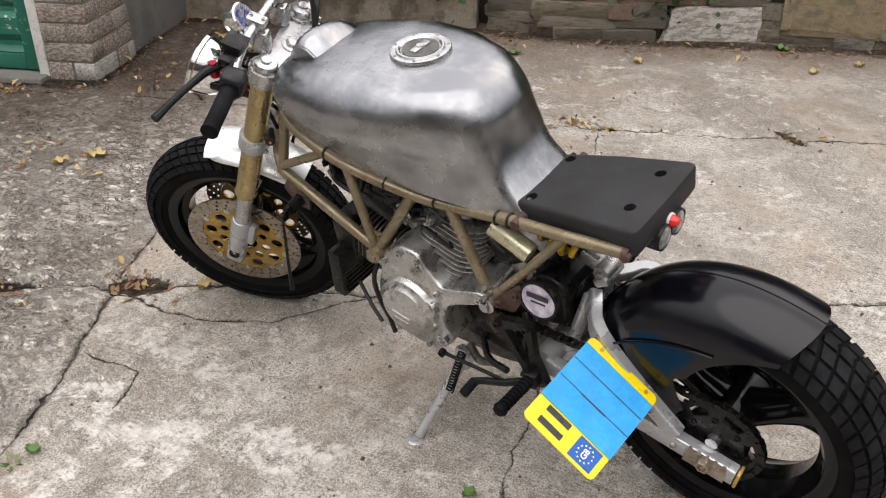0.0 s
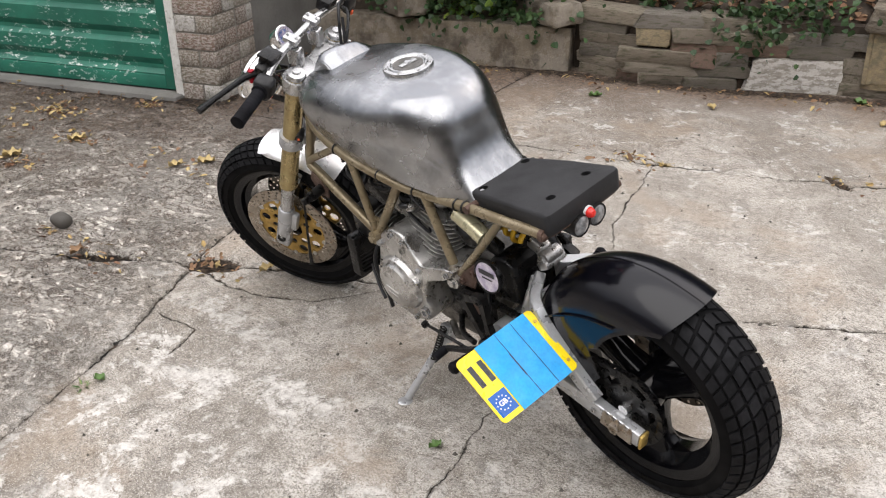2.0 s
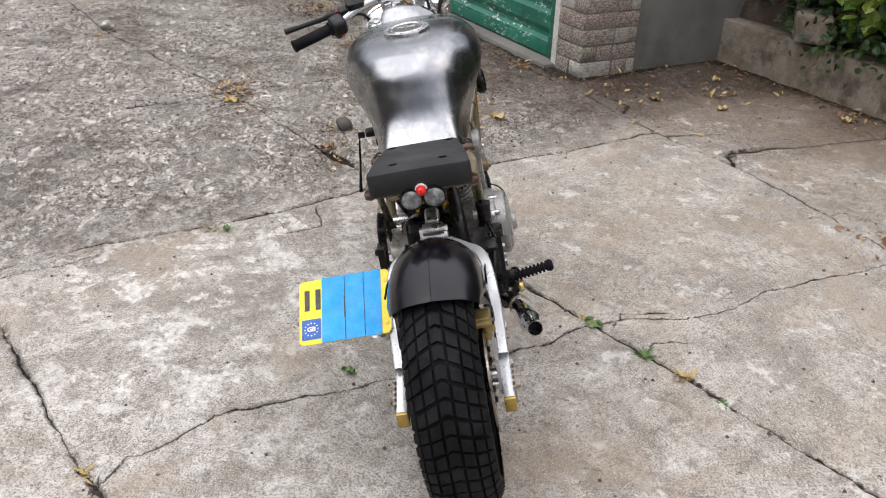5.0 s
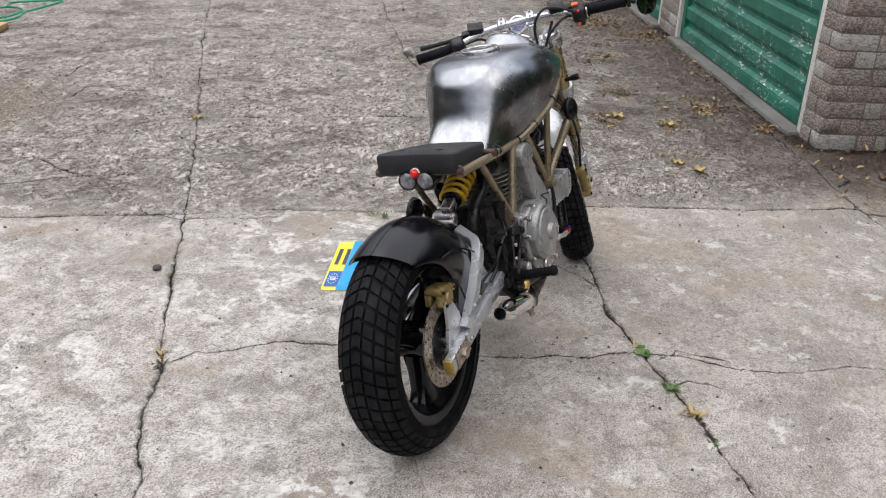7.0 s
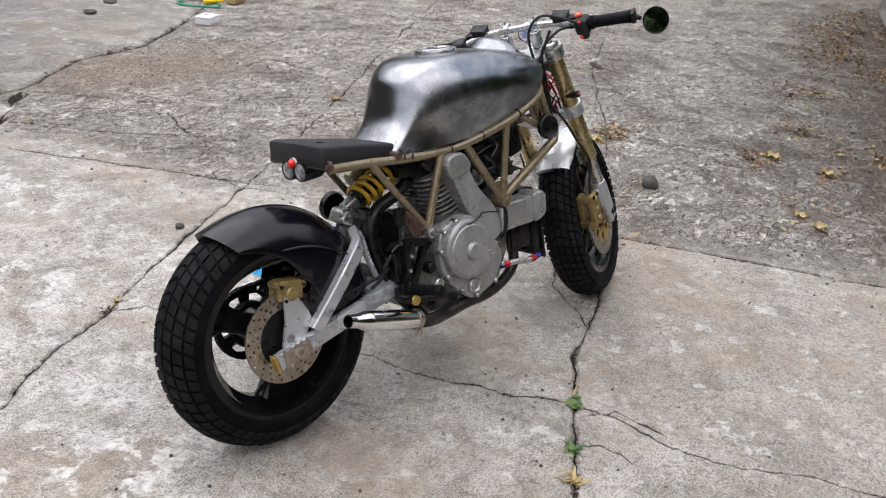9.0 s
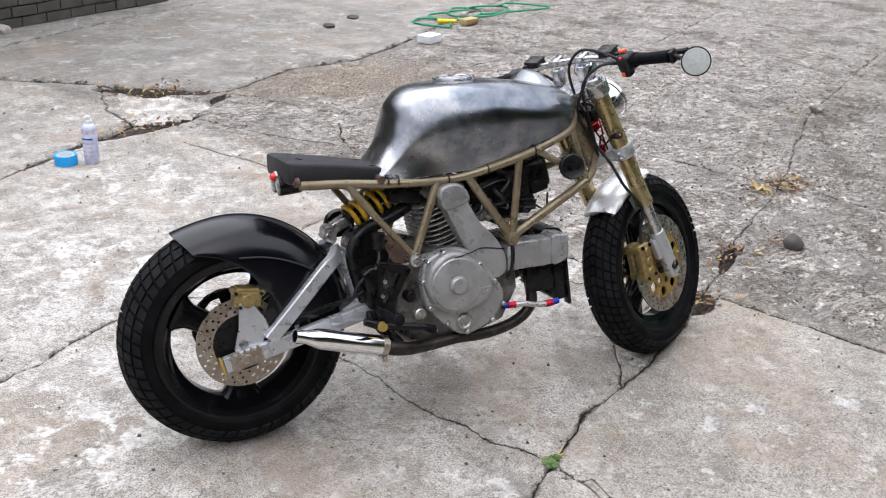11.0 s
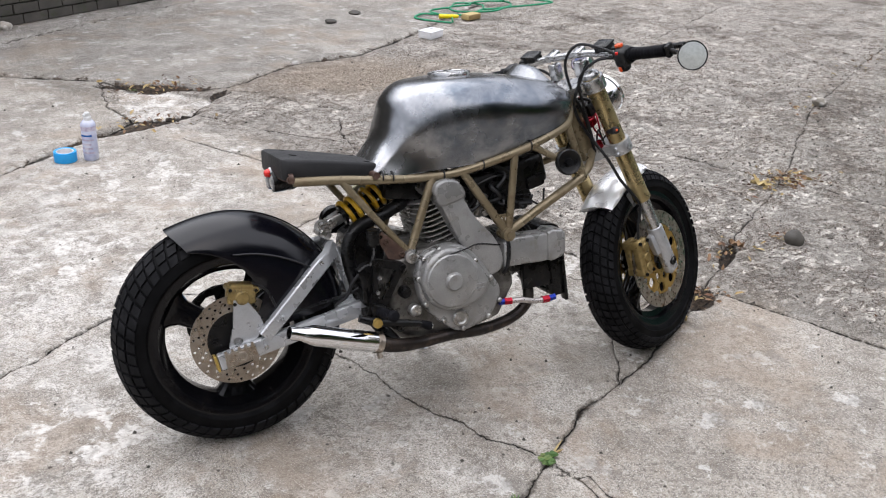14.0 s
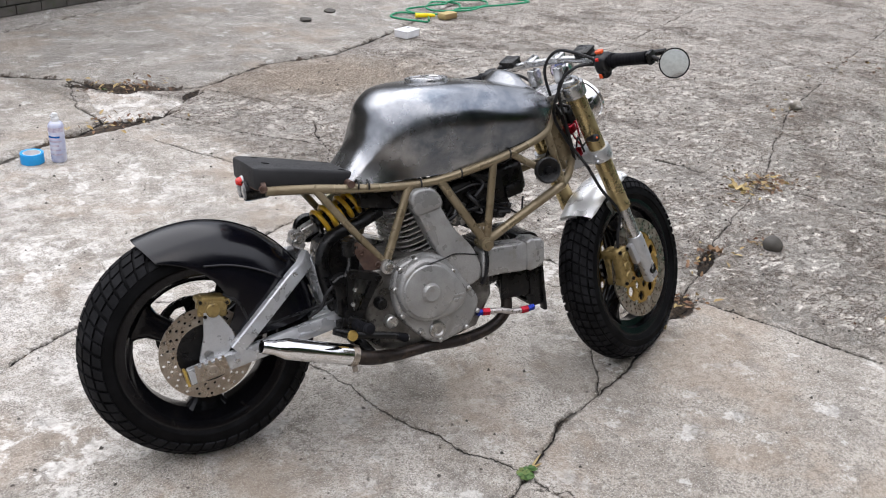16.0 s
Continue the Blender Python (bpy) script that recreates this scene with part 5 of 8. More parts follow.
def build_seat():
    bm = bmesh.new()
    holes = [(0.232, 0.057), (0.232, -0.058), (0.435, 0.070), (0.435, -0.070)]
    flat = bmesh.new()
    loops = []
    for loop in (seat_outline(0.008), *[circle(0.0115, 14, *h) for h in holes]):
        vs = [flat.verts.new((x, y, 0)) for x, y in loop]
        loops.append(vs)
        for a, b in zip(vs, vs[1:] + vs[:1]):
            flat.edges.new((a, b))
    bmesh.ops.triangle_fill(flat, edges=list(flat.edges), use_beauty=True)
    flat.verts.index_update()
    top = {v.index: bm.verts.new((v.co.x, v.co.y, seat_top(v.co.x, v.co.y))) for v in flat.verts}
    for f in flat.faces:
        bm.faces.new([top[v.index] for v in f.verts])
    for vs in loops[1:]:
        ring = [top[v.index] for v in vs]
        low = [bm.verts.new(v.co - Vector((0, 0, 0.028))) for v in ring]
        n = len(ring)
        for i in range(n):
            bm.faces.new((ring[i], ring[(i + 1) % n], low[(i + 1) % n], low[i]))
        bm.faces.new(low)
    prev = [top[v.index] for v in loops[0]]
    for inset, drop in ((0.002, 0.002), (0.0, 0.008), (0.0, 0.050), (0.003, 0.056), (0.02, 0.057)):
        ring = []
        for (x, y) in seat_outline(inset):
            z = seat_top(x, y) - drop
            if drop > 0.04:
                z = min(z, seat_top(x, y) - drop) if x < 0.4 else seat_top(x, y) - drop * 0.84
            ring.append(bm.verts.new((x, y, z)))
        n = len(ring)
        for i in range(n):
            bm.faces.new((prev[i], prev[(i + 1) % n], ring[(i + 1) % n], ring[i]))
        prev = ring
    bm.faces.new(prev)
    flat.free()
    return bm


seat = part("seat", build_seat(), FOAM, bike, "flat black foam seat pad with four bolt holes", sharp=50)
bm = bmesh.new()
plate(bm, [(x, y * 0.97) for x, y in seat_outline(0.004)], (), 0.004, pose(0, 0, 0.7, 0, 0, 0), lambda x, y: seat_top(x, 0) - 0.060 - 0.7 if x < 0.4 else 0.02)
part("seat_base", bm, RUST, seat, "rusted steel seat base")

# ---- rear fender ----
def fender_sheet(r, section, start, end, steps, centre):
    rings = []
    for k in range(steps + 1):
        f = k / steps
        a = radians(start + (end - start) * f)
        ring = []
        for y, drop in section(f):
            rr = r(f) - drop
            ring.append(Vector((centre[0] + rr * math.sin(a), centre[1] + y, centre[2] + rr * math.cos(a))))
        rings.append(ring)
    return rings


def rear_section(f):
    lim = 0.056 + 0.112 * min(1, f * 2.4) + 0.075 * min(1, max(0, (f - 0.52) / 0.1))
    half = [(0.0, 0.0), (0.022, 0.0025), (0.044, 0.0095), (0.064, 0.0205), (0.082, 0.0360), (0.096, 0.0555), (0.105, 0.078), (0.110, 0.100), (0.1125, 0.125), (0.1135, 0.150), (0.114, 0.180), (0.1145, 0.26)]
    ys, ds = [p[0] for p in half], [p[1] for p in half]
    out = []
    for k in range(11):
        d = lim * (k / 10) ** 1.7
        out.append((float(np.interp(d, ds, ys)), d))
    return [(-y, d) for y, d in out[:0:-1]] + out


def lip(f):
    """The crown stands a little further out half way along."""
    return 0.331 + 0.003 * math.sin(f * 3.1)


def thick_sheet(bm, rings, t, centre):
    inner = [[p + (Vector((centre[0], p.y * 0.4, centre[2])) - p).normalized() * t for p in ring] for ring in rings]
    whole = [ring + inner_ring[::-1] for ring, inner_ring in zip(rings, inner)]
    loft(bm, whole)


rings = fender_sheet(lip, rear_section, -20.5, 78, 40, REAR)
for k, ring in enumerate(rings):
    for p in ring:
        if k < 10:
            p.x -= 0.032 * (1 - k / 10) ** 2 * (1 - (p.y / 0.115) ** 2)
            p.z -= 0.010 * (1 - k / 10) ** 2 * (1 - (p.y / 0.115) ** 2)
bm = bmesh.new()
thick_sheet(bm, rings, 0.003, REAR)
fender = part("rear_fender", bm, SATIN, bike, "satin black steel rear mudguard with a centre seam", sharp=50)
bm = bmesh.new()
tube(bm, [ring[10] + (ring[10] - Vector(REAR)).normalized() * 0.0004 for ring in rings[:38]], 0.0013, 6, 1)
part("centre_seam", bm, SATIN, fender)
for side in (-1, 1):
    bm = bmesh.new()
    tube(bm, [Vector((0.04 + 0.24 * t, side * (0.1135 - 0.001 * t), 0.548 + 0.002 * t - 0.09 * t * t)) for t in (0, 0.25, 0.5, 0.75, 1)], 0.0028, 6, 4)
    part("side_bead", bm, SATIN, fender)

# ---- swingarm ----
bm = bmesh.new()
tube(bm, [(0.405, -0.125, 0.362), (0.405, 0.125, 0.362)], 0.027, 20, 1)
box(bm, (0.06, 0.21, 0.034), pose(0.345, 0, 0.352, 0, -11), 0.006)
swing = part("swingarm", bm, SWING, bike, "silver-painted box-section swingarm")


def bar_between(bm, a, b, w, h, bevel=0.004, taper=1.0, roll=0):
    a, b = Vector(a), Vector(b)
    d = (b - a)
    q = d.to_track_quat("X", "Z").to_matrix().to_4x4()
    m = Matrix.Translation((a + b) / 2) @ q @ pose(0, 0, 0, roll)
    box(bm, (d.length, w, h), m, bevel)


for side in (-1, 1):
    y = 0.124 * side
    bm = bmesh.new()
    bar_between(bm, (-0.026, y, 0.268), (0.40, y * 0.97, 0.357), 0.026, 0.043)
    part("lower_arm", bm, SWING, swing)
    bm = bmesh.new()
    path = spline([(0.100, y, 0.318), (0.19, y, 0.410), (0.268, y * 0.90, 0.484), (0.308, y * 0.58, 0.500), (0.332, y * 0.26, 0.514)], 6)
    rings = []
    for i, p in enumerate(path):
        d = (path[min(i + 1, len(path) - 1)] - path[max(i - 1, 0)]).normalized()
        up = Vector((-d.z, 0, d.x)).normalized()
        sd = d.cross(up).normalized()
        w, h = 0.013, 0.0185
        rings.append([p + sd * (w * cx) + up * (h * cy) for cx, cy in ((-1, -0.8), (-0.8, -1), (0.8, -1), (1, -0.8), (1, 0.8), (0.8, 1), (-0.8, 1), (-1, 0.8))])
    loft(bm, rings)
    part("upper_brace", bm, SWING, swing)
    bm = bmesh.new()
    bar_between(bm, (0.336, y * 0.3, 0.512), (0.372, y * 0.62, 0.370), 0.018, 0.026)
    part("front_brace", bm, SWING, swing)
    bm = bmesh.new()
    bar_between(bm, (-0.0345, y, 0.2662), (-0.0275, y, 0.2677), 0.0275, 0.0445, 0.002)
    part("end_cap", bm, BRASS, swing, "brass-coloured swingarm end plug")
    # axle adjuster plate with notches, nut and axle end
    bm = bmesh.new()
    tilt = pose(0.032, side * 0.1395, 0.2815, 90, 0, 0) @ pose(0, 0, 0, 0, 0, 11.8)
    outline = []
    for k in range(5):
        outline += [(-0.036 + 0.018 * k - 0.005, 0.020), (-0.036 + 0.018 * k - 0.003, 0.030), (-0.036 + 0.018 * k + 0.003, 0.030), (-0.036 + 0.018 * k + 0.005, 0.020)]
    plate(bm, [(-0.044, -0.022), (0.044, -0.022)] + [(x, yy - 0.004) for x, yy in outline[::-1]], (), 0.004, tilt)
    bolt(bm, (0.033, side * 0.1405, 0.2815), (0, side, 0), 0.0155, 0.012)
    part("axle_adjuster", bm, DISC, swing, "notched steel axle adjuster plate")
    bolts("brace_bolt", [(px, side * py, pz) for px, pz, py in ((0.272, 0.494, 0.119), (0.150, 0.366, 0.136), (0.10, 0.293, 0.137))], (0, side, 0), 0.0075, 0.005, MACHINED, swing)
bm = bmesh.new()
tube(bm, [(0.033, -0.142, 0.312 - 0.029), (0.033, 0.142, 0.312 - 0.029)], 0.011, 16, 1)
tube(bm, [(0.033, -0.112, 0.312), (0.033, 0.112, 0.312)], 0.013, 16, 1)
part("axle", bm, MACHINED, swing)
bm = bmesh.new()
lathe(bm, [(0.006, -0.026), (0.018, -0.026), (0.019, -0.012), (0.019, 0.012), (0.018, 0.026), (0.006, 0.026)], (0.318, 0, 0.563), (0, 1, 0), 20)
box(bm, (0.035, 0.07, 0.022), pose(0.315, 0, 0.548, 0, 30), 0.005)
for side in (-1, 1):
    bolt(bm, (0.318, side * 0.026, 0.563), (0, side, 0), 0.011, 0.009)
part("shock_mount", bm, ALLOY, swing)

# ---- rear caliper and its hanger ----
bm = bmesh.new()
plate(bm, [(0.020, 0.262), (0.055, 0.270), (0.105, 0.345), (0.095, 0.375), (0.082, 0.395), (0.062, 0.425), (0.030, 0.425), (0.024, 0.36), (0.008, 0.30)], [circle(0.010, 10, 0.035, 0.283)], 0.008, Matrix(((1, 0, 0, 0), (0, 0, 1, -0.108), (0, 1, 0, 0), (0, 0, 0, 1))))
hanger = part("caliper_hanger", bm, SWING, bike)
bm = bmesh.new()
cal = pose(0.055, -0.083, 0.432, 0, 8, 0)
box(bm, (0.076, 0.020, 0.048), cal @ pose(0, -0.015, 0), 0.008, 3)
box(bm, (0.072, 0.022, 0.050), cal @ pose(0, 0.018, 0), 0.008, 3)
box(bm, (0.062, 0.050, 0.014), cal @ pose(0, 0, 0.024), 0.005)
for dx in (-0.034, 0.034):
    lathe(bm, [(0.003, 0), (0.009, 0), (0.009, 0.05), (0.003, 0.05)], cal @ Vector((dx, -0.028, 0.018)), (0, 1, 0), 12)
lathe(bm, [(0.003, 0.004), (0.016, 0.004), (0.019, 0), (0.019, -0.01), (0.003, -0.01)], cal @ Vector((0, -0.028, -0.004)), (0, -1, 0), 20)
caliper = part("rear_caliper", bm, CALIPER, bike, "gold two-piston rear brake caliper")
bolts("caliper_bolt", [cal @ Vector((dx, -0.028, dz)) for dx, dz in ((-0.034, 0.018), (0.034, 0.018), (-0.02, -0.02), (0.03, -0.022))], (0, -1, 0), 0.005, 0.005, BLACK, caliper)
bm = bmesh.new()
tube(bm, [(0.085, -0.10, 0.465), (0.12, -0.112, 0.44), (0.16, -0.112, 0.37), (0.26, -0.11, 0.38), (0.36, -0.115, 0.40), (0.41, -0.12, 0.44)], 0.0042, 8, 8)
part("brake_hose", bm, PLASTIC, caliper)

# ---- shock absorber ----
LOW, HIGH = Vector((0.320, 0, 0.566)), Vector((0.548, 0, 0.672))
axis = (HIGH - LOW).normalized()
bm = bmesh.new()
box(bm, (0.036, 0.034, 0.05), basis(LOW + axis * 0.035, axis), 0.007, 3)
shock = part("shock_absorber", bm, ALLOY, bike, "rear shock absorber with a yellow coil spring")
bm = bmesh.new()
tube(bm, [LOW + axis * 0.05, LOW + axis * 0.12, HIGH], 0.015, 16, 1)
lathe(bm, [(0.005, 0), (0.03, 0), (0.03, 0.008), (0.005, 0.008)], LOW + axis * 0.06, axis, 24)
part("damper_body", bm, BLACK, shock)
bm = bmesh.new()
m = basis(LOW + axis * 0.066, axis)
coils, length = 6.5, 0.165
tube(bm, [m @ Vector((0.033 * math.cos(a), 0.033 * math.sin(a), length * a / (2 * math.pi * coils))) for a in np.linspace(0, 2 * math.pi * coils, 150)], 0.0068, 10, 1)
part("coil_spring", bm, SPRING, shock, "yellow painted coil spring")

# ---- tail lamps ----
bm = bmesh.new()
bar_between(bm, (0.215, -0.058, 0.712), (0.215, 0.058, 0.712), 0.014, 0.010)
box(bm, (0.05, 0.05, 0.006), pose(0.235, 0, 0.725), 0.002)
lamp_bar = part("tail_lamps", bm, BLACK, bike, "two small round rear lamps under a red one")
for y in (0.026, -0.027):
    bm = bmesh.new()
    lathe(bm, [(0.004, 0.068), (0.022, 0.066), (0.027, 0.056), (0.0275, 0.004), (0.0262, -0.002), (0.0242, -0.002), (0.0240, 0.001), (0.004, 0.002)], (0.180, y, 0.711), (1, 0, 0.05), 28)
    part("lamp_housing", bm, BLACK, lamp_bar)
    bm = bmesh.new()
    lathe(bm, [(0.002, -0.006), (0.012, -0.0055), (0.020, -0.003), (0.0236, 0.0), (0.0236, 0.004), (0.002, 0.004)], (0.180, y, 0.711), (1, 0, 0.05), 28)
    part("lamp_lens", bm, LENS, lamp_bar, "clear ribbed lens")
bm = bmesh.new()
lathe(bm, [(0.002, -0.016), (0.008, -0.014), (0.0115, -0.007), (0.012, 0.0), (0.002, 0.001)], (0.180, 0.0, 0.733), (1, 0, 0.05), 20)
part("red_lamp", bm, RED, lamp_bar, "small domed red lamp")
bm = bmesh.new()
lathe(bm, [(0.002, 0.0), (0.0145, -0.001), (0.0148, 0.005), (0.012, 0.03), (0.002, 0.032)], (0.180, 0.0, 0.733), (1, 0, 0.05), 20)
part("red_lamp_rim", bm, WHITE, lamp_bar)

# ---- number plate, masked with tape ----
PA, PB, PD = Vector((0.281, 0.126, 0.497)), Vector((0.137, 0.136, 0.401)), Vector((0.295, 0.346, 0.487))
across, down = (PD - PA).normalized(), None
nrm = across.cross(PB - PA).normalized()
if nrm.z < 0:
    nrm = -nrm
down = nrm.cross(across)
if down.dot(PB - PA) < 0:
    down = -down
PLATE = Matrix(((across.x, down.x, nrm.x, 0), (across.y, down.y, nrm.y, 0), (across.z, down.z, nrm.z, 0), (0, 0, 0, 1)))
PLATE.translation = PA + across * 0.1135 + down * 0.0865
if PLATE.to_3x3().determinant() < 0:
    PLATE = PLATE @ Matrix.Diagonal((1, 1, -1, 1))
bm = bmesh.new()
plate(bm, rounded(0.229, 0.173, 0.012), (), 0.003, PLATE)
plate_ob = part("number_plate", bm, YELLOW, bike, "yellow number plate mostly covered with blue masking tape")
UP = 1 if (PLATE.to_3x3() @ Vector((0, 0, 1))).z > 0 else -1
for x0, x1, lift in ((-0.094, -0.050, 0.0026), (-0.052, 0.000, 0.0031), (-0.003, 0.056, 0.0040)):
    bm = bmesh.new()
    plate(bm, [(x0, -0.0868), (x1, -0.0872), (x1 + 0.001, 0.0874), (x0 + 0.002, 0.0870)], (), 0.0012, PLATE @ pose(0, 0, UP * lift))
    part("tape_strip", bm, TAPE, plate_ob, "blue masking tape strip")
bm = bmesh.new()
plate(bm, [(0.060, 0.020), (0.108, 0.020), (0.108, 0.074), (0.060, 0.074)], (), 0.0008, PLATE @ pose(0, 0, UP * 0.0022))
badge = part("blue_badge", bm, BLUE, plate_ob)
bm = bmesh.new()
for k in range(12):
    a = 2 * math.pi * k / 12
    plate(bm, [(0.084 + 0.0165 * math.cos(a) + r * math.cos(b), 0.047 + 0.0165 * math.sin(a) + r * math.sin(b)) for r, b in ((0.0026 if q % 2 == 0 else 0.0011, q * math.pi / 5) for q in range(10))], (), 0.0006, PLATE @ pose(0, 0, UP * 0.0029))
tagged(part("badge_stars", bm, WHITE, badge), kind="stuff")
text = bpy.data.curves.new("badge_text", "FONT")
text.body, text.size, text.align_x, text.align_y, text.extrude, text.offset = "GB", 0.0165, "CENTER", "CENTER", 0.0003, 0.0005
letters = bpy.data.objects.new("badge_text", text)
me = bpy.data.meshes.new_from_object(letters)
bpy.data.objects.remove(letters)
me.transform(PLATE @ pose(0.084, 0.047, UP * 0.0030, 0 if UP > 0 else 180, 0, 180))
me.materials.append(WHITE)
new("badge_text", me).parent = badge
for x0, y0, y1, w in ((-0.051, -0.085, 0.085, 0.0010), (-0.003, -0.084, -0.030, 0.0012), (-0.003, -0.030, 0.030, 0.0028), (-0.003, 0.030, 0.086, 0.0012)):
    bm = bmesh.new()
    plate(bm, [(x0, y0), (x0 + w, y0), (x0 + w, y1), (x0 - 0.0004, y1)], (), 0.0006, PLATE @ pose(0, 0, UP * 0.0050))
    part("tape_seam", bm, INK, plate_ob)
for x0 in (0.060, 0.088):
    bm = bmesh.new()
    plate(bm, [(x0, -0.060), (x0 + 0.013, -0.060), (x0 + 0.013, -0.004), (x0, -0.004)], (), 0.0008, PLATE @ pose(0, 0, UP * 0.0022))
    part("print_bar", bm, INK, plate_ob)
bolts("plate_bolt", [PLATE @ Vector((-0.105, py, UP * 0.0015)) for py in (-0.055, 0.060)], PLATE.to_3x3() @ Vector((0, 0, UP)), 0.0045, 0.003, BRASS, plate_ob)
bm = bmesh.new()
box(bm, (0.030, 0.15, 0.003), PLATE @ pose(-0.102, 0, -UP * 0.003), 0.001)
part("plate_stay", bm, SWING, plate_ob)

# ---- engine ----
XZ = Matrix(((1, 0, 0, 0), (0, 0, 1, 0), (0, 1, 0, 0), (0, 0, 0, 1)))   # outline drawn in x and z


def shrink(outline, d):
    """The outline drawn inwards by about d."""
    cx, cz = sum(p[0] for p in outline) / len(outline), sum(p[1] for p in outline) / len(outline)
    out = []
    for x, z in outline:
        r = math.hypot(x - cx, z - cz)
        out.append((cx + (x - cx) * (1 - d / r), cz + (z - cz) * (1 - d / r)))
    return out


def smooth_outline(pts, n=4):
    ring = spline([(x, 0, z) for x, z in [*pts, pts[0]]], n)[:-1]
    return [(p.x, p.z) for p in ring]


def slab(bm, outline, y0, y1, soft=0.008):
    """A cast piece between two planes across the engine, its outer edge rounded over."""
    sgn = 1 if y1 > y0 else -1
    rings = [[Vector((x, y0, z)) for x, z in outline]]
    for k in range(4):
        a = radians(30 * k)
        rings.append([Vector((x, y1 - sgn * soft * (1 - math.sin(a)), z)) for x, z in shrink(outline, soft * (1 - math.cos(a)))])
    loft(bm, rings)


CASE = [(0.455, 0.285), (0.452, 0.40), (0.475, 0.475), (0.545, 0.495), (0.62, 0.505), (0.72, 0.50), (0.79, 0.475), (0.845, 0.43), (0.85, 0.35), (0.80, 0.262), (0.70, 0.232), (0.58, 0.226), (0.49, 0.242)]
bm = bmesh.new()
slab(bm, CASE, 0.0, -0.135, 0.02)
slab(bm, CASE, 0.0, 0.072, 0.02)
engine = part("engine", bm, FIN, bike, "air-cooled twin-cylinder engine in dull cast alloy, oily and worn")
# right-hand clutch cover
bm = bmesh.new()
slab(bm, smooth_outline([(0.528, 0.421), (0.552, 0.482), (0.630, 0.503), (0.694, 0.484), (0.758, 0.407), (0.790, 0.355), (0.780, 0.308), (0.745, 0.268), (0.663, 0.243), (0.604, 0.276), (0.545, 0.345)]), -0.115, -0.160, 0.010)
slab(bm, smooth_outline([(0.535, 0.410), (0.553, 0.465), (0.603, 0.500), (0.656, 0.494), (0.709, 0.445), (0.742, 0.392), (0.726, 0.350), (0.676, 0.325), (0.614, 0.320), (0.560, 0.350)], 5), -0.150, -0.190, 0.014)
lathe(bm, [(0.004, 0.086), (0.021, 0.086), (0.025, 0.081), (0.027, 0.074), (0.062, 0.072), (0.074, 0.069), (0.080, 0.062), (0.082, 0.02), (0.004, 0.0)], (0.626, -0.125, 0.408), (0, -1, 0), 56)
cover = part("clutch_cover", bm, COVER, engine, "dull silver teardrop clutch cover with raised hub")
for k in range(11):
    a = 2 * math.pi * k / 11
    bm = bmesh.new()
    px_, pz_ = np.interp(k, range(11), [0.535, 0.553, 0.60, 0.655, 0.71, 0.757, 0.784, 0.748, 0.665, 0.606, 0.553]), np.interp(k, range(11), [0.420, 0.474, 0.496, 0.489, 0.448, 0.392, 0.320, 0.277, 0.254, 0.286, 0.342])
    lathe(bm, [(0.002, 0.010), (0.005, 0.010), (0.0075, 0.007), (0.008, -0.015), (0.002, -0.015)], Vector((px_, -0.160, pz_)), (0, -1, 0), 10)
    part("cover_bolt", bm, ALLOY, cover)
bm = bmesh.new()
for k, ln in enumerate((0.078, 0.066)):
    box(bm, (ln, 0.004, 0.006), pose(0.692, -0.1905, 0.385 - 0.012 * k, 0, -3), 0.0015)
part("cast_mark", bm, COVER, cover)
bm = bmesh.new()
lathe(bm, [(0.012, 0.006), (0.016, 0.010), (0.022, 0.010), (0.025, 0.006), (0.025, -0.02), (0.012, -0.02)], (0.658, -0.160, 0.285), (0, -1, 0), 24)
glass = part("sight_glass_ring", bm, ALLOY, engine)
bm = bmesh.new()
lathe(bm, [(0.002, 0.004), (0.0155, 0.004), (0.0155, -0.01), (0.002, -0.01)], (0.658, -0.160, 0.285), (0, -1, 0), 24)
part("sight_glass", bm, RIM, glass)
bm = bmesh.new()
lathe(bm, [(0.003, 0.030), (0.015, 0.030), (0.018, 0.027), (0.0185, 0.0), (0.003, 0.0)], (0.526, -0.128, 0.326), (0, -1, 0), 20)
part("case_plug", bm, ALLOY, engine, "round alloy plug")
bm = bmesh.new()
lathe(bm, [(0.003, 0.034), (0.013, 0.034), (0.017, 0.028), (0.018, 0.0), (0.003, 0.0)], (0.498, -0.128, 0.384), (0, -1, 0), 18)
part("oil_switch", bm, BLACK, engine)
# left-hand covers
bm = bmesh.new()
lathe(bm, [(0.004, 0.062), (0.050, 0.060), (0.062, 0.056), (0.068, 0.048), (0.076, 0.044), (0.081, 0.034), (0.084, 0.0), (0.004, 0.0)], (0.738, 0.125, 0.398), (0, 1, 0.0), 48)
slab(bm, smooth_outline([(0.802, 0.513), (0.782, 0.540), (0.736, 0.566), (0.694, 0.562), (0.676, 0.534), (0.642, 0.494), (0.613, 0.497), (0.532, 0.522), (0.515, 0.508), (0.537, 0.488), (0.606, 0.455), (0.635, 0.421), (0.645, 0.380), (0.629, 0.345), (0.655, 0.301), (0.705, 0.283), (0.744, 0.285), (0.800, 0.300), (0.832, 0.340), (0.835, 0.402), (0.815, 0.466)], 3), 0.05, 0.156, 0.010)
box(bm, (0.050, 0.012, 0.030), pose(0.700, 0.150, 0.515, 0, 35), 0.006)
alt = part("alternator_cover", bm, ALLOY, engine, "cast alloy alternator cover with a round plug")
bm = bmesh.new()
lathe(bm, [(0.014, 0.004), (0.018, 0.012), (0.023, 0.012), (0.026, 0.004), (0.026, -0.03), (0.014, -0.03)], (0.678, 0.158, 0.421), (0, 1, 0.1), 24)
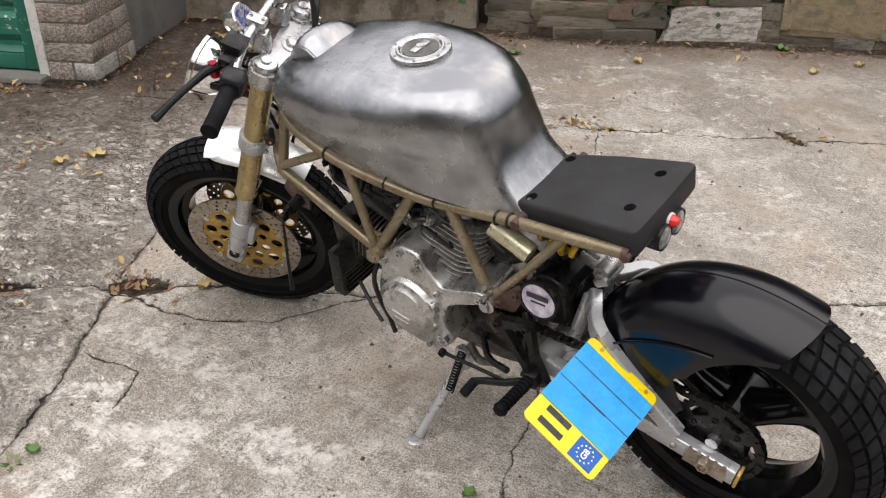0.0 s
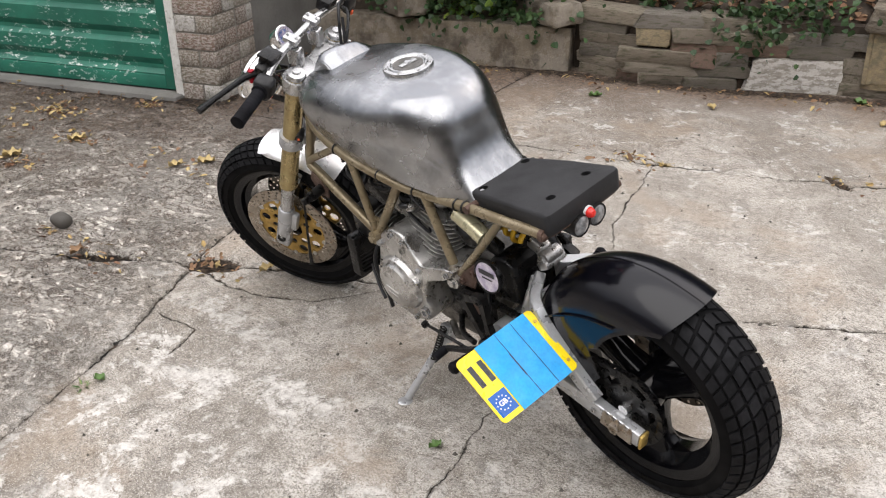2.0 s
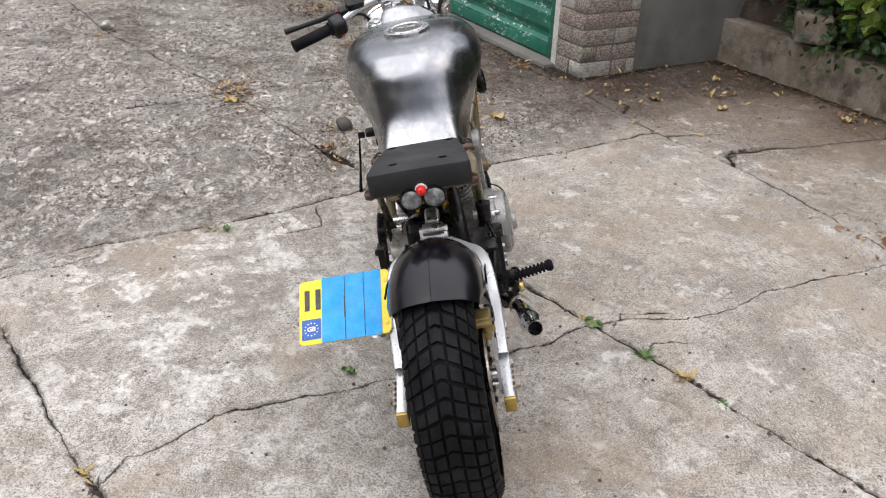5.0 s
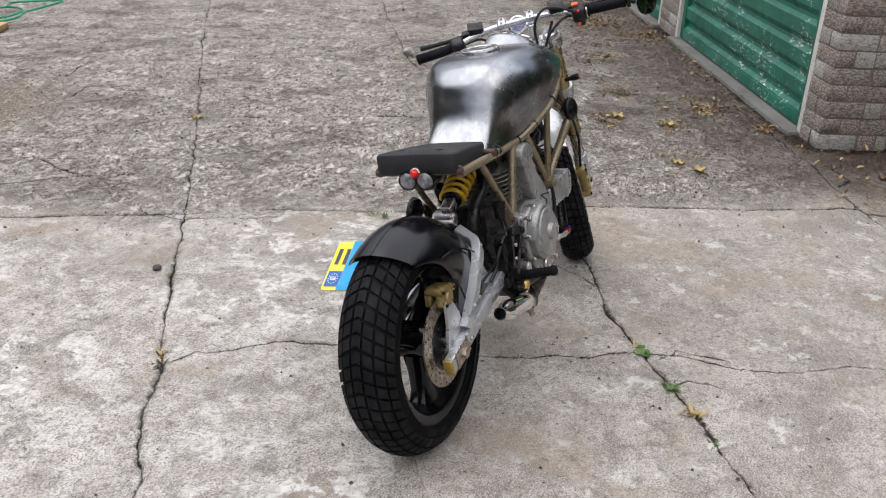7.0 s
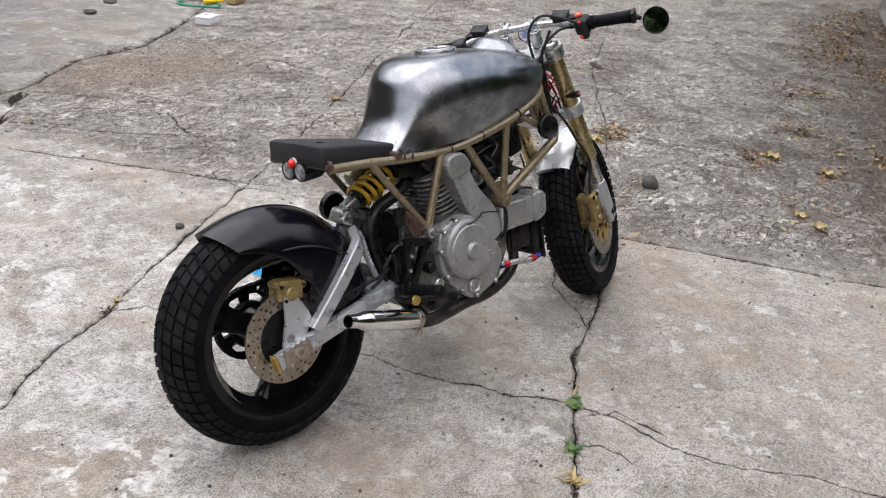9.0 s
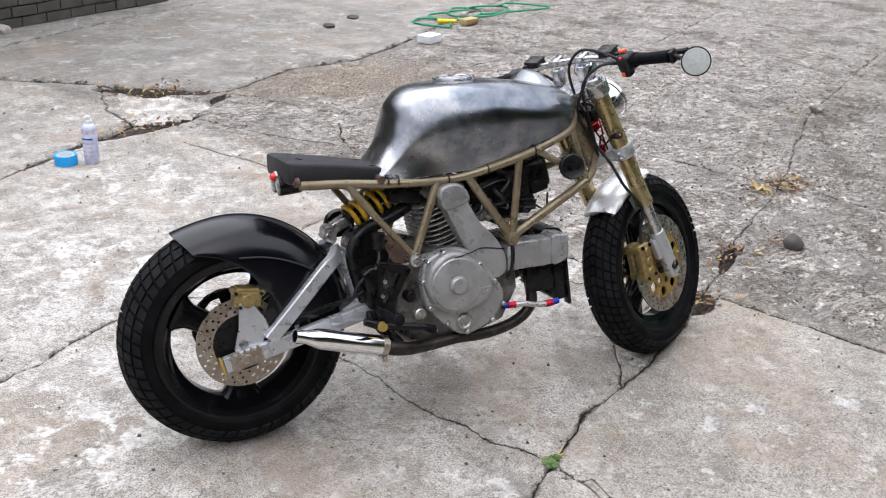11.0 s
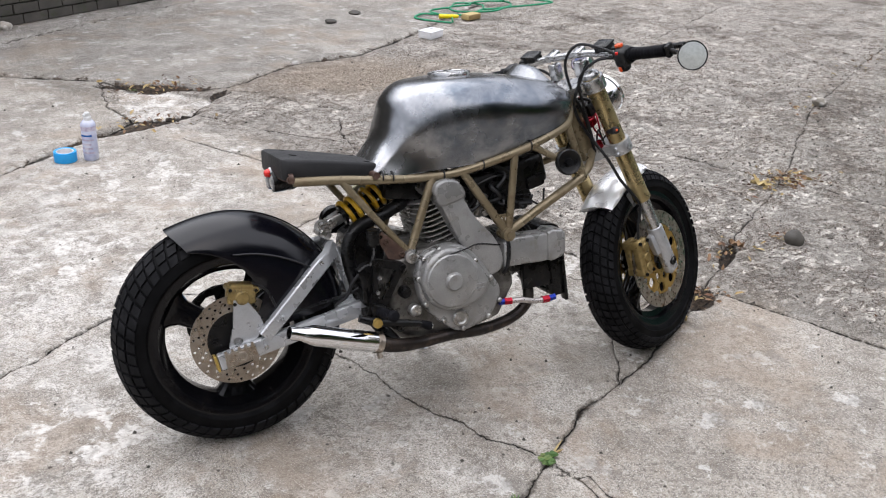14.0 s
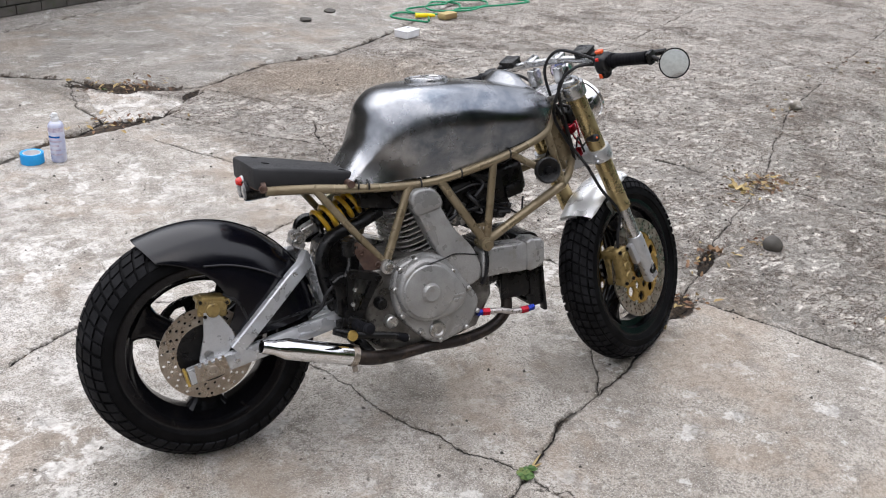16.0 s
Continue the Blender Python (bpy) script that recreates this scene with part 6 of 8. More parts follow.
part("plug_boss", bm, ALLOY, alt)
bm = bmesh.new()
lathe(bm, [(0.002, -0.004), (0.0145, -0.004), (0.0145, -0.02), (0.002, -0.02)], (0.678, 0.158, 0.421), (0, 1, 0.1), 20)
part("plug_hole", bm, BLACK, alt)
bolts("cover_bolt", [(x, 0.154, z) for x, z in ((0.530, 0.506), (0.645, 0.345), (0.700, 0.296), (0.785, 0.310), (0.822, 0.40), (0.795, 0.505), (0.738, 0.550), (0.690, 0.545), (0.650, 0.470))], (0, 1, 0), 0.008, 0.010, MACHINED, alt)
bolts("drain_bolt", [(0.651, 0.150, 0.336)], (0, 1, 0), 0.017, 0.018, MACHINED, alt)
bm = bmesh.new()
for k, ln in enumerate((0.052, 0.04)):
    box(bm, (ln, 0.004, 0.006), pose(0.745, 0.1865, 0.388 - 0.016 * k, 0, -12), 0.0015)
part("cast_mark", bm, ALLOY, alt)
# gearbox sprocket in its open recess
bm = bmesh.new()
lathe(bm, [(0.004, 0.014), (0.012, 0.014), (0.014, 0.006), (0.030, 0.005), (0.038, 0.003), (0.038, -0.003), (0.004, -0.003)], (0.530, 0.098, 0.385), (0, 1, 0), 30)
part("front_sprocket", bm, RUST, engine, "rusty front sprocket in a black recess")
bm = bmesh.new()
slab(bm, smooth_outline([(0.47, 0.29), (0.52, 0.275), (0.60, 0.285), (0.655, 0.30), (0.665, 0.39), (0.60, 0.45), (0.52, 0.475), (0.47, 0.44)]), 0.04, 0.078, 0.006)
part("sprocket_recess", bm, BLACK, engine)
for pts, r, skin in (([(0.600, 0.085, 0.300), (0.560, 0.120, 0.285), (0.500, 0.135, 0.290)], 0.008, BLACK), ([(0.640, 0.090, 0.262), (0.600, 0.110, 0.250), (0.560, 0.110, 0.262)], 0.010, FIN), ([(0.470, 0.085, 0.440), (0.450, 0.110, 0.410), (0.455, 0.125, 0.360)], 0.009, PLASTIC)):
    bm = bmesh.new()
    tube(bm, pts, r, 10, 5)
    part("gear_linkage", bm, skin, engine)
for k in range(5):
    bm = bmesh.new()
    a = 2 * math.pi * k / 5
    bolt(bm, (0.530 + 0.022 * math.cos(a), 0.103, 0.385 + 0.022 * math.sin(a)), (0, 1, 0), 0.0055, 0.006)
    part("sprocket_bolt", bm, FIN, engine)


def barrel(base, axis, start, count, gap, half_a, half_b, name, label, skin):
    """Cooling fins stacked along a cylinder's axis, with the barrel inside them."""
    axis = Vector(axis).normalized()
    side = Vector((0, 1, 0))
    third = axis.cross(side)
    m = Matrix((( third.x, side.x, axis.x, 0), (third.y, side.y, axis.y, 0), (third.z, side.z, axis.z, 0), (0, 0, 0, 1)))
    m.translation = Vector(base)
    bm = bmesh.new()
    lathe(bm, [(0.004, 0.0), (0.055, 0.0), (0.055, start + gap * count + 0.01), (0.004, start + gap * count + 0.01)], seg=28, m=m)
    body = part(name, bm, BLACK, engine, label)
    for k in range(count):
        bm = bmesh.new()
        f = 1.0 - 0.10 * (k / count)
        plate(bm, rounded(2 * half_a * f, 2 * half_b * f, 0.6 * min(half_a, half_b), 6), (), 0.0032, m @ pose(0, 0, start + gap * k))
        part("cooling_fin", bm, skin, body)
    return body, m


vert, vm = barrel((0.705, 0, 0.430), (-0.31, 0, 0.95), 0.072, 11, 0.0145, 0.094, 0.112, "upright_cylinder", "upright finned alloy cylinder with a black barrel between the fins", FINNED)
bm = bmesh.new()
slab(bm, smooth_outline([(0.575, 0.655), (0.60, 0.635), (0.66, 0.645), (0.68, 0.668), (0.66, 0.69), (0.59, 0.685)]), -0.075, 0.085, 0.015)
lathe(bm, [(0.003, 0.03), (0.010, 0.03), (0.012, 0.02), (0.012, 0.0), (0.003, 0.0)], (0.66, 0.106, 0.642), (0.2, 1, 0.2), 12)
part("cylinder_head", bm, ALLOY, vert)
bm = bmesh.new()
tube(bm, [(0.662, 0.105, 0.642), (0.666, 0.128, 0.650), (0.69, 0.135, 0.645), (0.72, 0.11, 0.62), (0.74, 0.08, 0.60)], 0.0075, 10, 6)
part("plug_lead", bm, PLASTIC, vert)
horiz, hm = barrel((0.80, 0, 0.405), (0.97, 0, 0.22), 0.045, 10, 0.0126, 0.072, 0.088, "forward_cylinder", "forward finned cylinder in a darker alloy", FIN)
bm = bmesh.new()
slab(bm, smooth_outline([(0.965, 0.40), (1.00, 0.395), (1.03, 0.42), (1.03, 0.49), (0.99, 0.505), (0.955, 0.49)]), -0.085, 0.085, 0.015)
part("cylinder_head", bm, BLACK, horiz)
# belt covers on the right
bm = bmesh.new()
slab(bm, smooth_outline([(0.602, 0.655), (0.611, 0.674), (0.633, 0.683), (0.667, 0.679), (0.688, 0.657), (0.692, 0.628), (0.733, 0.559), (0.780, 0.507), (0.808, 0.452), (0.806, 0.405), (0.750, 0.395), (0.686, 0.486), (0.661, 0.531), (0.621, 0.613)], 4), -0.095, -0.142, 0.008)
belt = part("upright_belt_cover", bm, COVER, engine, "dull silver plastic belt cover")
bm = bmesh.new()
slab(bm, smooth_outline([(0.600, 0.655), (0.609, 0.676), (0.633, 0.686), (0.668, 0.682), (0.690, 0.658), (0.694, 0.632), (0.652, 0.616), (0.616, 0.614)], 4), -0.095, -0.147, 0.009)
part("cover_cap", bm, COVER, belt)
bm = bmesh.new()
slab(bm, [(0.815, 0.407), (0.814, 0.478), (0.822, 0.487), (0.852, 0.494), (0.956, 0.492), (0.972, 0.490), (0.972, 0.410), (0.940, 0.407), (0.873, 0.407)], -0.085, -0.146, 0.010)
slab(bm, [(0.955, 0.412), (0.955, 0.494), (0.968, 0.503), (1.005, 0.498), (1.015, 0.488), (1.016, 0.432), (1.005, 0.416), (0.970, 0.406)], -0.085, -0.152, 0.008)
part("forward_belt_cover", bm, COVER, engine, "dull silver plastic belt cover")
bm = bmesh.new()
tube(bm, [(0.585, -0.165, 0.478), (0.625, -0.190, 0.486), (0.68, -0.178, 0.492), (0.73, -0.145, 0.490), (0.80, -0.144, 0.478)], 0.0022, 6, 6)
part("cover_cable", bm, PLASTIC, belt)
bm = bmesh.new()
tube(bm, [(0.822, -0.13, 0.52), (0.826, -0.148, 0.47), (0.820, -0.148, 0.41), (0.812, -0.12, 0.38)], 0.006, 8, 6)
part("cover_hose", bm, PLASTIC, belt)
# oil cooler and its lines
bm = bmesh.new()
box(bm, (0.040, 0.23, 0.140), pose(1.012, 0.01, 0.350, 0, -6), 0.006)
cooler = part("oil_cooler", bm, BLACK, engine, "black finned oil cooler ahead of the engine")
for k in range(9):
    bm = bmesh.new()
    box(bm, (0.044, 0.19, 0.003), pose(1.012, 0.02, 0.295 + 0.0125 * k, 0, -6), 0)
    part("cooler_fin", bm, PLASTIC, cooler)
bm = bmesh.new()
box(bm, (0.010, 0.03, 0.165), pose(1.035, -0.098, 0.345, 0, -6), 0.003)
box(bm, (0.10, 0.018, 0.10), pose(0.95, -0.09, 0.365), 0.006)
box(bm, (0.08, 0.05, 0.03), pose(0.90, -0.06, 0.385), 0.006)
part("cooler_bracket", bm, BLACK, cooler)
bm = bmesh.new()
tube(bm, [(0.835, -0.140, 0.302), (0.87, -0.143, 0.300), (0.91, -0.142, 0.290), (0.94, -0.140, 0.288)], 0.0085, 12, 6)
line = part("oil_line", bm, BRAID, engine, "braided steel oil line with red and blue fittings")
for p, q, mat_, r in (((0.812, -0.138, 0.303), (0.835, -0.140, 0.302), REDANO, 0.0115), ((0.795, -0.136, 0.303), (0.812, -0.138, 0.303), BLUEANO, 0.010), ((0.938, -0.140, 0.288), (0.962, -0.138, 0.288), REDANO, 0.0115), ((0.962, -0.138, 0.288), (0.985, -0.135, 0.290), BLUEANO, 0.010)):
    bm = bmesh.new()
    tube(bm, [p, q], r, 6, 1)
    part("line_fitting", bm, mat_, line)
# fuel and air parts in the shade below the tank
bm = bmesh.new()
box(bm, (0.27, 0.17, 0.10), pose(0.86, 0.0, 0.650, 0, -14), 0.02, 3)
airbox = part("air_box", bm, BLACK, engine, "black air box and wiring under the tank")
bm = bmesh.new()
box(bm, (0.13, 0.13, 0.06), pose(0.55, 0.0, 0.655, 0, 8), 0.012, 2)
part("battery_box", bm, BLACK, airbox)
for y in (-0.055, 0.055):
    bm = bmesh.new()
    lathe(bm, [(0.02, -0.05), (0.026, -0.045), (0.028, -0.02), (0.034, -0.015), (0.034, 0.02), (0.027, 0.025), (0.027, 0.05), (0.02, 0.05)], (0.775, y, 0.60), (0.35, 0, 0.9), 20)
    box(bm, (0.05, 0.04, 0.045), pose(0.80, y, 0.575, 0, -20), 0.008)
    part("carburettor", bm, ALLOY, airbox)
# solid black blocks added to fill out the dark mass under the tank
bm = bmesh.new()
box(bm, (0.15, 0.15, 0.07), pose(0.875, 0.0, 0.585, 0, -20), 0.015, 2)
box(bm, (0.06, 0.19, 0.04), pose(0.95, 0.0, 0.64, 0, -14), 0.010, 2)
part("carburettor_bank", bm, BLACK, airbox)
rng = random.Random(11)
for k in range(26):
    x0, y0, z0 = rng.uniform(0.66, 0.96), rng.choice((-1, 1)) * rng.uniform(0.05, 0.115), rng.uniform(0.57, 0.70)
    pts = [(x0, y0, z0)]
    for j in range(4):
        last = pts[-1]
        pts.append((min(1.0, last[0] + rng.uniform(-0.07, 0.08)), max(-0.12, min(0.12, last[1] + rng.uniform(-0.05, 0.05))), max(0.575, min(0.71, last[2] + rng.uniform(-0.04, 0.04)))))
    bm = bmesh.new()
    tube(bm, pts, rng.choice((0.003, 0.0045, 0.0065)), 7, 5)
    part("wiring", bm, PLASTIC, airbox)
for pts, r, mat_ in (([(0.545, 0.07, 0.60), (0.50, 0.08, 0.585), (0.46, 0.075, 0.60), (0.44, 0.05, 0.56)], 0.019, BLACK), ([(0.520, 0.094, 0.664), (0.475, 0.094, 0.643), (0.432, 0.095, 0.623)], 0.022, RESERVOIR), ([(0.40, 0.03, 0.50), (0.45, 0.05, 0.47), (0.50, 0.06, 0.50)], 0.012, PLASTIC)):
    bm = bmesh.new()
    tube(bm, pts, r, 14, 6)
    part("hose" if mat_ is not RESERVOIR else "reservoir", bm, mat_, airbox)
bm = bmesh.new()
slab(bm, smooth_outline([(0.37, 0.43), (0.38, 0.535), (0.44, 0.55), (0.475, 0.49), (0.46, 0.42)], 3), -0.055, 0.075, 0.012)
box(bm, (0.012, 0.10, 0.016), pose(0.376, 0.01, 0.50), 0.003)
part("rear_crankcase", bm, BLACK, engine)

# ---- exhaust ----
TIP, END = Vector((0.147, -0.208, 0.345)), Vector((0.408, -0.182, 0.262))
ax = (END - TIP).normalized()
bm = bmesh.new()
lathe(bm, [(0.0170, 0.05), (0.0170, 0.0), (0.0182, 0.0), (0.0184, 0.012), (0.0182, 0.034), (0.0215, 0.041), (0.0225, 0.048), (0.0265, 0.060), (0.0275, 0.066), (0.0285, 0.075), (0.0285, 0.255), (0.027, 0.262), (0.022, 0.275), (0.016, 0.275)], TIP, ax, 36)
silencer = part("silencer", bm, CHROME, bike, "short polished steel silencer")
bm = bmesh.new()
lathe(bm, [(0.002, 0.045), (0.0155, 0.045), (0.0160, 0.001), (0.0169, 0.001), (0.0169, 0.049), (0.002, 0.049)], TIP, ax, 28)
part("silencer_bore", bm, BLACK, silencer)
bm = bmesh.new()
lathe(bm, [(0.026, 0.255), (0.030, 0.255), (0.030, 0.272), (0.026, 0.272)], TIP, ax, 24)
bolt(bm, TIP + ax * 0.263 + Vector((0, -0.012, -0.028)), (0, -0.4, -1), 0.008, 0.014)
part("exhaust_clamp", bm, DISC, silencer, "brownish steel pipe clamp with a bolt")
bm = bmesh.new()
tube(bm, [END - ax * 0.02, (0.445, -0.182, 0.248), (0.53, -0.155, 0.232), (0.64, -0.140, 0.233), (0.74, -0.118, 0.222), (0.835, -0.095, 0.226), (0.893, -0.085, 0.246), (0.922, -0.082, 0.280), (0.926, -0.07, 0.325), (0.925, -0.04, 0.38)], [0.022, 0.020, 0.018, 0.017, 0.017, 0.017, 0.017, 0.017, 0.017, 0.017], 18, 6)
header = part("exhaust_header", bm, PIPE, silencer, "brown heat-stained exhaust pipe")
bm = bmesh.new()
tube(bm, [(0.55, -0.03, 0.615), (0.48, -0.05, 0.590), (0.40, -0.06, 0.565), (0.366, -0.065, 0.515), (0.370, -0.075, 0.44), (0.40, -0.11, 0.33), (0.46, -0.15, 0.245)], 0.0185, 16, 7)
part("rear_header", bm, BLACK, silencer)

# ---- side stand, pegs and pedals ----
bm = bmesh.new()
tube(bm, [(0.650, 0.115, 0.222), (0.668, 0.160, 0.168), (0.704, 0.252, 0.062)], [0.013, 0.0115, 0.0105], 14, 6)
box(bm, (0.04, 0.03, 0.05), pose(0.648, 0.108, 0.232, 20), 0.006)
stand = part("side_stand", bm, SWING, bike, "worn silver steel side stand, folded out")
bm = bmesh.new()
foot = BIKE_POSE.inverted().to_3x3() @ Vector((0, 0, 1))
lathe(bm, [(0.003, 0.008), (0.016, 0.007), (0.021, 0.004), (0.021, 0.0), (0.003, 0.0)], Vector((0.707, 0.261, 0.0555)) - foot * 0.004, foot, 18)
part("stand_foot", bm, SWING, stand)
bm = bmesh.new()
m = basis((0.636, 0.125, 0.268), Vector((0.02, 0.045, -0.10)))
tube(bm, [m @ Vector((0.009 * math.cos(a), 0.009 * math.sin(a), 0.11 * a / (2 * math.pi * 14))) for a in np.linspace(0, 2 * math.pi * 14, 168)], 0.0022, 6, 1)
part("stand_spring", bm, BLACK, stand)
for side in (-1, 1):
    bm = bmesh.new()
    plate(bm, [(0.404, 0.490), (0.420, 0.492), (0.490, 0.474), (0.500, 0.462), (0.494, 0.448), (0.486, 0.442), (0.440, 0.362), (0.425, 0.325), (0.395, 0.318), (0.376, 0.330), (0.400, 0.400)], [[(0.424, 0.470), (0.471, 0.455), (0.431, 0.380), (0.415, 0.372), (0.414, 0.420)]], 0.018, Matrix(((1, 0, 0, 0), (0, 0, 1, side * 0.152), (0, 1, 0, 0), (0, 0, 0, 1))))
    bmesh.ops.bevel(bm, geom=[e for e in bm.edges if len(e.link_faces) == 2 and e.calc_face_angle(0) > 1.0], offset=0.003, segments=2, affect="EDGES")
    for bx, bz in ((0.488, 0.461), (0.416, 0.478), (0.408, 0.345)):
        bolt(bm, (bx, side * 0.160, bz), (0, side, 0), 0.009, 0.008)
    bracket = part("footrest_bracket", bm, BLACK, bike, "black footrest bracket with a rubber peg")
    bm = bmesh.new()
    a, b = Vector((0.410, side * 0.160, 0.345)), Vector((0.414, side * 0.275, 0.352 if side > 0 else 0.364))
    d = (b - a).normalized()
    tube(bm, [a, b], 0.010, 10, 1)
    for k in range(9):
        lathe(bm, [(0.009, 0), (0.0145, 0.001), (0.0145, 0.006), (0.009, 0.007)], a + d * (0.022 + 0.0105 * k), d, 12)
    lathe(bm, [(0.002, 0.014), (0.012, 0.013), (0.0165, 0.006), (0.016, 0.0), (0.002, 0.0)], b - d * 0.004, d, 14)
    part("peg_rubber", bm, GRIP, bracket)
    bm = bmesh.new()
    box(bm, (0.035, 0.03, 0.04), pose(0.410, side * 0.165, 0.345), 0.006)
    bolt(bm, (0.428, side * 0.168, 0.348), (1, 0, 0), 0.007, 0.006)
    part("peg_knuckle", bm, BLACK, bracket)
bm = bmesh.new()
tube(bm, [(0.430, 0.178, 0.335), (0.470, 0.188, 0.318), (0.520, 0.192, 0.300), (0.548, 0.196, 0.288)], 0.0085, 10, 6)
lever = part("gear_lever", bm, BLACK, bike, "black gear lever with a rubber toe piece")
bm = bmesh.new()
tube(bm, [(0.546, 0.196, 0.288), (0.548, 0.235, 0.284)], 0.0115, 12, 1)
part("toe_rubber", bm, GRIP, lever)
bm = bmesh.new()
tube(bm, [(0.650, 0.170, 0.302), (0.480, 0.178, 0.312)], 0.0045, 8, 1)
bolt(bm, (0.652, 0.165, 0.302), (0, 1, 0), 0.010, 0.014)
part("gear_rod", bm, BLACK, lever)
bm = bmesh.new()
tube(bm, [(0.350, -0.178, 0.341), (0.395, -0.182, 0.324), (0.45, -0.182, 0.312), (0.515, -0.182, 0.300), (0.540, -0.184, 0.292)], [0.010, 0.013, 0.011, 0.0095, 0.009], 12, 6)
box(bm, (0.075, 0.020, 0.022), pose(0.424, -0.172, 0.350, 0, 27), 0.006)
lathe(bm, [(0.006, -0.006), (0.0105, -0.006), (0.0105, 0.006), (0.006, 0.006)], (0.466, -0.180, 0.294), (0, -1, 0), 16, None, True)
pedal = part("brake_pedal", bm, BLACK, bike, "black rear brake pedal and linkage")
bm = bmesh.new()
tube(bm, [(0.528, -0.183, 0.297), (0.548, -0.185, 0.289), (0.556, -0.186, 0.287)], [0.010, 0.0125, 0.011], 12, 3)
part("toe_rubber", bm, GRIP, pedal)
bm = bmesh.new()
lathe(bm, [(0.002, 0.003), (0.009, 0.003), (0.010, 0.0), (0.002, -0.002)], (0.556, -0.186, 0.287), (1, 0, -0.1), 12)
part("pedal_tip", bm, MACHINED, pedal, "worn bright pedal tip")
bm = bmesh.new()
lathe(bm, [(0.004, 0.009), (0.007, 0.010), (0.0135, 0.009), (0.0145, 0.0), (0.004, 0.0)], (0.396, -0.190, 0.324), (0, -1, 0), 20)
part("pivot_washer", bm, BRASS, pedal)
bm = bmesh.new()
lathe(bm, [(0.003, -0.020), (0.017, -0.020), (0.018, 0.014), (0.0195, 0.015), (0.0195, 0.023), (0.003, 0.025)], (0.420, -0.128, 0.546), (0, 0, 1), 20)
tube(bm, [(0.420, -0.128, 0.528), (0.416, -0.138, 0.500), (0.400, -0.148, 0.472)], 0.006, 8, 6)
part("fluid_pot", bm, BLACK, pedal, "small dark brake fluid pot")
# the master cylinder stands behind the bracket, with its push rod and hose
bm = bmesh.new()
slab(bm, smooth_outline([(0.364, 0.466), (0.388, 0.480), (0.410, 0.474), (0.416, 0.42), (0.414, 0.366), (0.392, 0.360), (0.374, 0.372), (0.372, 0.42)], 3), -0.120, -0.150, 0.008)
lathe(bm, [(0.003, 0.0), (0.015, 0.0), (0.015, 0.03), (0.011, 0.034), (0.003, 0.034)], (0.385, -0.140, 0.355), (0.05, 0, -1), 16)
part("master_cylinder", bm, BLACK, pedal)
bm = bmesh.new()
tube(bm, [(0.387, -0.142, 0.335), (0.390, -0.165, 0.322)], 0.0045, 8, 1)
part("push_rod", bm, MACHINED, pedal)
bm = bmesh.new()
tube(bm, [(0.372, -0.140, 0.455), (0.350, -0.135, 0.430), (0.335, -0.130, 0.395), (0.300, -0.124, 0.372)], 0.005, 8, 6)
part("pedal_hose", bm, PLASTIC, pedal)
bolts("linkage_bolt", [(x, -0.162, z) for x, z in ((0.420, 0.440), (0.412, 0.400))], (0, -1, 0), 0.006, 0.006, MACHINED, pedal)
# round tax disc holder
bm = bmesh.new()
lathe(bm, [(0.003, -0.014), (0.040, -0.012), (0.044, 0.0), (0.044, 0.004), (0.0405, 0.006), (0.039, 0.002), (0.003, 0.002)], (0.392, 0.138, 0.552), (0.0, 1, 0.1), 36)
holder = part("tax_disc_holder", bm, BLACK, bike, "round black holder with a pale printed disc")
bm = bmesh.new()
lathe(bm, [(0.002, 0.0035), (0.0385, 0.0035), (0.0385, 0.001), (0.002, 0.001)], (0.392, 0.138, 0.552), (0.0, 1, 0.1), 36)
paper = part("paper_disc", bm, PAPER, holder)
bm = bmesh.new()
for dz, w, h in ((0.012, 0.050, 0.012), (-0.004, 0.034, 0.004), (-0.018, 0.020, 0.012)):
    box(bm, (w, 0.0008, h), pose(0.392, 0.1425, 0.552 + dz, 5), 0)
part("print_bar", bm, INK, paper)
# battery strap and hanging cable on the left front
bm = bmesh.new()
plate(bm, [(1.00, 0.600), (1.06, 0.640), (1.075, 0.615), (1.045, 0.575), (1.005, 0.572)], [circle(0.006, 8, 1.02, 0.59)], 0.004, Matrix(((1, 0, 0, 0), (0, 0, 1, 0.152), (0, 1, 0, 0), (0, 0, 0, 1))))
lock_plate = part("lock_bracket", bm, RUST, bike, "rusty bracket with the ignition lock and a hanging key strap")
bm = bmesh.new()
lathe(bm, [(0.003, 0.05), (0.013, 0.05), (0.015, 0.04), (0.015, -0.01), (0.003, -0.01)], (1.03, 0.155, 0.595), (-0.2, 1, 0), 18)
box(bm, (0.014, 0.022, 0.02), pose(1.02, 0.218, 0.592), 0.004)
part("ignition_lock", bm, BLACK, lock_plate)
bm = bmesh.new()
tube(bm, [(1.02, 0.224, 0.590), (1.018, 0.232, 0.55), (1.02, 0.24, 0.50), (1.018, 0.25, 0.45), (1.016, 0.258, 0.405)], [0.002, 0.0035, 0.0035, 0.004, 0.006], 8, 6)
part("key_strap", bm, BLACK, lock_plate)
bm = bmesh.new()
tube(bm, [(0.83, 0.13, 0.49), (0.835, 0.16, 0.44), (0.825, 0.165, 0.38), (0.815, 0.16, 0.33), (0.80, 0.165, 0.29)], 0.006, 8, 6)
tube(bm, [(0.96, 0.10, 0.33), (0.90, 0.13, 0.30), (0.86, 0.145, 0.28)], 0.005, 8, 6)
part("loose_cable", bm, PLASTIC, lock_plate)

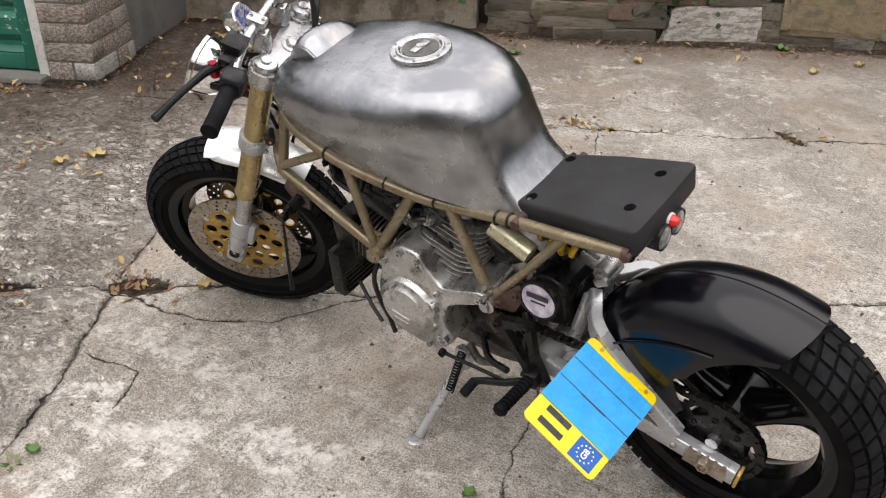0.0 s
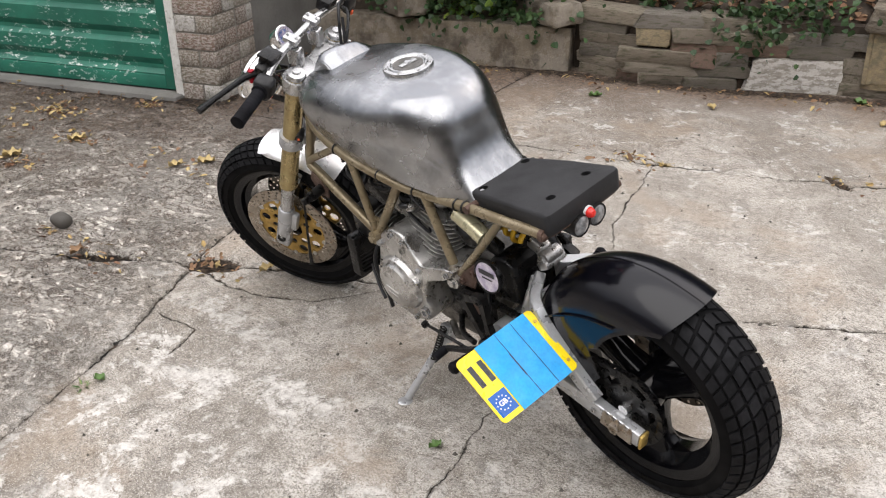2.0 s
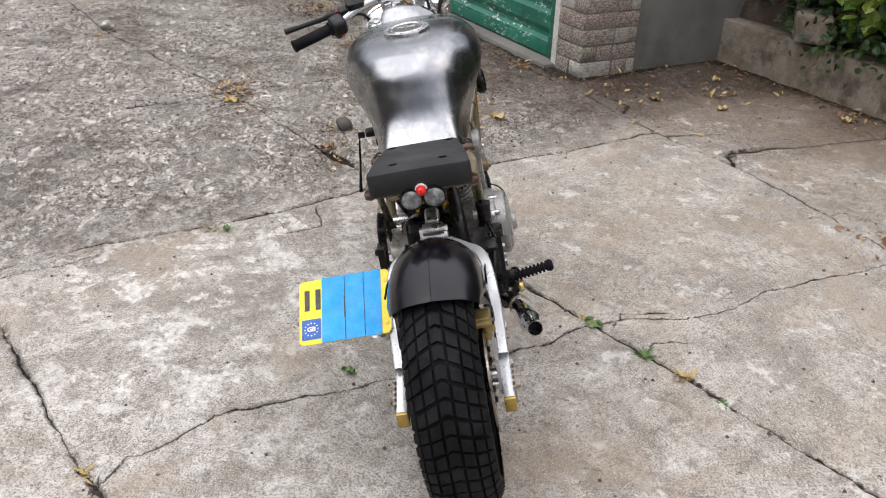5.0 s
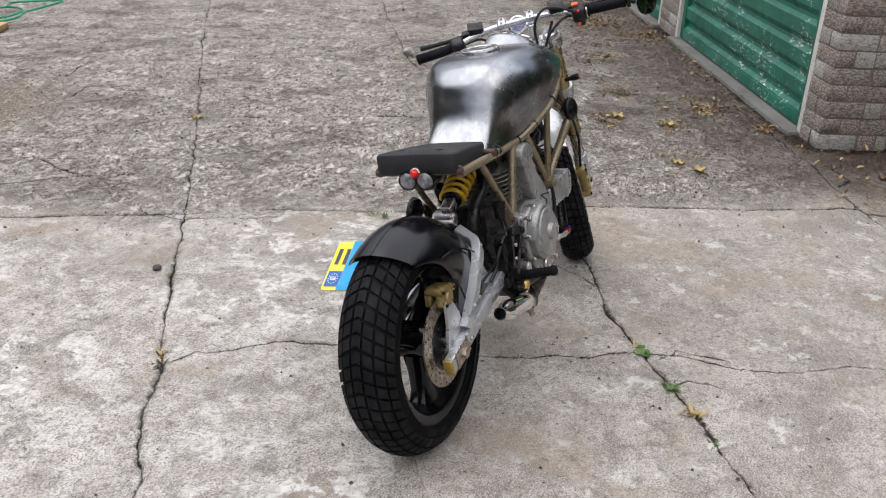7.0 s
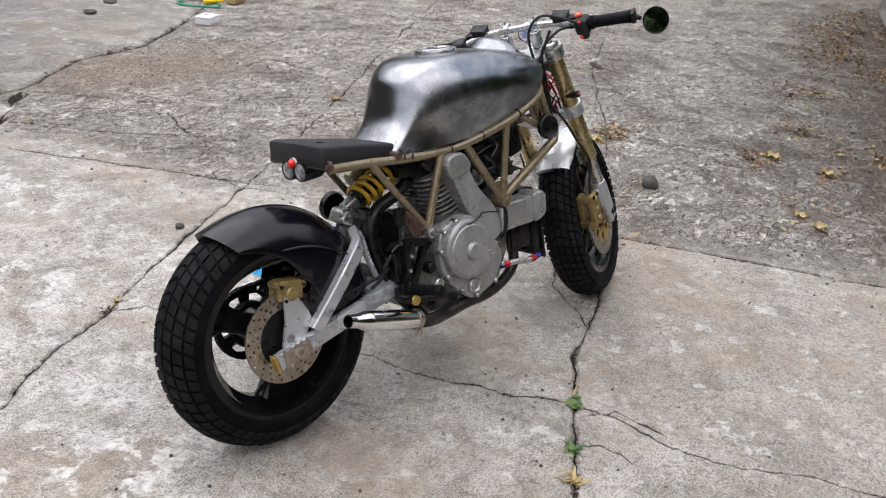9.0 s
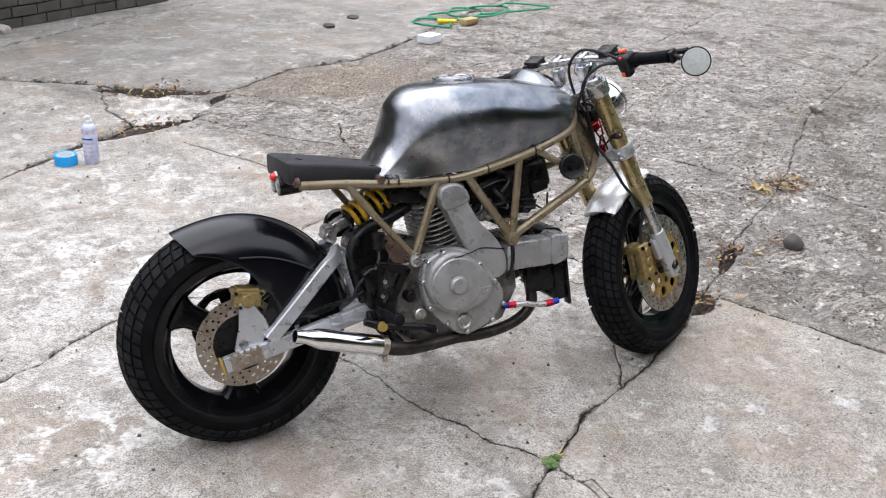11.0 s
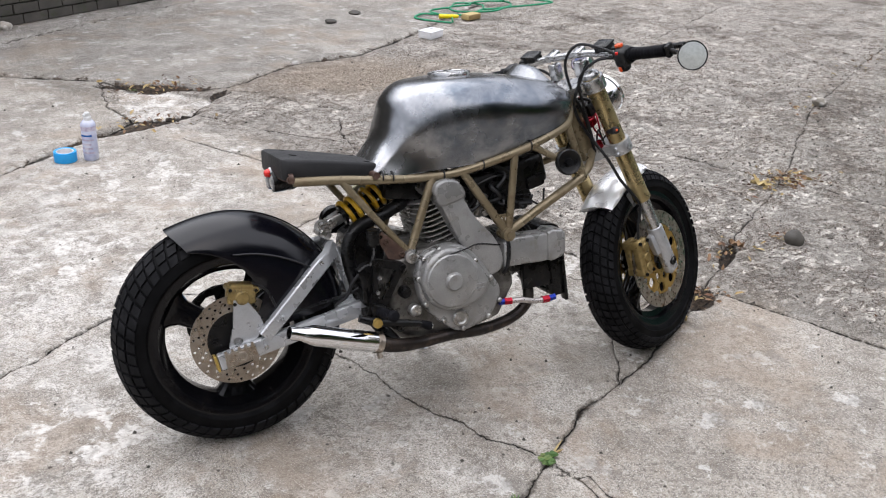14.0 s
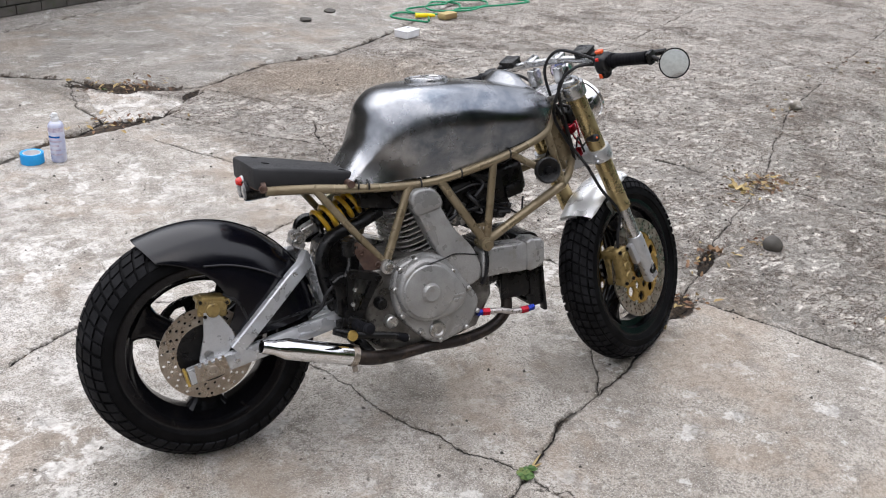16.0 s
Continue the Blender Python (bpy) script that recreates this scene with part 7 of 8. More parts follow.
# ---- chain ----
bm = bmesh.new()
loop = []
c1, r1, c2, r2 = Vector((REAR[0], 0.094, REAR[2])), 0.096, Vector((0.530, 0.094, 0.385)), 0.036
base = math.atan2(c2.z - c1.z, c2.x - c1.x)
off = math.asin((r1 - r2) / math.hypot(c2.x - c1.x, c2.z - c1.z))
for k in range(25):
    a = base + math.pi / 2 - off + (math.pi + 2 * off) * k / 24
    loop.append(c1 + Vector((r1 * math.cos(a), 0, r1 * math.sin(a))))
for k in range(11):
    a = base - math.pi / 2 + off + (math.pi - 2 * off) * k / 10
    loop.append(c2 + Vector((r2 * math.cos(a), 0, r2 * math.sin(a))))
run = [0.0]
for a, b in zip(loop, loop[1:] + loop[:1]):
    run.append(run[-1] + (b - a).length)
links = int(run[-1] / 0.0159)
for k in range(links):
    s = run[-1] * k / links
    i = max(j for j in range(len(loop)) if run[j] <= s)
    f = (s - run[i]) / max(run[i + 1] - run[i], 1e-6)
    a, b = loop[i], loop[(i + 1) % len(loop)]
    p, d = a.lerp(b, f), (b - a).normalized()
    m = Matrix(((d.x, 0, -d.z, p.x), (0, 1, 0, p.y), (d.z, 0, d.x, p.z), (0, 0, 0, 1)))
    for y in ((-0.0075, 0.0075) if k % 2 else (-0.0052, 0.0052)):
        box(bm, (0.021, 0.0016, 0.012), m @ pose(0, y, 0), 0)
    box(bm, (0.008, 0.011, 0.008), m @ pose(-0.008, 0, 0), 0)
tagged(part("drive_chain", bm, BLACK, bike, "greasy dark drive chain"), kind="stuff")

# ---- front end, built upright on the steering axis ----
def fpart(name, bm, material, parent, label="", sharp=34):
    return part(name, moved(bm, STEER), material, parent, label, sharp)


bm = bmesh.new()
yoke = [(-0.035, 0.0), (-0.030, 0.035), (0.0, 0.085), (0.012, 0.125), (0.035, 0.138), (0.060, 0.125), (0.070, 0.10), (0.060, 0.06), (0.055, 0.0)]
yoke = yoke + [(x, -y) for x, y in yoke[-2:0:-1]]
plate(bm, yoke, (), 0.026, pose(0, 0, 0.668))
bmesh.ops.bevel(bm, geom=[e for e in bm.edges if len(e.link_faces) == 2 and e.calc_face_angle(0) > 1.0], offset=0.003, segments=2, affect="EDGES")
front = fpart("front_fork", bm, MACHINED, bike, "upside-down front fork with gold tubes and alloy yokes")
bm = bmesh.new()
lathe(bm, [(0.003, 0.012), (0.013, 0.012), (0.018, 0.008), (0.022, 0.0), (0.003, 0.0)], (0.012, 0, 0.681), (0, 0, 1), 6)
lathe(bm, [(0.003, 0.006), (0.026, 0.004), (0.028, 0.0), (0.003, 0.0)], (0.012, 0, 0.680), (0, 0, 1), 24)
fpart("stem_nut", bm, MACHINED, front)
bm = bmesh.new()
plate(bm, [(x * 1.0, y) for x, y in yoke], (), 0.034, pose(0, 0, 0.448))
bmesh.ops.bevel(bm, geom=[e for e in bm.edges if len(e.link_faces) == 2 and e.calc_face_angle(0) > 1.0], offset=0.003, segments=2, affect="EDGES")
fpart("lower_yoke", bm, SWING, front)
for side in (-1, 1):
    y = side * 0.103
    bm = bmesh.new()
    lathe(bm, [(0.020, 0.245), (0.0265, 0.245), (0.0285, 0.250), (0.0285, 0.262), (0.0265, 0.268), (0.0265, 0.694), (0.020, 0.694)], (0.035, y, 0), (0, 0, 1), 30)
    leg = fpart("fork_leg", bm, GOLD, front, "gold anodised fork tube")
    bm = bmesh.new()
    lathe(bm, [(0.004, 0.709), (0.011, 0.709), (0.012, 0.704), (0.024, 0.702), (0.027, 0.696), (0.027, 0.690), (0.004, 0.690)], (0.035, y, 0), (0, 0, 1), 24)
    fpart("fork_cap", bm, MACHINED, leg)
    for z in (0.448, 0.668):
        bm = bmesh.new()
        lathe(bm, [(0.028, -0.020), (0.0345, -0.020), (0.036, -0.016), (0.036, 0.016), (0.0345, 0.020), (0.028, 0.020)], (0.035, y, z), (0, 0, 1), 28)
        for dz in (-0.009, 0.009):
            bolt(bm, (0.035 - 0.034, y + side * 0.012, z + dz), (-1, 0, 0), 0.005, 0.008)
        fpart("fork_clamp", bm, SWING if z < 0.5 else MACHINED, leg)
    bm = bmesh.new()
    tube(bm, [(0.035, y, 0.05), (0.035, y, 0.26)], 0.0205, 24, 1)
    fpart("fork_slider", bm, MACHINED, leg)
    bm = bmesh.new()
    lathe(bm, [(0.010, -0.005), (0.022, 0.0), (0.0255, 0.03), (0.0262, 0.125), (0.0235, 0.135), (0.021, 0.137), (0.010, 0.137)], (0.035, y, 0), (0, 0, 1), 26)
    box(bm, (0.050, 0.036, 0.075), pose(0.035, y, -0.005), 0.012, 3)
    box(bm, (0.03, 0.022, 0.075), pose(0.008, y - side * 0.004, 0.085), 0.006)
    fpart("axle_lug", bm, SWING, leg, "silver cast fork end")
    bm = bmesh.new()
    lathe(bm, [(0.008, 0.004), (0.012, 0.006), (0.015, 0.004), (0.015, -0.01), (0.008, -0.01)], (0.035, y + side * 0.018, 0), (0, side, 0), 18)
    lathe(bm, [(0.002, 0.0), (0.0085, 0.0), (0.0085, -0.01), (0.002, -0.01)], (0.035, y + side * 0.018, 0), (0, side, 0), 18)
    fpart("axle_end", bm, BLACK, leg)
    # four-piston caliper behind the right leg; the left one has been taken off
    if side < 0:
        bm = bmesh.new()
        cm = pose(-0.064, side * 0.076, 0.088, 0, 14, 0)
        box(bm, (0.052, 0.034, 0.125), cm @ pose(0, side * 0.020, 0), 0.010, 3)
        box(bm, (0.050, 0.028, 0.120), cm @ pose(0, -side * 0.016, 0), 0.010, 3)
        box(bm, (0.030, 0.06, 0.026), cm @ pose(-0.012, 0, 0.045), 0.005)
        box(bm, (0.030, 0.06, 0.026), cm @ pose(-0.012, 0, -0.045), 0.005)
        for dz in (-0.033, 0.0, 0.033):
            lathe(bm, [(0.002, 0.006), (0.013, 0.005), (0.016, 0.0), (0.016, -0.01), (0.002, -0.01)], cm @ Vector((0.004, side * 0.037, dz)), (0, side, 0), 16)
        cal_ob = fpart("front_caliper", bm, CALIPER, bike, "gold four-piston front brake caliper")
        bolts("caliper_bolt", [cm @ Vector((dx, side * 0.036, dz)) for dx, dz in ((-0.018, 0.052), (-0.018, -0.052), (0.02, 0.05), (0.02, -0.05))], (0, side, 0), 0.006, 0.006, BLACK, cal_ob, STEER)
        bm = bmesh.new()
        tube(bm, [(-0.055, side * 0.095, 0.13), (-0.035, side * 0.105, 0.19), (0.0, side * 0.115, 0.25), (-0.03, side * 0.11, 0.36), (-0.025, side * 0.09, 0.44), (-0.02, side * 0.05, 0.54), (-0.03, -0.06, 0.64), (0.03, -0.12, 0.745)], 0.0048, 8, 8)
        fpart("brake_hose", bm, PLASTIC, cal_ob)
    # stub indicators
    bm = bmesh.new()
    rings = [(0.004, 0.0), (0.007, 0.002), (0.008, 0.02), (0.011, 0.034), (0.011, 0.052), (0.004, 0.056)]
    lathe(bm, rings, (-0.005, side * 0.116, 0.520), (-0.35, side, 0.30), 14)
    ind = fpart("indicator", bm, PLASTIC, bike, "small black indicator with an orange lens")
    bm = bmesh.new()
    lathe(bm, [(0.002, 0.007), (0.005, 0.005), (0.0065, 0.0), (0.002, 0.0)], Vector((-0.005, side * 0.116, 0.520)) + Vector((-0.35, side, 0.30)).normalized() * 0.050, (-0.35, side, 0.30), 14)
    fpart("indicator_lens", bm, ORANGE, ind)
bm = bmesh.new()
tube(bm, [(0.035, -0.12, 0), (0.035, 0.12, 0)], 0.011, 16, 1)
fpart("front_axle", bm, MACHINED, front)

# front mudguard
def front_section(f):
    w = 0.069 - 0.022 * abs(2 * f - 1) ** 5
    half = [(0, 0), (0.02, 0.001), (0.038, 0.005), (0.052, 0.013), (0.060, 0.019), (w - 0.003, 0.024), (w - 0.001, 0.028)]
    return [(-y, d) for y, d in half[:0:-1]] + half


rings = fender_sheet(lambda f: 0.322, front_section, -22, 27, 22, (0.035, 0, 0))
bm = bmesh.new()
thick_sheet(bm, rings, 0.003, (0.035, 0, 0))
moved(bm, pose(0.035, 0, 0, 0, 0, 4) @ pose(-0.035, 0, 0))
guard = fpart("front_mudguard", bm, GUARD, bike, "short silver-white front mudguard", sharp=50)
for side in (-1, 1):
    bm = bmesh.new()
    plate(bm, [(0.018, 0.225), (0.055, 0.225), (0.062, 0.278), (0.008, 0.278)], (), 0.003, Matrix(((1, 0, 0, 0), (0, 0, 1, side * 0.0725), (0, 1, 0, 0), (0, 0, 0, 1))))
    bolt(bm, (0.055, side * 0.074, 0.255), (0, side, 0), 0.006, 0.005)
    fpart("mudguard_stay", bm, SWING, guard)

# handlebar and controls
BAR = [(0.044, 0.352, 0.724), (0.060, 0.236, 0.722), (0.080, 0.15, 0.735), (0.085, 0.08, 0.742), (0.086, 0.0, 0.743), (0.085, -0.08, 0.742), (0.080, -0.15, 0.735), (0.070, -0.24, 0.726), (0.058, -0.365, 0.728)]
bm = bmesh.new()
tube(bm, BAR, 0.011, 16, 6)
bars = fpart("handlebar", bm, MACHINED, bike, "straight silver handlebar with black rubber grips")
for side in (-1, 1):
    bm = bmesh.new()
    box(bm, (0.040, 0.028, 0.052), pose(0.070, side * 0.050, 0.704, 0, 14), 0.006, 3)
    box(bm, (0.044, 0.030, 0.018), pose(0.086, side * 0.050, 0.752), 0.005, 3)
    for dx in (-0.014, 0.014):
        bolt(bm, (0.086 + dx, side * 0.050, 0.760), (0, 0, 1), 0.0045, 0.005)
    fpart("bar_riser", bm, MACHINED, bars)
    bm = bmesh.new()
    a, b = (Vector((0.0600, 0.236, 0.722)), Vector((0.044, 0.360, 0.724))) if side > 0 else (Vector((0.0695, -0.243, 0.726)), Vector((0.057, -0.372, 0.728)))
    d = (b - a)
    prof = [(0.010, 0.0), (0.021, 0.0), (0.022, 0.006), (0.0165, 0.009)]
    for k in range(9):
        prof += [(0.0168, 0.012 + 0.0118 * k), (0.0176, 0.016 + 0.0118 * k), (0.0168, 0.0215 + 0.0118 * k)]
    prof += [(0.0185, 0.121), (0.0185, 0.128), (0.010, 0.130)]
    lathe(bm, prof, a, d, 20)
    fpart("grip", bm, GRIP, bars, "black rubber grip with raised pattern")
    bm = bmesh.new()
    box(bm, (0.052, 0.048, 0.056), pose(0.067 - 0.005 * side, side * 0.214, 0.722, 0, 0, side * 6), 0.014, 3)
    box(bm, (0.030, 0.030, 0.034), pose(0.060, side * 0.215, 0.700), 0.008, 2)
    housing = fpart("switch_housing", bm, PLASTIC, bars)
    bm = bmesh.new()
    box(bm, (0.008, 0.010, 0.008), pose(0.050, side * 0.212, 0.744), 0.002)
    fpart("switch", bm, RED, housing, "small red switch")
    bm = bmesh.new()
    box(bm, (0.008, 0.010, 0.014), pose(0.046, side * 0.208, 0.695), 0.002)
    fpart("switch", bm, ORANGE, housing, "orange switch")
    # lever with its perch and fluid pot
    bm = bmesh.new()
    tube(bm, [(0.100, side * 0.180, 0.722), (0.120, side * 0.205, 0.716), (0.136, side * 0.245, 0.704), (0.150, side * 0.30, 0.695), (0.160, side * 0.358, 0.690)], [0.009, 0.010, 0.008, 0.0075, 0.0095], 10, 6)
    lev = fpart("lever", bm, BLACK, bars, "black alloy lever with a red adjuster")
    bm = bmesh.new()
    lathe(bm, [(0.002, 0.022), (0.008, 0.022), (0.011, 0.014), (0.011, -0.012), (0.002, -0.014)], (0.112, side * 0.192, 0.708), (0.3, 0, 1), 12)
    fpart("lever_adjuster", bm, REDANO, lev)
    bm = bmesh.new()
    box(bm, (0.042, 0.050, 0.030), pose(0.094, side * 0.142, 0.744, 8, 0, 0), 0.006, 2)
    box(bm, (0.046, 0.054, 0.007), pose(0.094, side * 0.142, 0.761, 8, 0, 0), 0.002)
    box(bm, (0.030, 0.060, 0.024), pose(0.094, side * 0.165, 0.738), 0.007, 2)
    fpart("fluid_pot", bm, BLACK, bars, "square black brake fluid pot")
bm = bmesh.new()
box(bm, (0.016, 0.022, 0.010), pose(0.080, -0.205, 0.754), 0.003)
fpart("kill_switch", bm, ORANGE, bars)
# bar-end mirror
bm = bmesh.new()
tube(bm, [(0.058, -0.368, 0.728), (0.056, -0.385, 0.727), (0.058, -0.400, 0.716)], 0.007, 12, 5)
box(bm, (0.03, 0.014, 0.036), pose(0.057, -0.380, 0.728), 0.004)
mirror_ob = fpart("mirror_arm", bm, BLACK, bars)
look_dir = Vector((-0.77, -0.50, 0.29)).normalized()
bm = bmesh.new()
lathe(bm, [(0.002, -0.017), (0.024, -0.014), (0.037, -0.005), (0.0405, 0.0), (0.0405, 0.004), (0.038, 0.004), (0.037, 0.001), (0.002, 0.001)], (0.062, -0.440, 0.700), look_dir, 36)
shell = fpart("mirror_shell", bm, BLACK, mirror_ob)
bm = bmesh.new()
lathe(bm, [(0.001, 0.0026), (0.037, 0.0022), (0.037, 0.0005), (0.001, 0.0005)], (0.062, -0.440, 0.700), look_dir, 36)
fpart("mirror_glass", bm, MIRROR, mirror_ob, "round mirror glass")
# gauge
gdir = Vector((-0.62, 0, 0.78)).normalized()
bm = bmesh.new()
lathe(bm, [(0.002, -0.045), (0.020, -0.044), (0.031, -0.030), (0.034, -0.004), (0.034, 0.004), (0.030, 0.006), (0.029, 0.002), (0.002, 0.001)], (0.135, 0.0, 0.697), gdir, 32)
gauge = fpart("gauge", bm, CHROME, bike, "small round chrome gauge with a pale dial")
bm = bmesh.new()
lathe(bm, [(0.001, 0.003), (0.029, 0.003), (0.029, 0.0015), (0.001, 0.0015)], (0.135, 0.0, 0.697), gdir, 32)
dial = fpart("dial", bm, PAPER, gauge)
bm = bmesh.new()
gm = basis((0.135, 0.0, 0.697), gdir)
for k in range(20):
    a = radians(-40 + 260 * k / 19)
    box(bm, (0.006, 0.0012, 0.0006), gm @ pose(0.024 * math.cos(a), 0.024 * math.sin(a), 0.0034, 0, 0, math.degrees(a)), 0)
box(bm, (0.020, 0.002, 0.0006), gm @ pose(0.008, 0.004, 0.0038, 0, 0, 28), 0)
fpart("dial_marks", bm, INK, dial)
bm = bmesh.new()
lathe(bm, [(0.020, -0.002), (0.0225, -0.002), (0.0225, 0.0030), (0.020, 0.0030)], seg=28, m=gm)
fpart("dial_band", bm, BLUE, dial)
# headlamp
bm = bmesh.new()
lathe(bm, [(0.002, -0.072), (0.026, -0.070), (0.046, -0.056), (0.060, -0.034), (0.067, -0.008), (0.069, 0.006), (0.073, 0.008), (0.074, 0.016), (0.070, 0.020), (0.056, 0.020), (0.053, 0.016), (0.002, 0.015)], (0.198, 0.030, 0.540), (0.95, 0, 0.05), 44)
lamp = fpart("headlamp", bm, CHROME, bike, "round chrome headlamp bowl")
bm = bmesh.new()
lathe(bm, [(0.002, 0.026), (0.028, 0.024), (0.044, 0.020), (0.0535, 0.017), (0.0535, 0.0155), (0.002, 0.0155)], (0.198, 0.030, 0.540), (0.95, 0, 0.05), 44)
fpart("headlamp_lens", bm, LENS, lamp)
for side in (-1, 1):
    bm = bmesh.new()
    bar_between(bm, (0.050, side * 0.070, 0.555), (0.196, 0.030 + side * 0.060, 0.540), 0.005, 0.02)
    fpart("lamp_bracket", bm, BLACK, lamp)
# wiring behind the headlamp and cables over the tank's nose
bm = bmesh.new()
box(bm, (0.05, 0.07, 0.05), pose(0.07, 0.0, 0.565), 0.01)
loom = fpart("wiring_loom", bm, BLACK, bike, "black wiring and cables round the steering head with red connectors")
rng = random.Random(4)
for k in range(12):
    p = [rng.uniform(0.02, 0.11), rng.uniform(-0.07, 0.07), rng.uniform(0.48, 0.62)]
    pts = [tuple(p)]
    for j in range(4):
        p = [min(0.12, max(0.0, p[0] + rng.uniform(-0.05, 0.05))), min(0.08, max(-0.08, p[1] + rng.uniform(-0.05, 0.05))), min(0.64, max(0.46, p[2] + rng.uniform(-0.06, 0.06)))]
        pts.append(tuple(p))
    bm = bmesh.new()
    tube(bm, pts, rng.choice((0.003, 0.004, 0.005)), 7, 5)
    fpart("wire", bm, PLASTIC if k % 5 else REDANO, loom)
bm = bmesh.new()
box(bm, (0.03, 0.028, 0.026), pose(0.02, -0.045, 0.545), 0.005)
fpart("red_connector", bm, REDANO, loom)
bm = bmesh.new()
box(bm, (0.018, 0.016, 0.03), pose(0.0, -0.06, 0.475), 0.004)
fpart("red_connector", bm, REDANO, loom)
for pts in ([(0.075, -0.215, 0.715), (0.05, -0.16, 0.77), (0.035, -0.10, 0.795), (0.005, -0.06, 0.76), (-0.012, -0.055, 0.68), (0.0, -0.05, 0.58), (-0.02, -0.05, 0.46)],
            [(0.08, -0.19, 0.715), (0.03, -0.15, 0.74), (-0.005, -0.09, 0.70), (-0.01, -0.07, 0.60), (-0.02, -0.06, 0.50)],
            [(0.075, 0.2, 0.715), (0.10, 0.13, 0.70), (0.105, 0.09, 0.63), (0.06, 0.06, 0.56), (-0.01, 0.06, 0.46)]):
    bm = bmesh.new()
    tube(bm, pts, 0.0045, 8, 8)
    fpart("control_cable", bm, PLASTIC, loom)
# horn on the right of the frame
bm = bmesh.new()
lathe(bm, [(0.003, 0.012), (0.010, 0.012), (0.012, 0.006), (0.026, 0.008), (0.034, 0.012), (0.038, 0.008), (0.038, -0.004), (0.024, -0.022), (0.003, -0.024)], (1.012, -0.172, 0.702), (-0.15, -1, 0.1), 30)
horn = part("horn", bm, BLACK, bike, "round black horn")
bm = bmesh.new()
bar_between(bm, (1.012, -0.150, 0.702), (1.06, -0.10, 0.74), 0.003, 0.02)
part("horn_bracket", bm, BLACK, horn)

# ---- loose things in the yard ----
def bottle():
    can = thing("spray_can", pose(0.065, 2.353, 0.001, 0, 0, 30) @ Matrix.Diagonal((1.32, 1.32, 1.24, 1)), "white and lilac spray can standing on the concrete", "can")
    bm = bmesh.new()
    lathe(bm, [(0.004, 0.0), (0.024, 0.0), (0.0265, 0.004), (0.0265, 0.140), (0.0245, 0.147), (0.018, 0.156), (0.013, 0.158), (0.004, 0.158)], seg=32)
    part("can_body", bm, CAN, can)
    bm = bmesh.new()
    lathe(bm, [(0.004, 0.156), (0.0135, 0.156), (0.0135, 0.170), (0.010, 0.174), (0.010, 0.186), (0.007, 0.189), (0.004, 0.189)], seg=20)
    box(bm, (0.012, 0.008, 0.008), pose(-0.012, 0, 0.180), 0.002)
    part("spray_nozzle", bm, WHITE, can, "white nozzle")
    bm = bmesh.new()
    lathe(bm, [(0.0262, 0.120), (0.0268, 0.120), (0.0268, 0.137), (0.0262, 0.137)], seg=32)
    part("label_band", bm, PAPER, can)
    for k in range(5):
        bm = bmesh.new()
        ring = [(0.0269 * math.cos(a), 0.0269 * math.sin(a)) for a in np.linspace(2.6, 4.6 - 0.2 * (k % 3), 10)]
        verts = [(x, y, z) for z in (0.030 + 0.017 * k, 0.037 + 0.017 * k) for x, y in ring]
        rows = [[Vector(v) for v in verts[:10]], [Vector(v) for v in verts[10:]]]
        loft(bm, rows, False, False)
        part("print_bar", bm, BLUE if k == 4 else PAPER, can)


def tape_roll():
    roll = thing("tape_roll", pose(-0.050, 2.375, 0.001), "roll of blue masking tape lying flat on the concrete", "tape roll")
    bm = bmesh.new()
    lathe(bm, [(0.040, 0.001), (0.052, 0.0), (0.0525, 0.002), (0.0525, 0.046), (0.052, 0.048), (0.040, 0.047)], seg=48, cyclic=True)
    part("tape", bm, TAPE, roll)
    bm = bmesh.new()
    lathe(bm, [(0.0375, 0.0), (0.0398, 0.0), (0.0398, 0.047), (0.0375, 0.047)], seg=48, cyclic=True)
    part("card_core", bm, CARD, roll)


def carton():
    ob = thing("small_box", pose(2.88, 4.16, 0.002, 0, 0, 28), "small white cardboard box on the concrete", "box")
    bm = bmesh.new()
    box(bm, (0.165, 0.115, 0.052), pose(0, 0, 0.026), 0.002)
    part("carton_body", bm, CARD, ob)
    bm = bmesh.new()
    box(bm, (0.169, 0.119, 0.014), pose(0, 0, 0.049), 0.002)
    part("carton_lid", bm, CARD, ob)
    bm = bmesh.new()
    box(bm, (0.05, 0.012, 0.0006), pose(0.03, 0.02, 0.0566), 0)
    part("print_bar", bm, INK, ob)


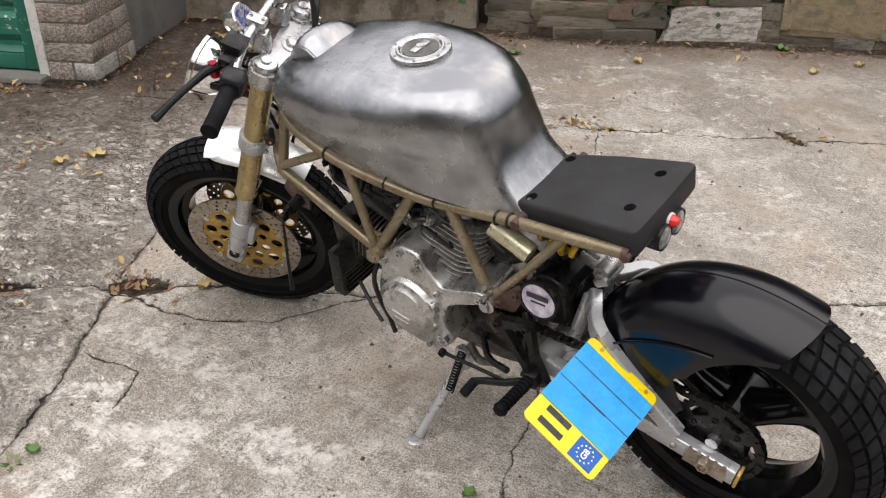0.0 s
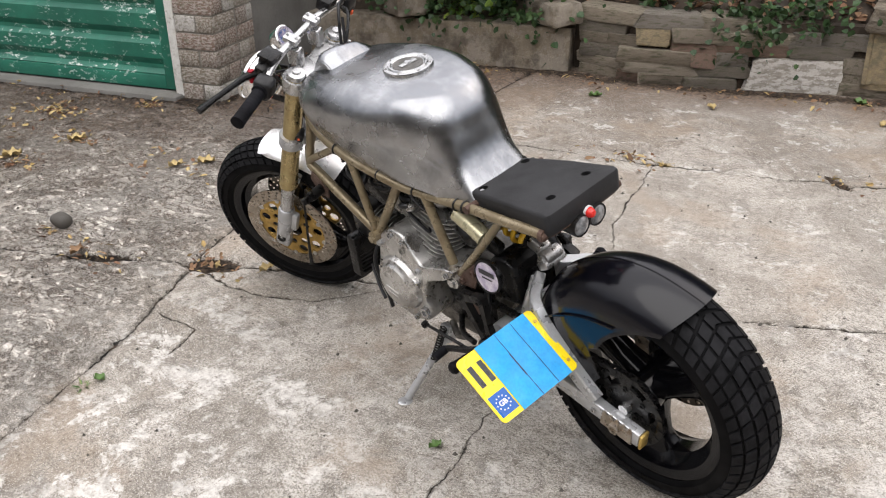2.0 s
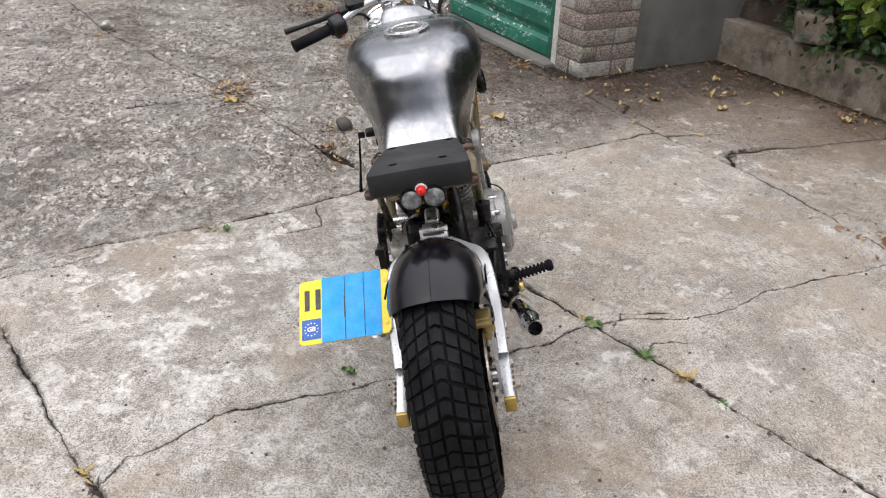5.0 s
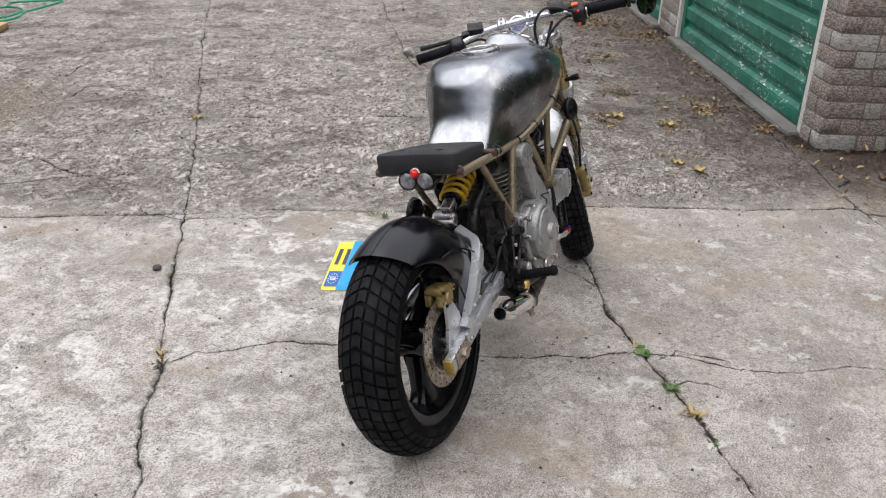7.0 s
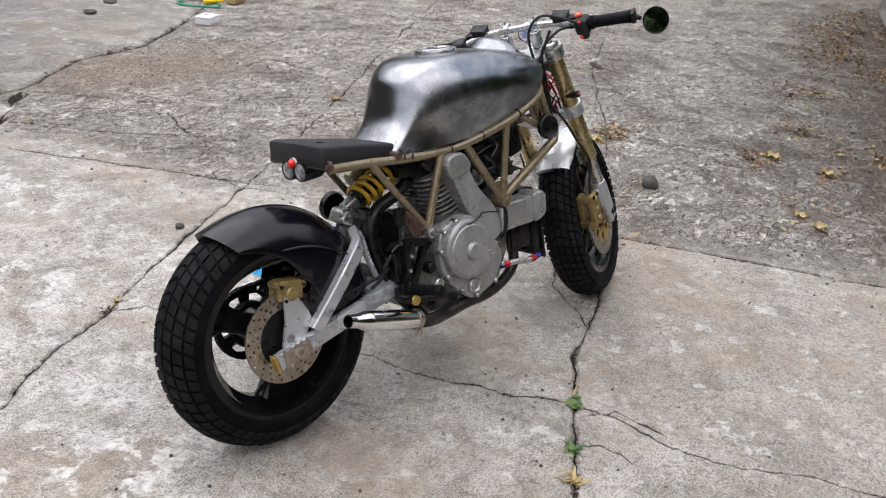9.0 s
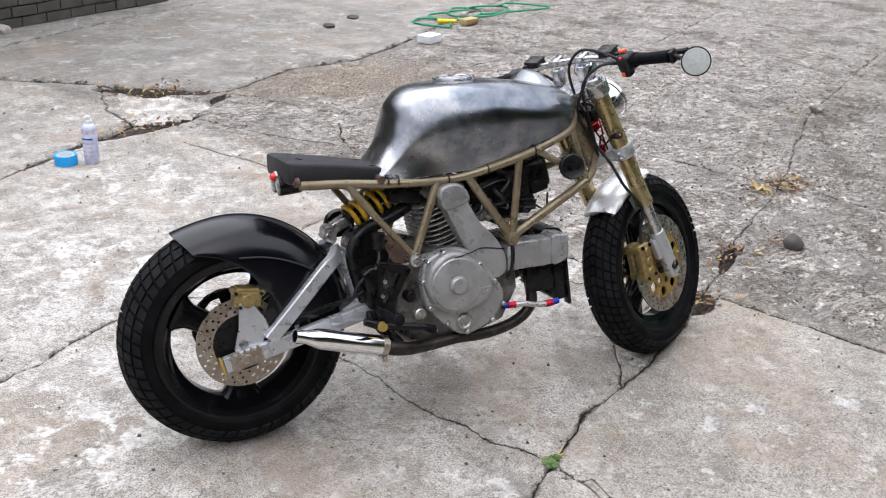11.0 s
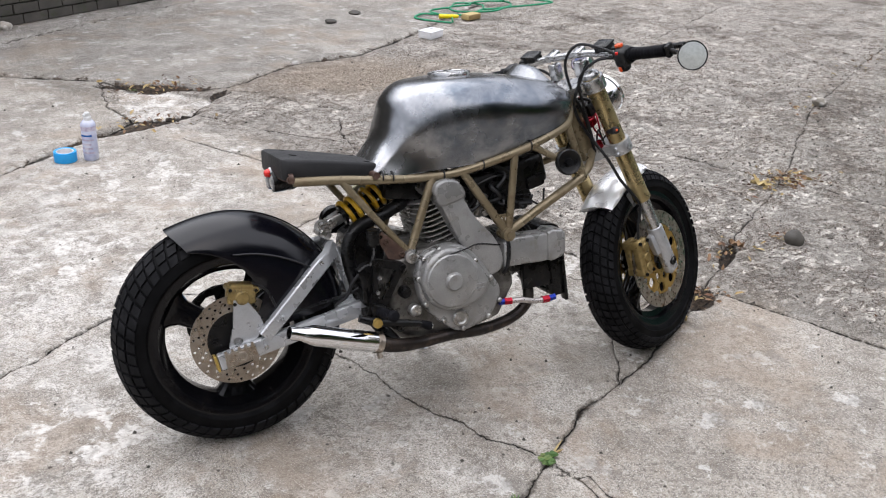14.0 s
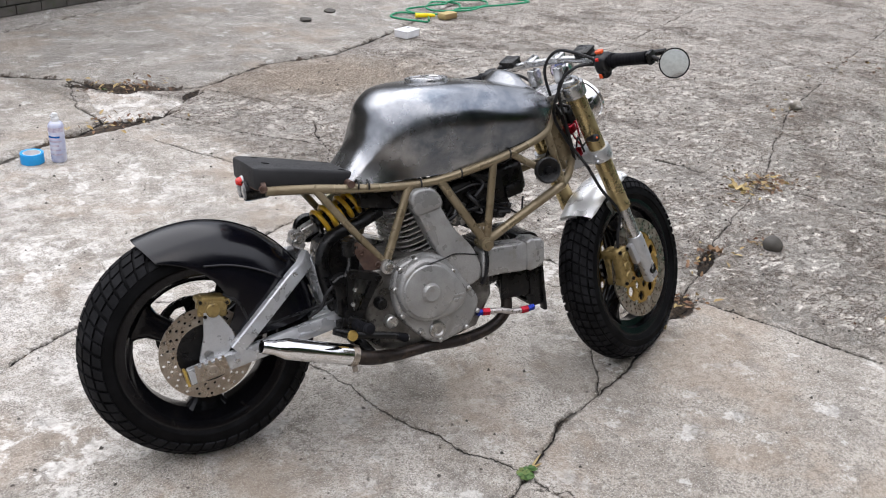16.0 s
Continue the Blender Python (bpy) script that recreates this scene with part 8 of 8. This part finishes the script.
def hose():
    ob = thing("garden_hose", pose(3.62, 4.95, 0.0), "loose coil of green garden hose with a yellow connector", "hose")
    rng = random.Random(7)
    pts = []
    for k in range(24):
        a = k * 0.62
        r = 0.22 + 0.10 * math.sin(k * 1.3) + rng.uniform(-0.05, 0.05)
        pts.append((r * math.cos(a) * 1.5 + 0.024 * k - 0.1, r * math.sin(a), 0.012 + 0.0016 * k))
    bm = bmesh.new()
    tube(bm, pts, 0.0085, 9, 6)
    tube(bm, [(-0.35, -0.42, 0.01), (-0.48, -0.30, 0.01), (-0.55, -0.15, 0.01), (-0.40, -0.05, 0.012), (-0.25, -0.20, 0.012), (-0.33, -0.40, 0.014)], 0.0085, 9, 8)
    part("hose_coil", bm, HOSE, ob)
    bm = bmesh.new()
    tube(bm, [(-0.36, -0.22, 0.022), (-0.25, -0.25, 0.022), (-0.20, -0.26, 0.02)], [0.020, 0.017, 0.013], 12, 4)
    part("connector", bm, YELLOW, ob, "yellow plastic connector")
    bm = bmesh.new()
    box(bm, (0.16, 0.09, 0.05), pose(-0.10, -0.30, 0.025, 0, 0, 20), 0.012, 2)
    part("reel_block", bm, STRAW, ob)


bottle()
tape_roll()
carton()
hose()


def pebble(name, x, y, size, material, label, seed, squash=0.7):
    bm = bmesh.new()
    bmesh.ops.create_icosphere(bm, subdivisions=3, radius=size)
    for v in bm.verts:
        v.co = v.co * (1 + 0.35 * noise.noise(v.co / size * 0.9 + Vector((seed, 0, 0)))) 
        v.co.z *= squash
    ob = part(name, bm, material, None, sharp=50)
    ob.matrix_world = pose(x, y, size * squash * 0.72, 0, 0, seed * 40)
    return tagged(ob, label, "stone")


pebble("loose_stone", 2.575, 0.255, 0.042, DARKBRICK, "dark rounded loose stone on the concrete", 1.0, 0.9)
pebble("loose_stone", 4.40, 1.735, 0.045, LIMED, "pale loose stone on the concrete", 2.0)
pebble("loose_stone", -0.01, 5.28, 0.05, LIMED, "pale brown loose stone by the dark wall", 3.0)
pebble("loose_stone", 0.62, 1.26, 0.018, DARKBRICK, "tiny dark pebble on the concrete", 4.0)
pebble("loose_stone", 2.35, 4.86, 0.05, DARKBRICK, "flat dark stone on the concrete", 5.0, 0.3)
pebble("loose_stone", 2.66, 5.11, 0.05, DARKBRICK, "flat dark stone on the concrete", 6.0, 0.3)


def single_leaf(x, y, size, material, label, seed):
    """One fallen leaf: a curled blade with a rib and a stalk."""
    rng = np.random.default_rng(seed)
    bm = bmesh.new()
    rows = []
    for i in range(9):
        t = i / 8
        w = size * 0.34 * math.sin(math.pi * min(1, t * 0.97 + 0.02)) ** 0.75 * (1 + 0.32 * math.sin(i * 2.9 + seed))
        rows.append([Vector((size * (t - 0.5), w * s, 0.006 + size * (0.22 * abs(s) ** 1.5 * (1 + 0.5 * math.sin(i * 1.7 + seed)) + 0.10 * (t - 0.5) ** 2 * rng.uniform(0.4, 1.6)))) for s in (-1, -0.5, 0, 0.5, 1)])
    loft(bm, rows, False, False)
    tube(bm, [(-0.5 * size, 0, 0.007), (-0.75 * size, 0.05 * size, 0.005)], size * 0.015, 5, 1)
    ob = part("fallen_leaf", bm, material, None, sharp=60)
    ob.matrix_world = pose(x, y, 0.0, rng.uniform(-6, 6), rng.uniform(-6, 6), rng.uniform(0, 360))
    return tagged(ob, label, "leaf", "fallen leaves in the yard")


for i, (x, y, s, kind) in enumerate([(2.73, -0.52, 0.11, 1), (1.66, -0.06, 0.085, 1), (0.52, 0.25, 0.055, 2), (1.97, -2.48, 0.10, 2), (0.86, -3.26, 0.10, 2), (0.63, -2.99, 0.09, 1), (0.47, -3.2, 0.09, 1), (1.46, 0.69, 0.06, 2),
                                      (2.31, 0.33, 0.09, 0), (3.05, -1.42, 0.09, 0), (3.42, -1.90, 0.10, 1), (2.73, -2.35, 0.10, 1), (3.51, 0.04, 0.12, 1), (2.80, -0.40, 0.10, 1), (3.48, -0.27, 0.12, 1), (2.90, -1.75, 0.09, 1), (1.40, -2.70, 0.09, 1), (2.94, 0.82, 0.12, 1)]):
    single_leaf(x, y, s * 0.72, (DEAD, STRAW, WEED)[kind], ("curled brown fallen leaf on the concrete", "dry yellow fallen leaf on the concrete", "fresh green fallen leaf on the concrete")[kind], i)


def weed(x, y, size, count, material, label, seed):
    """A tuft of narrow blades growing out of a joint."""
    rng = np.random.default_rng(seed)
    verts, faces = [], []
    for k in range(count):
        a, lean, ln = rng.uniform(0, 6.283), rng.uniform(0.9, 1.5), size * rng.uniform(0.35, 1.0)
        w = size * rng.uniform(0.06, 0.16)
        d = np.array([math.cos(a), math.sin(a)])
        o = np.array([rng.normal(0, size * 0.16), rng.normal(0, size * 0.10)])
        n0 = len(verts)
        for j in range(4):
            t = j / 3
            c = o + d * ln * t * math.sin(lean)
            z = ln * (t * math.cos(lean) + 0.25 * t * (1 - t)) + 0.0
            ww = w * (1 - t) ** 0.6 if j < 3 else 0.0004
            verts += [(c[0] - d[1] * ww, c[1] + d[0] * ww, z), (c[0] + d[1] * ww, c[1] - d[0] * ww, z)]
        faces += [(n0 + 2 * j, n0 + 2 * j + 1, n0 + 2 * j + 3, n0 + 2 * j + 2) for j in range(3)]
    ob = raw_mesh("weed", verts, faces, material)
    ob.matrix_world = pose(x, y, -0.006)
    return tagged(ob, label, "weed", "weeds in the joints", "stuff")


def rosette(x, y, size, count, material, label, seed):
    """A low rosette of small round leaves on short stalks."""
    rng = np.random.default_rng(seed)
    verts, faces = [], []
    for k in range(count):
        a, out, r = rng.uniform(0, 6.283), size * math.sqrt(rng.uniform(0.0, 1.0)) * 0.75, size * rng.uniform(0.20, 0.34)
        d, n = np.array([math.cos(a), math.sin(a)]), np.array([-math.sin(a), math.cos(a)])
        base = 0.006 + 0.30 * size * rng.uniform(0.3, 1.0)
        tilt, n0 = rng.uniform(-0.35, 0.15), len(verts)
        verts.append((*(d * out), base - 0.08 * r))
        for j in range(9):
            b = 6.283 * j / 9
            rr = r * (0.72 if j == 0 else 1.0)
            u, v = rr * math.cos(b), rr * 0.86 * math.sin(b)
            verts.append((*(d * (out + u) + n * v), base + u * tilt + 0.12 * abs(v)))
        faces += [(n0, n0 + 1 + j, n0 + 1 + (j + 1) % 9) for j in range(9)]
        w = size * 0.018
        verts += [(*(n * w), 0.0), (*(-n * w), 0.0), (*(d * out - n * w), base), (*(d * out + n * w), base)]
        faces.append((n0 + 10, n0 + 11, n0 + 12, n0 + 13))
    ob = raw_mesh("weed", verts, faces, material)
    ob.matrix_world = pose(x, y, -0.004)
    return tagged(ob, label, "weed", "weeds in the joints", "stuff")


rosette(0.765, -0.53, 0.036, 26, WEED, "low green weed with round leaves in a concrete joint", 1)
weed(0.79, -0.505, 0.045, 5, STRAW, "yellowing shoot beside a green weed in a joint", 31)
weed(0.58, -0.65, 0.042, 50, WEED, "tuft of green grass in a concrete joint", 2)
weed(0.465, -0.73, 0.06, 20, STRAW, "yellowing weed growing out of a concrete joint", 3)
weed(0.33, -0.80, 0.03, 30, WEED, "small tuft of grass in a concrete joint", 4)
weed(0.12, 0.90, 0.05, 18, STRAW, "dry yellow tuft in a concrete crack", 5)
weed(1.47, 0.74, 0.04, 24, WEED, "small tuft of grass in a concrete joint", 6)
weed(1.16, -1.87, 0.05, 20, STRAW, "yellowing weed in a concrete joint", 7)
weed(2.33, 2.19, 0.07, 24, STRAW, "yellow grass tuft in a concrete crack", 8)
weed(0.50, 3.47, 0.035, 14, WEED, "green weed at the edge of the broken slab", 9)


def litter():
    """Dead leaves and crumbs, gathered along walls and in hollows."""
    rng = np.random.default_rng(23)
    dead, straw = [], []
    for (ax, ay), (bx, by) in zip(WALL_FOOT, WALL_FOOT[1:]):
        n = int(math.hypot(bx - ax, by - ay) * 45)
        for k in range(n):
            t = rng.uniform()
            out = abs(rng.normal(0, 0.11)) + 0.03
            px, py = ax + (bx - ax) * t, ay + (by - ay) * t
            ln = math.hypot(bx - ax, by - ay)
            px, py = px + (by - ay) / ln * out * -1 * -1, py - (bx - ax) / ln * out
            (dead if rng.uniform() < 0.72 else straw).append((px, py, 0.010 + abs(rng.normal(0, 0.006))))
    for cx, cy, r, n in ((1.85, 0.05, 0.07, 34), (2.22, 0.29, 0.09, 26), (2.56, 0.33, 0.04, 14), (3.10, 0.84, 0.14, 34), (0.45, 2.84, 0.12, 40), (0.62, 3.48, 0.14, 50), (5.15, 0.45, 0.22, 70), (2.85, -0.4, 0.16, 26), (4.1, -0.4, 0.18, 40), (5.9, 0.55, 0.3, 70), (7.0, 1.1, 0.35, 90), (3.44, -1.95, 0.15, 26), (2.45, -1.52, 0.05, 8), (4.3, 1.72, 0.1, 16), (5.7, 2.4, 0.25, 40), (0.46, -2.17, 0.08, 14), (1.38, -1.77, 0.12, 16), (2.94, 0.75, 0.12, 20), (5.09, 0.43, 0.10, 55), (3.46, 0.12, 0.07, 40), (3.48, -0.28, 0.07, 40), (4.0, -0.39, 0.08, 40), (4.2, 0.16, 0.12, 25), (7.6, 1.25, 0.25, 160), (6.6, 0.85, 0.20, 120), (6.0, 0.39, 0.15, 60), (3.17, 0.83, 0.08, 50), (3.24, -1.79, 0.10, 30), (2.77, -2.42, 0.09, 30), (1.3, -1.84, 0.06, 26), (2.9, -1.3, 0.2, 16), (3.2, -1.45, 0.12, 18), (8.3, 1.35, 0.22, 110), (7.2, 1.0, 0.25, 130), (6.43, 0.70, 0.17, 90), (6.05, 0.25, 0.10, 70), (4.1, 0.17, 0.12, 30), (3.93, -0.16, 0.14, 30), (3.42, 0.05, 0.07, 24), (3.95, -0.46, 0.07, 40), (3.7, -0.80, 0.04, 30)):
        for k in range(int(n * 1.3)):
            (dead if rng.uniform() < 0.6 else straw).append((cx + rng.normal(0, r), cy + rng.normal(0, r * 0.6), 0.008))
    tagged(leaf_mesh("leaf_litter", dead, (0.012, 0.042), DEAD, spread=0.45, shape=0.7, rng=rng), "brown dead leaf litter along the walls", "leaves", kind="stuff")
    tagged(leaf_mesh("leaf_litter", straw, (0.014, 0.046), STRAW, spread=0.45, shape=0.6, rng=rng), "yellow dry leaf litter in hollows", "leaves", kind="stuff")
    crumbs_v, crumbs_f = [], []
    for k in range(1900):
        if k % 5:
            x, y = rng.uniform(1.8, 6.5), rng.uniform(-2.2, 3.8)
        else:
            x, y = rng.uniform(-1.2, 3.0), rng.uniform(-2.4, 3.5)
        s = rng.uniform(0.0025, 0.008)
        n0 = len(crumbs_v)
        a = rng.uniform(0, 6.28)
        for j in range(4):
            b = a + j * 1.57 + rng.uniform(-0.3, 0.3)
            crumbs_v.append((x + s * math.cos(b), y + s * math.sin(b), 0.0))
        crumbs_v.append((x, y, s * 0.9 + 0.002))
        crumbs_f += [(n0 + j, n0 + (j + 1) % 4, n0 + 4) for j in range(4)]
    tagged(raw_mesh("grit", crumbs_v, crumbs_f, DARKBRICK), "dark grit and crumbs scattered on the concrete", "grit", kind="stuff")


litter()


def ivy(cx, cy, cz, spread, count, seed):
    rng = np.random.default_rng(seed)
    spots = []
    for k in range(count):
        a, b, c = rng.normal(0, 1, 3)
        spots.append((cx + a * spread[0], cy + b * spread[1] - 0.02, max(0.05, cz + c * spread[2])))
    ob = leaf_mesh("ivy", spots, (0.022, 0.052), IVY, spread=0.6, shape=1.4, flat=-0.4, rng=rng)
    tagged(ob, "dark green ivy trailing over the stone wall", "ivy", kind="stuff")


ivy(1.50, -3.08, 0.36, (0.15, 0.06, 0.08), 420, 1)
ivy(1.20, -3.24, 0.42, (0.12, 0.06, 0.05), 150, 8)
ivy(2.00, -3.05, 0.46, (0.06, 0.06, 0.04), 90, 2)
ivy(2.75, -2.72, 0.34, (0.20, 0.08, 0.09), 420, 3)
ivy(3.30, -2.42, 0.36, (0.30, 0.10, 0.08), 500, 4)
ivy(0.35, -3.55, 0.58, (0.35, 0.10, 0.06), 160, 5)
ivy(-0.6, -3.9, 0.5, (0.4, 0.1, 0.1), 160, 6)


def shrub(x, y, z, height, reach, count, material, label, seed, leaf=(0.06, 0.12)):
    """A bush: several leaning stems with leaves all round them."""
    rng = np.random.default_rng(seed)
    ob = thing("shrub", pose(x, y, z - 0.05), label, "shrub", "shrubs on the bank")
    spots = []
    bm = bmesh.new()
    for k in range(9):
        a = rng.uniform(0, 6.283)
        out = reach * rng.uniform(0.3, 1.0)
        pts = [(0.05 * math.cos(a), 0.05 * math.sin(a), 0)]
        for j in range(1, 5):
            t = j / 4
            pts.append((out * t ** 1.2 * math.cos(a) + rng.normal(0, 0.06), out * t ** 1.2 * math.sin(a) + rng.normal(0, 0.06), height * t * rng.uniform(0.75, 1.05)))
        tube(bm, pts, [0.022, 0.018, 0.013, 0.009, 0.005], 7, 4)
        for p in spline(pts, 10)[8:]:
            for q in range(max(1, count // 290)):
                r = rng.normal(0, 0.13 * height ** 0.5, 3)
                spots.append((p.x + r[0], p.y + r[1], max(0.03, p.z + r[2])))
    part("stems", bm, BARK, ob)
    tagged(leaf_mesh("foliage", spots, leaf, material, ob, 0.55, 0.95, rng=rng), kind="stuff")


shrub(3.02, -2.80, 0.32, 0.70, 0.50, 2300, LAUREL, "bright green laurel bush leaning over the low wall", 1)
shrub(3.55, -2.62, 0.36, 1.2, 0.6, 2900, IVY, "dark green leafy bush hanging over the low wall", 4, (0.05, 0.10))
shrub(2.85, -2.92, 0.36, 1.0, 0.55, 2900, IVY, "dark green leafy bush on the earth bank", 5, (0.05, 0.10))
shrub(2.2, -3.75, 0.45, 1.8, 0.8, 2600, IVY, "dark green leafy bush on the earth bank", 6, (0.05, 0.10))
shrub(2.70, -3.55, 0.45, 0.9, 0.6, 1200, IVY, "dark green leafy bush on the earth bank", 2)
shrub(4.10, -3.3, 0.45, 1.4, 0.8, 1800, LAUREL, "bright green laurel bush beside the garage", 3)
# bushes out of view, added for dark green reflections in tank and mirror
for i, (x, y) in enumerate([(2.9, -4.7), (1.7, -4.9), (0.5, -5.2), (5.0, -6.6), (-1.2, -5.9), (-3.0, -6.6)]):
    shrub(x, y, 0.9, 3.0, 1.2, 3400, IVY, "tall dark green bush, out of view, added on the bank for reflections", 20 + i, (0.14, 0.26))


def bank_litter():
    rng = np.random.default_rng(77)
    spots = []
    for k in range(2600):
        t, d = rng.uniform(-2.0, 3.9), rng.uniform(0, 1) ** 2
        y0 = np.interp(t, [-2.5, 0.56, 1.40, 1.85, 2.35, 3.06, 3.98], [-4.64, -3.56, -3.22, -2.98, -2.9, -2.62, -2.15])
        dd = 0.10 + 1.4 * d
        x, y = t - 0.33 * dd, y0 - 0.94 * dd
        f = (dd / 5.0) ** (1 / 1.6)
        spots.append((x, y, 0.22 + 1.5 * f ** 0.9 + rng.uniform(0, 0.05)))
    tagged(leaf_mesh("bank_leaves", spots, (0.03, 0.07), DEAD, spread=0.5, rng=rng), "brown dead leaves and twigs covering the earth bank", "leaves", kind="stuff")
    bm = bmesh.new()
    for k in range(60):
        x = rng.uniform(-1.0, 3.6)
        y0 = np.interp(x, [-2.5, 0.56, 1.40, 1.85, 2.35, 3.06, 3.98], [-4.64, -3.56, -3.22, -2.98, -2.9, -2.62, -2.15]) - rng.uniform(0.02, 0.35)
        a, ln = rng.uniform(0, 6.28), rng.uniform(0.1, 0.35)
        z = 0.42 + rng.uniform(0, 0.12)
        tube(bm, [(x, y0, z), (x + ln * 0.5 * math.cos(a), y0 + ln * 0.3 * math.sin(a), z + rng.uniform(-0.05, 0.08)), (x + ln * math.cos(a), y0 + ln * 0.5 * math.sin(a), z + rng.uniform(-0.1, 0.06))], [0.004, 0.003, 0.0015], 5, 4)
    tagged(part("twigs", bm, BARK, None), "dry brown twigs on the earth bank", "twigs", kind="stuff")


bank_litter()


def closing_walls():
    """Plain walls beyond what is seen, added to close the yard and block low sky light."""
    for i, (x, y, ln, h, turn) in enumerate([(-11.0, 0.0, 18, 2.0, 90), (2.0, 13.0, 22, 4.5, 0), (15.0, 6.0, 14, 4.5, 90)]):
        bm = bmesh.new()
        box(bm, (ln, 0.3, h), pose(0, 0, h / 2), 0.01)
        ob = part("wall_far", bm, RENDER, None)
        ob.matrix_world = pose(x, y, 0, 0, 0, turn)
        tagged(ob, "plain grey rendered wall, unseen, added to close the yard", "wall", kind="structure")


closing_walls()

# ---- masonry pieces, last ----
def piece_mesh(name, size, seed, bevel, rough, material):
    bm = rough_block(size, seed, bevel, rough, 0)
    finish(bm, 40)
    me = bpy.data.meshes.new(name)
    bm.to_mesh(me)
    bm.free()
    me.materials.append(material)
    return me


def bricks():
    walls = bpy.data.objects["wall_garage"]
    meshes = [piece_mesh("brick", (1, 1, 1), s, 0.012, 0.016, BRICK) for s in range(5)]
    rng = random.Random(3)

    def lay(x0, x1, y0, y1, z):
        ob = new("brick", rng.choice(meshes))
        ob.parent = walls
        jig = rng.uniform(-0.003, 0.003)
        ob.matrix_local = Matrix.LocRotScale(((x0 + x1) / 2 + jig, (y0 + y1) / 2 + jig, z + 0.0415), Euler((0, 0, rng.choice((0, math.pi)))), (x1 - x0, y1 - y0, 0.083))

    for c in range(24):
        z = 0.004 + 0.093 * c
        if c % 2:
            fronts, flanks = [(0.0, 0.238)], [(-0.215, -0.1125), (-0.39, -0.225)]
        else:
            fronts, flanks = [(0.0, 0.1025), (0.1125, 0.238)], [(-0.32, -0.225), (-0.39, -0.33)]
        d = 0.1025 if c % 2 else 0.215
        for k, (a, b) in enumerate(fronts):
            lay(a, b, -d if k == 0 else -0.1025, 0.0, z)
        for a, b in flanks:
            lay(0.0, 0.1025, a, b, z)
        for a, b in ((2.905, 3.12), (3.13, 3.39)) if c % 2 else ((2.905, 3.0), (3.01, 3.225), (3.235, 3.39)):
            lay(a, b, -0.1025, 0.0, z)


bricks()


def rubble():
    wall = thing("wall_stone", Matrix(), "low dry rubble stone wall of mixed brown and grey stones", "wall", kind="structure")
    line = [Vector((*p, 0)) for p in [(2.32, -2.80), (1.87, -2.86), (1.45, -3.07), (1.03, -3.33), (0.56, -3.45), (-0.4, -3.78), (-2.5, -4.53)]]
    acc = [0.0]
    for a, b in zip(line, line[1:]):
        acc.append(acc[-1] + (b - a).length)

    def at(s):
        i = max(j for j in range(len(line) - 1) if acc[j] <= max(s, 0))
        d = (line[i + 1] - line[i]).normalized()
        return line[i] + d * (s - acc[i]), d

    bm = bmesh.new()
    loft(bm, [[Vector((p.x - d.y * o, p.y + d.x * o, z)) for o, z in ((0.045, -0.1), (0.045, 0.36), (0.3, 0.36), (0.3, -0.1))] for p, d in (at(acc[-1] * k / 24) for k in range(25))])
    part("wall_core", bm, EARTH, wall)
    shapes = {m: [piece_mesh("stone", (1, 1, 1), s + 5, 0.07, 0.11, m) for s in range(9)] for m in (STONE, OCHRE, LIMED, KERB)}
    rng = random.Random(9)

    def stone(s, z, ln, h, material, depth=0.2, out=0.0, tilt=0.0):
        p, d = at(s + ln / 2)
        ob = new("stone", rng.choice(shapes[material]))
        ob.parent = wall
        m = along(p, d, z + h / 2) @ pose(0, depth / 2 - out, 0, rng.uniform(-2, 2), rng.uniform(-1.5, 1.5) + tilt, rng.uniform(-3, 3))
        ob.matrix_local = m @ Matrix.Diagonal((ln * 1.12, depth, h * 1.22, 1))

    # stones of note: the limewashed block, the ochre ones, broad caps
    taken = [(0.96, 1.44, 0.0, 0.18), (1.56, 2.02, 0.08, 0.34), (0.36, 0.55, 0.22, 0.31)]
    stone(0.98, 0.0, 0.44, 0.165, LIMED, 0.22, 0.01, -2)
    stone(1.58, 0.085, 0.42, 0.25, OCHRE, 0.22, 0.01)
    stone(0.37, 0.225, 0.17, 0.08, OCHRE, 0.2, 0.0)
    stone(1.55, 0.35, 0.50, 0.10, KERB, 0.3, 0.05, 2)
    z = 0.0
    for h in (0.065, 0.055, 0.07, 0.06, 0.065, 0.07):
        s = 0.0
        while s < acc[-1] - 0.1:
            ln = rng.uniform(0.13, 0.40)
            hit = [t for t in taken if s < t[1] and s + ln > t[0] and z < t[3] - 0.02 and z + h > t[2] + 0.02]
            if hit:
                if s < hit[0][0] - 0.08:
                    stone(s, z, hit[0][0] - s - 0.01, h, STONE)
                s = hit[0][1] + 0.01
                continue
            if not (z > 0.3 and rng.random() < 0.35):
                stone(s, z, ln - 0.012, h * rng.uniform(0.85, 1.05), STONE if rng.random() < 0.97 else OCHRE, 0.2, rng.uniform(-0.012, 0.014))
            s += ln
        z += h


rubble()
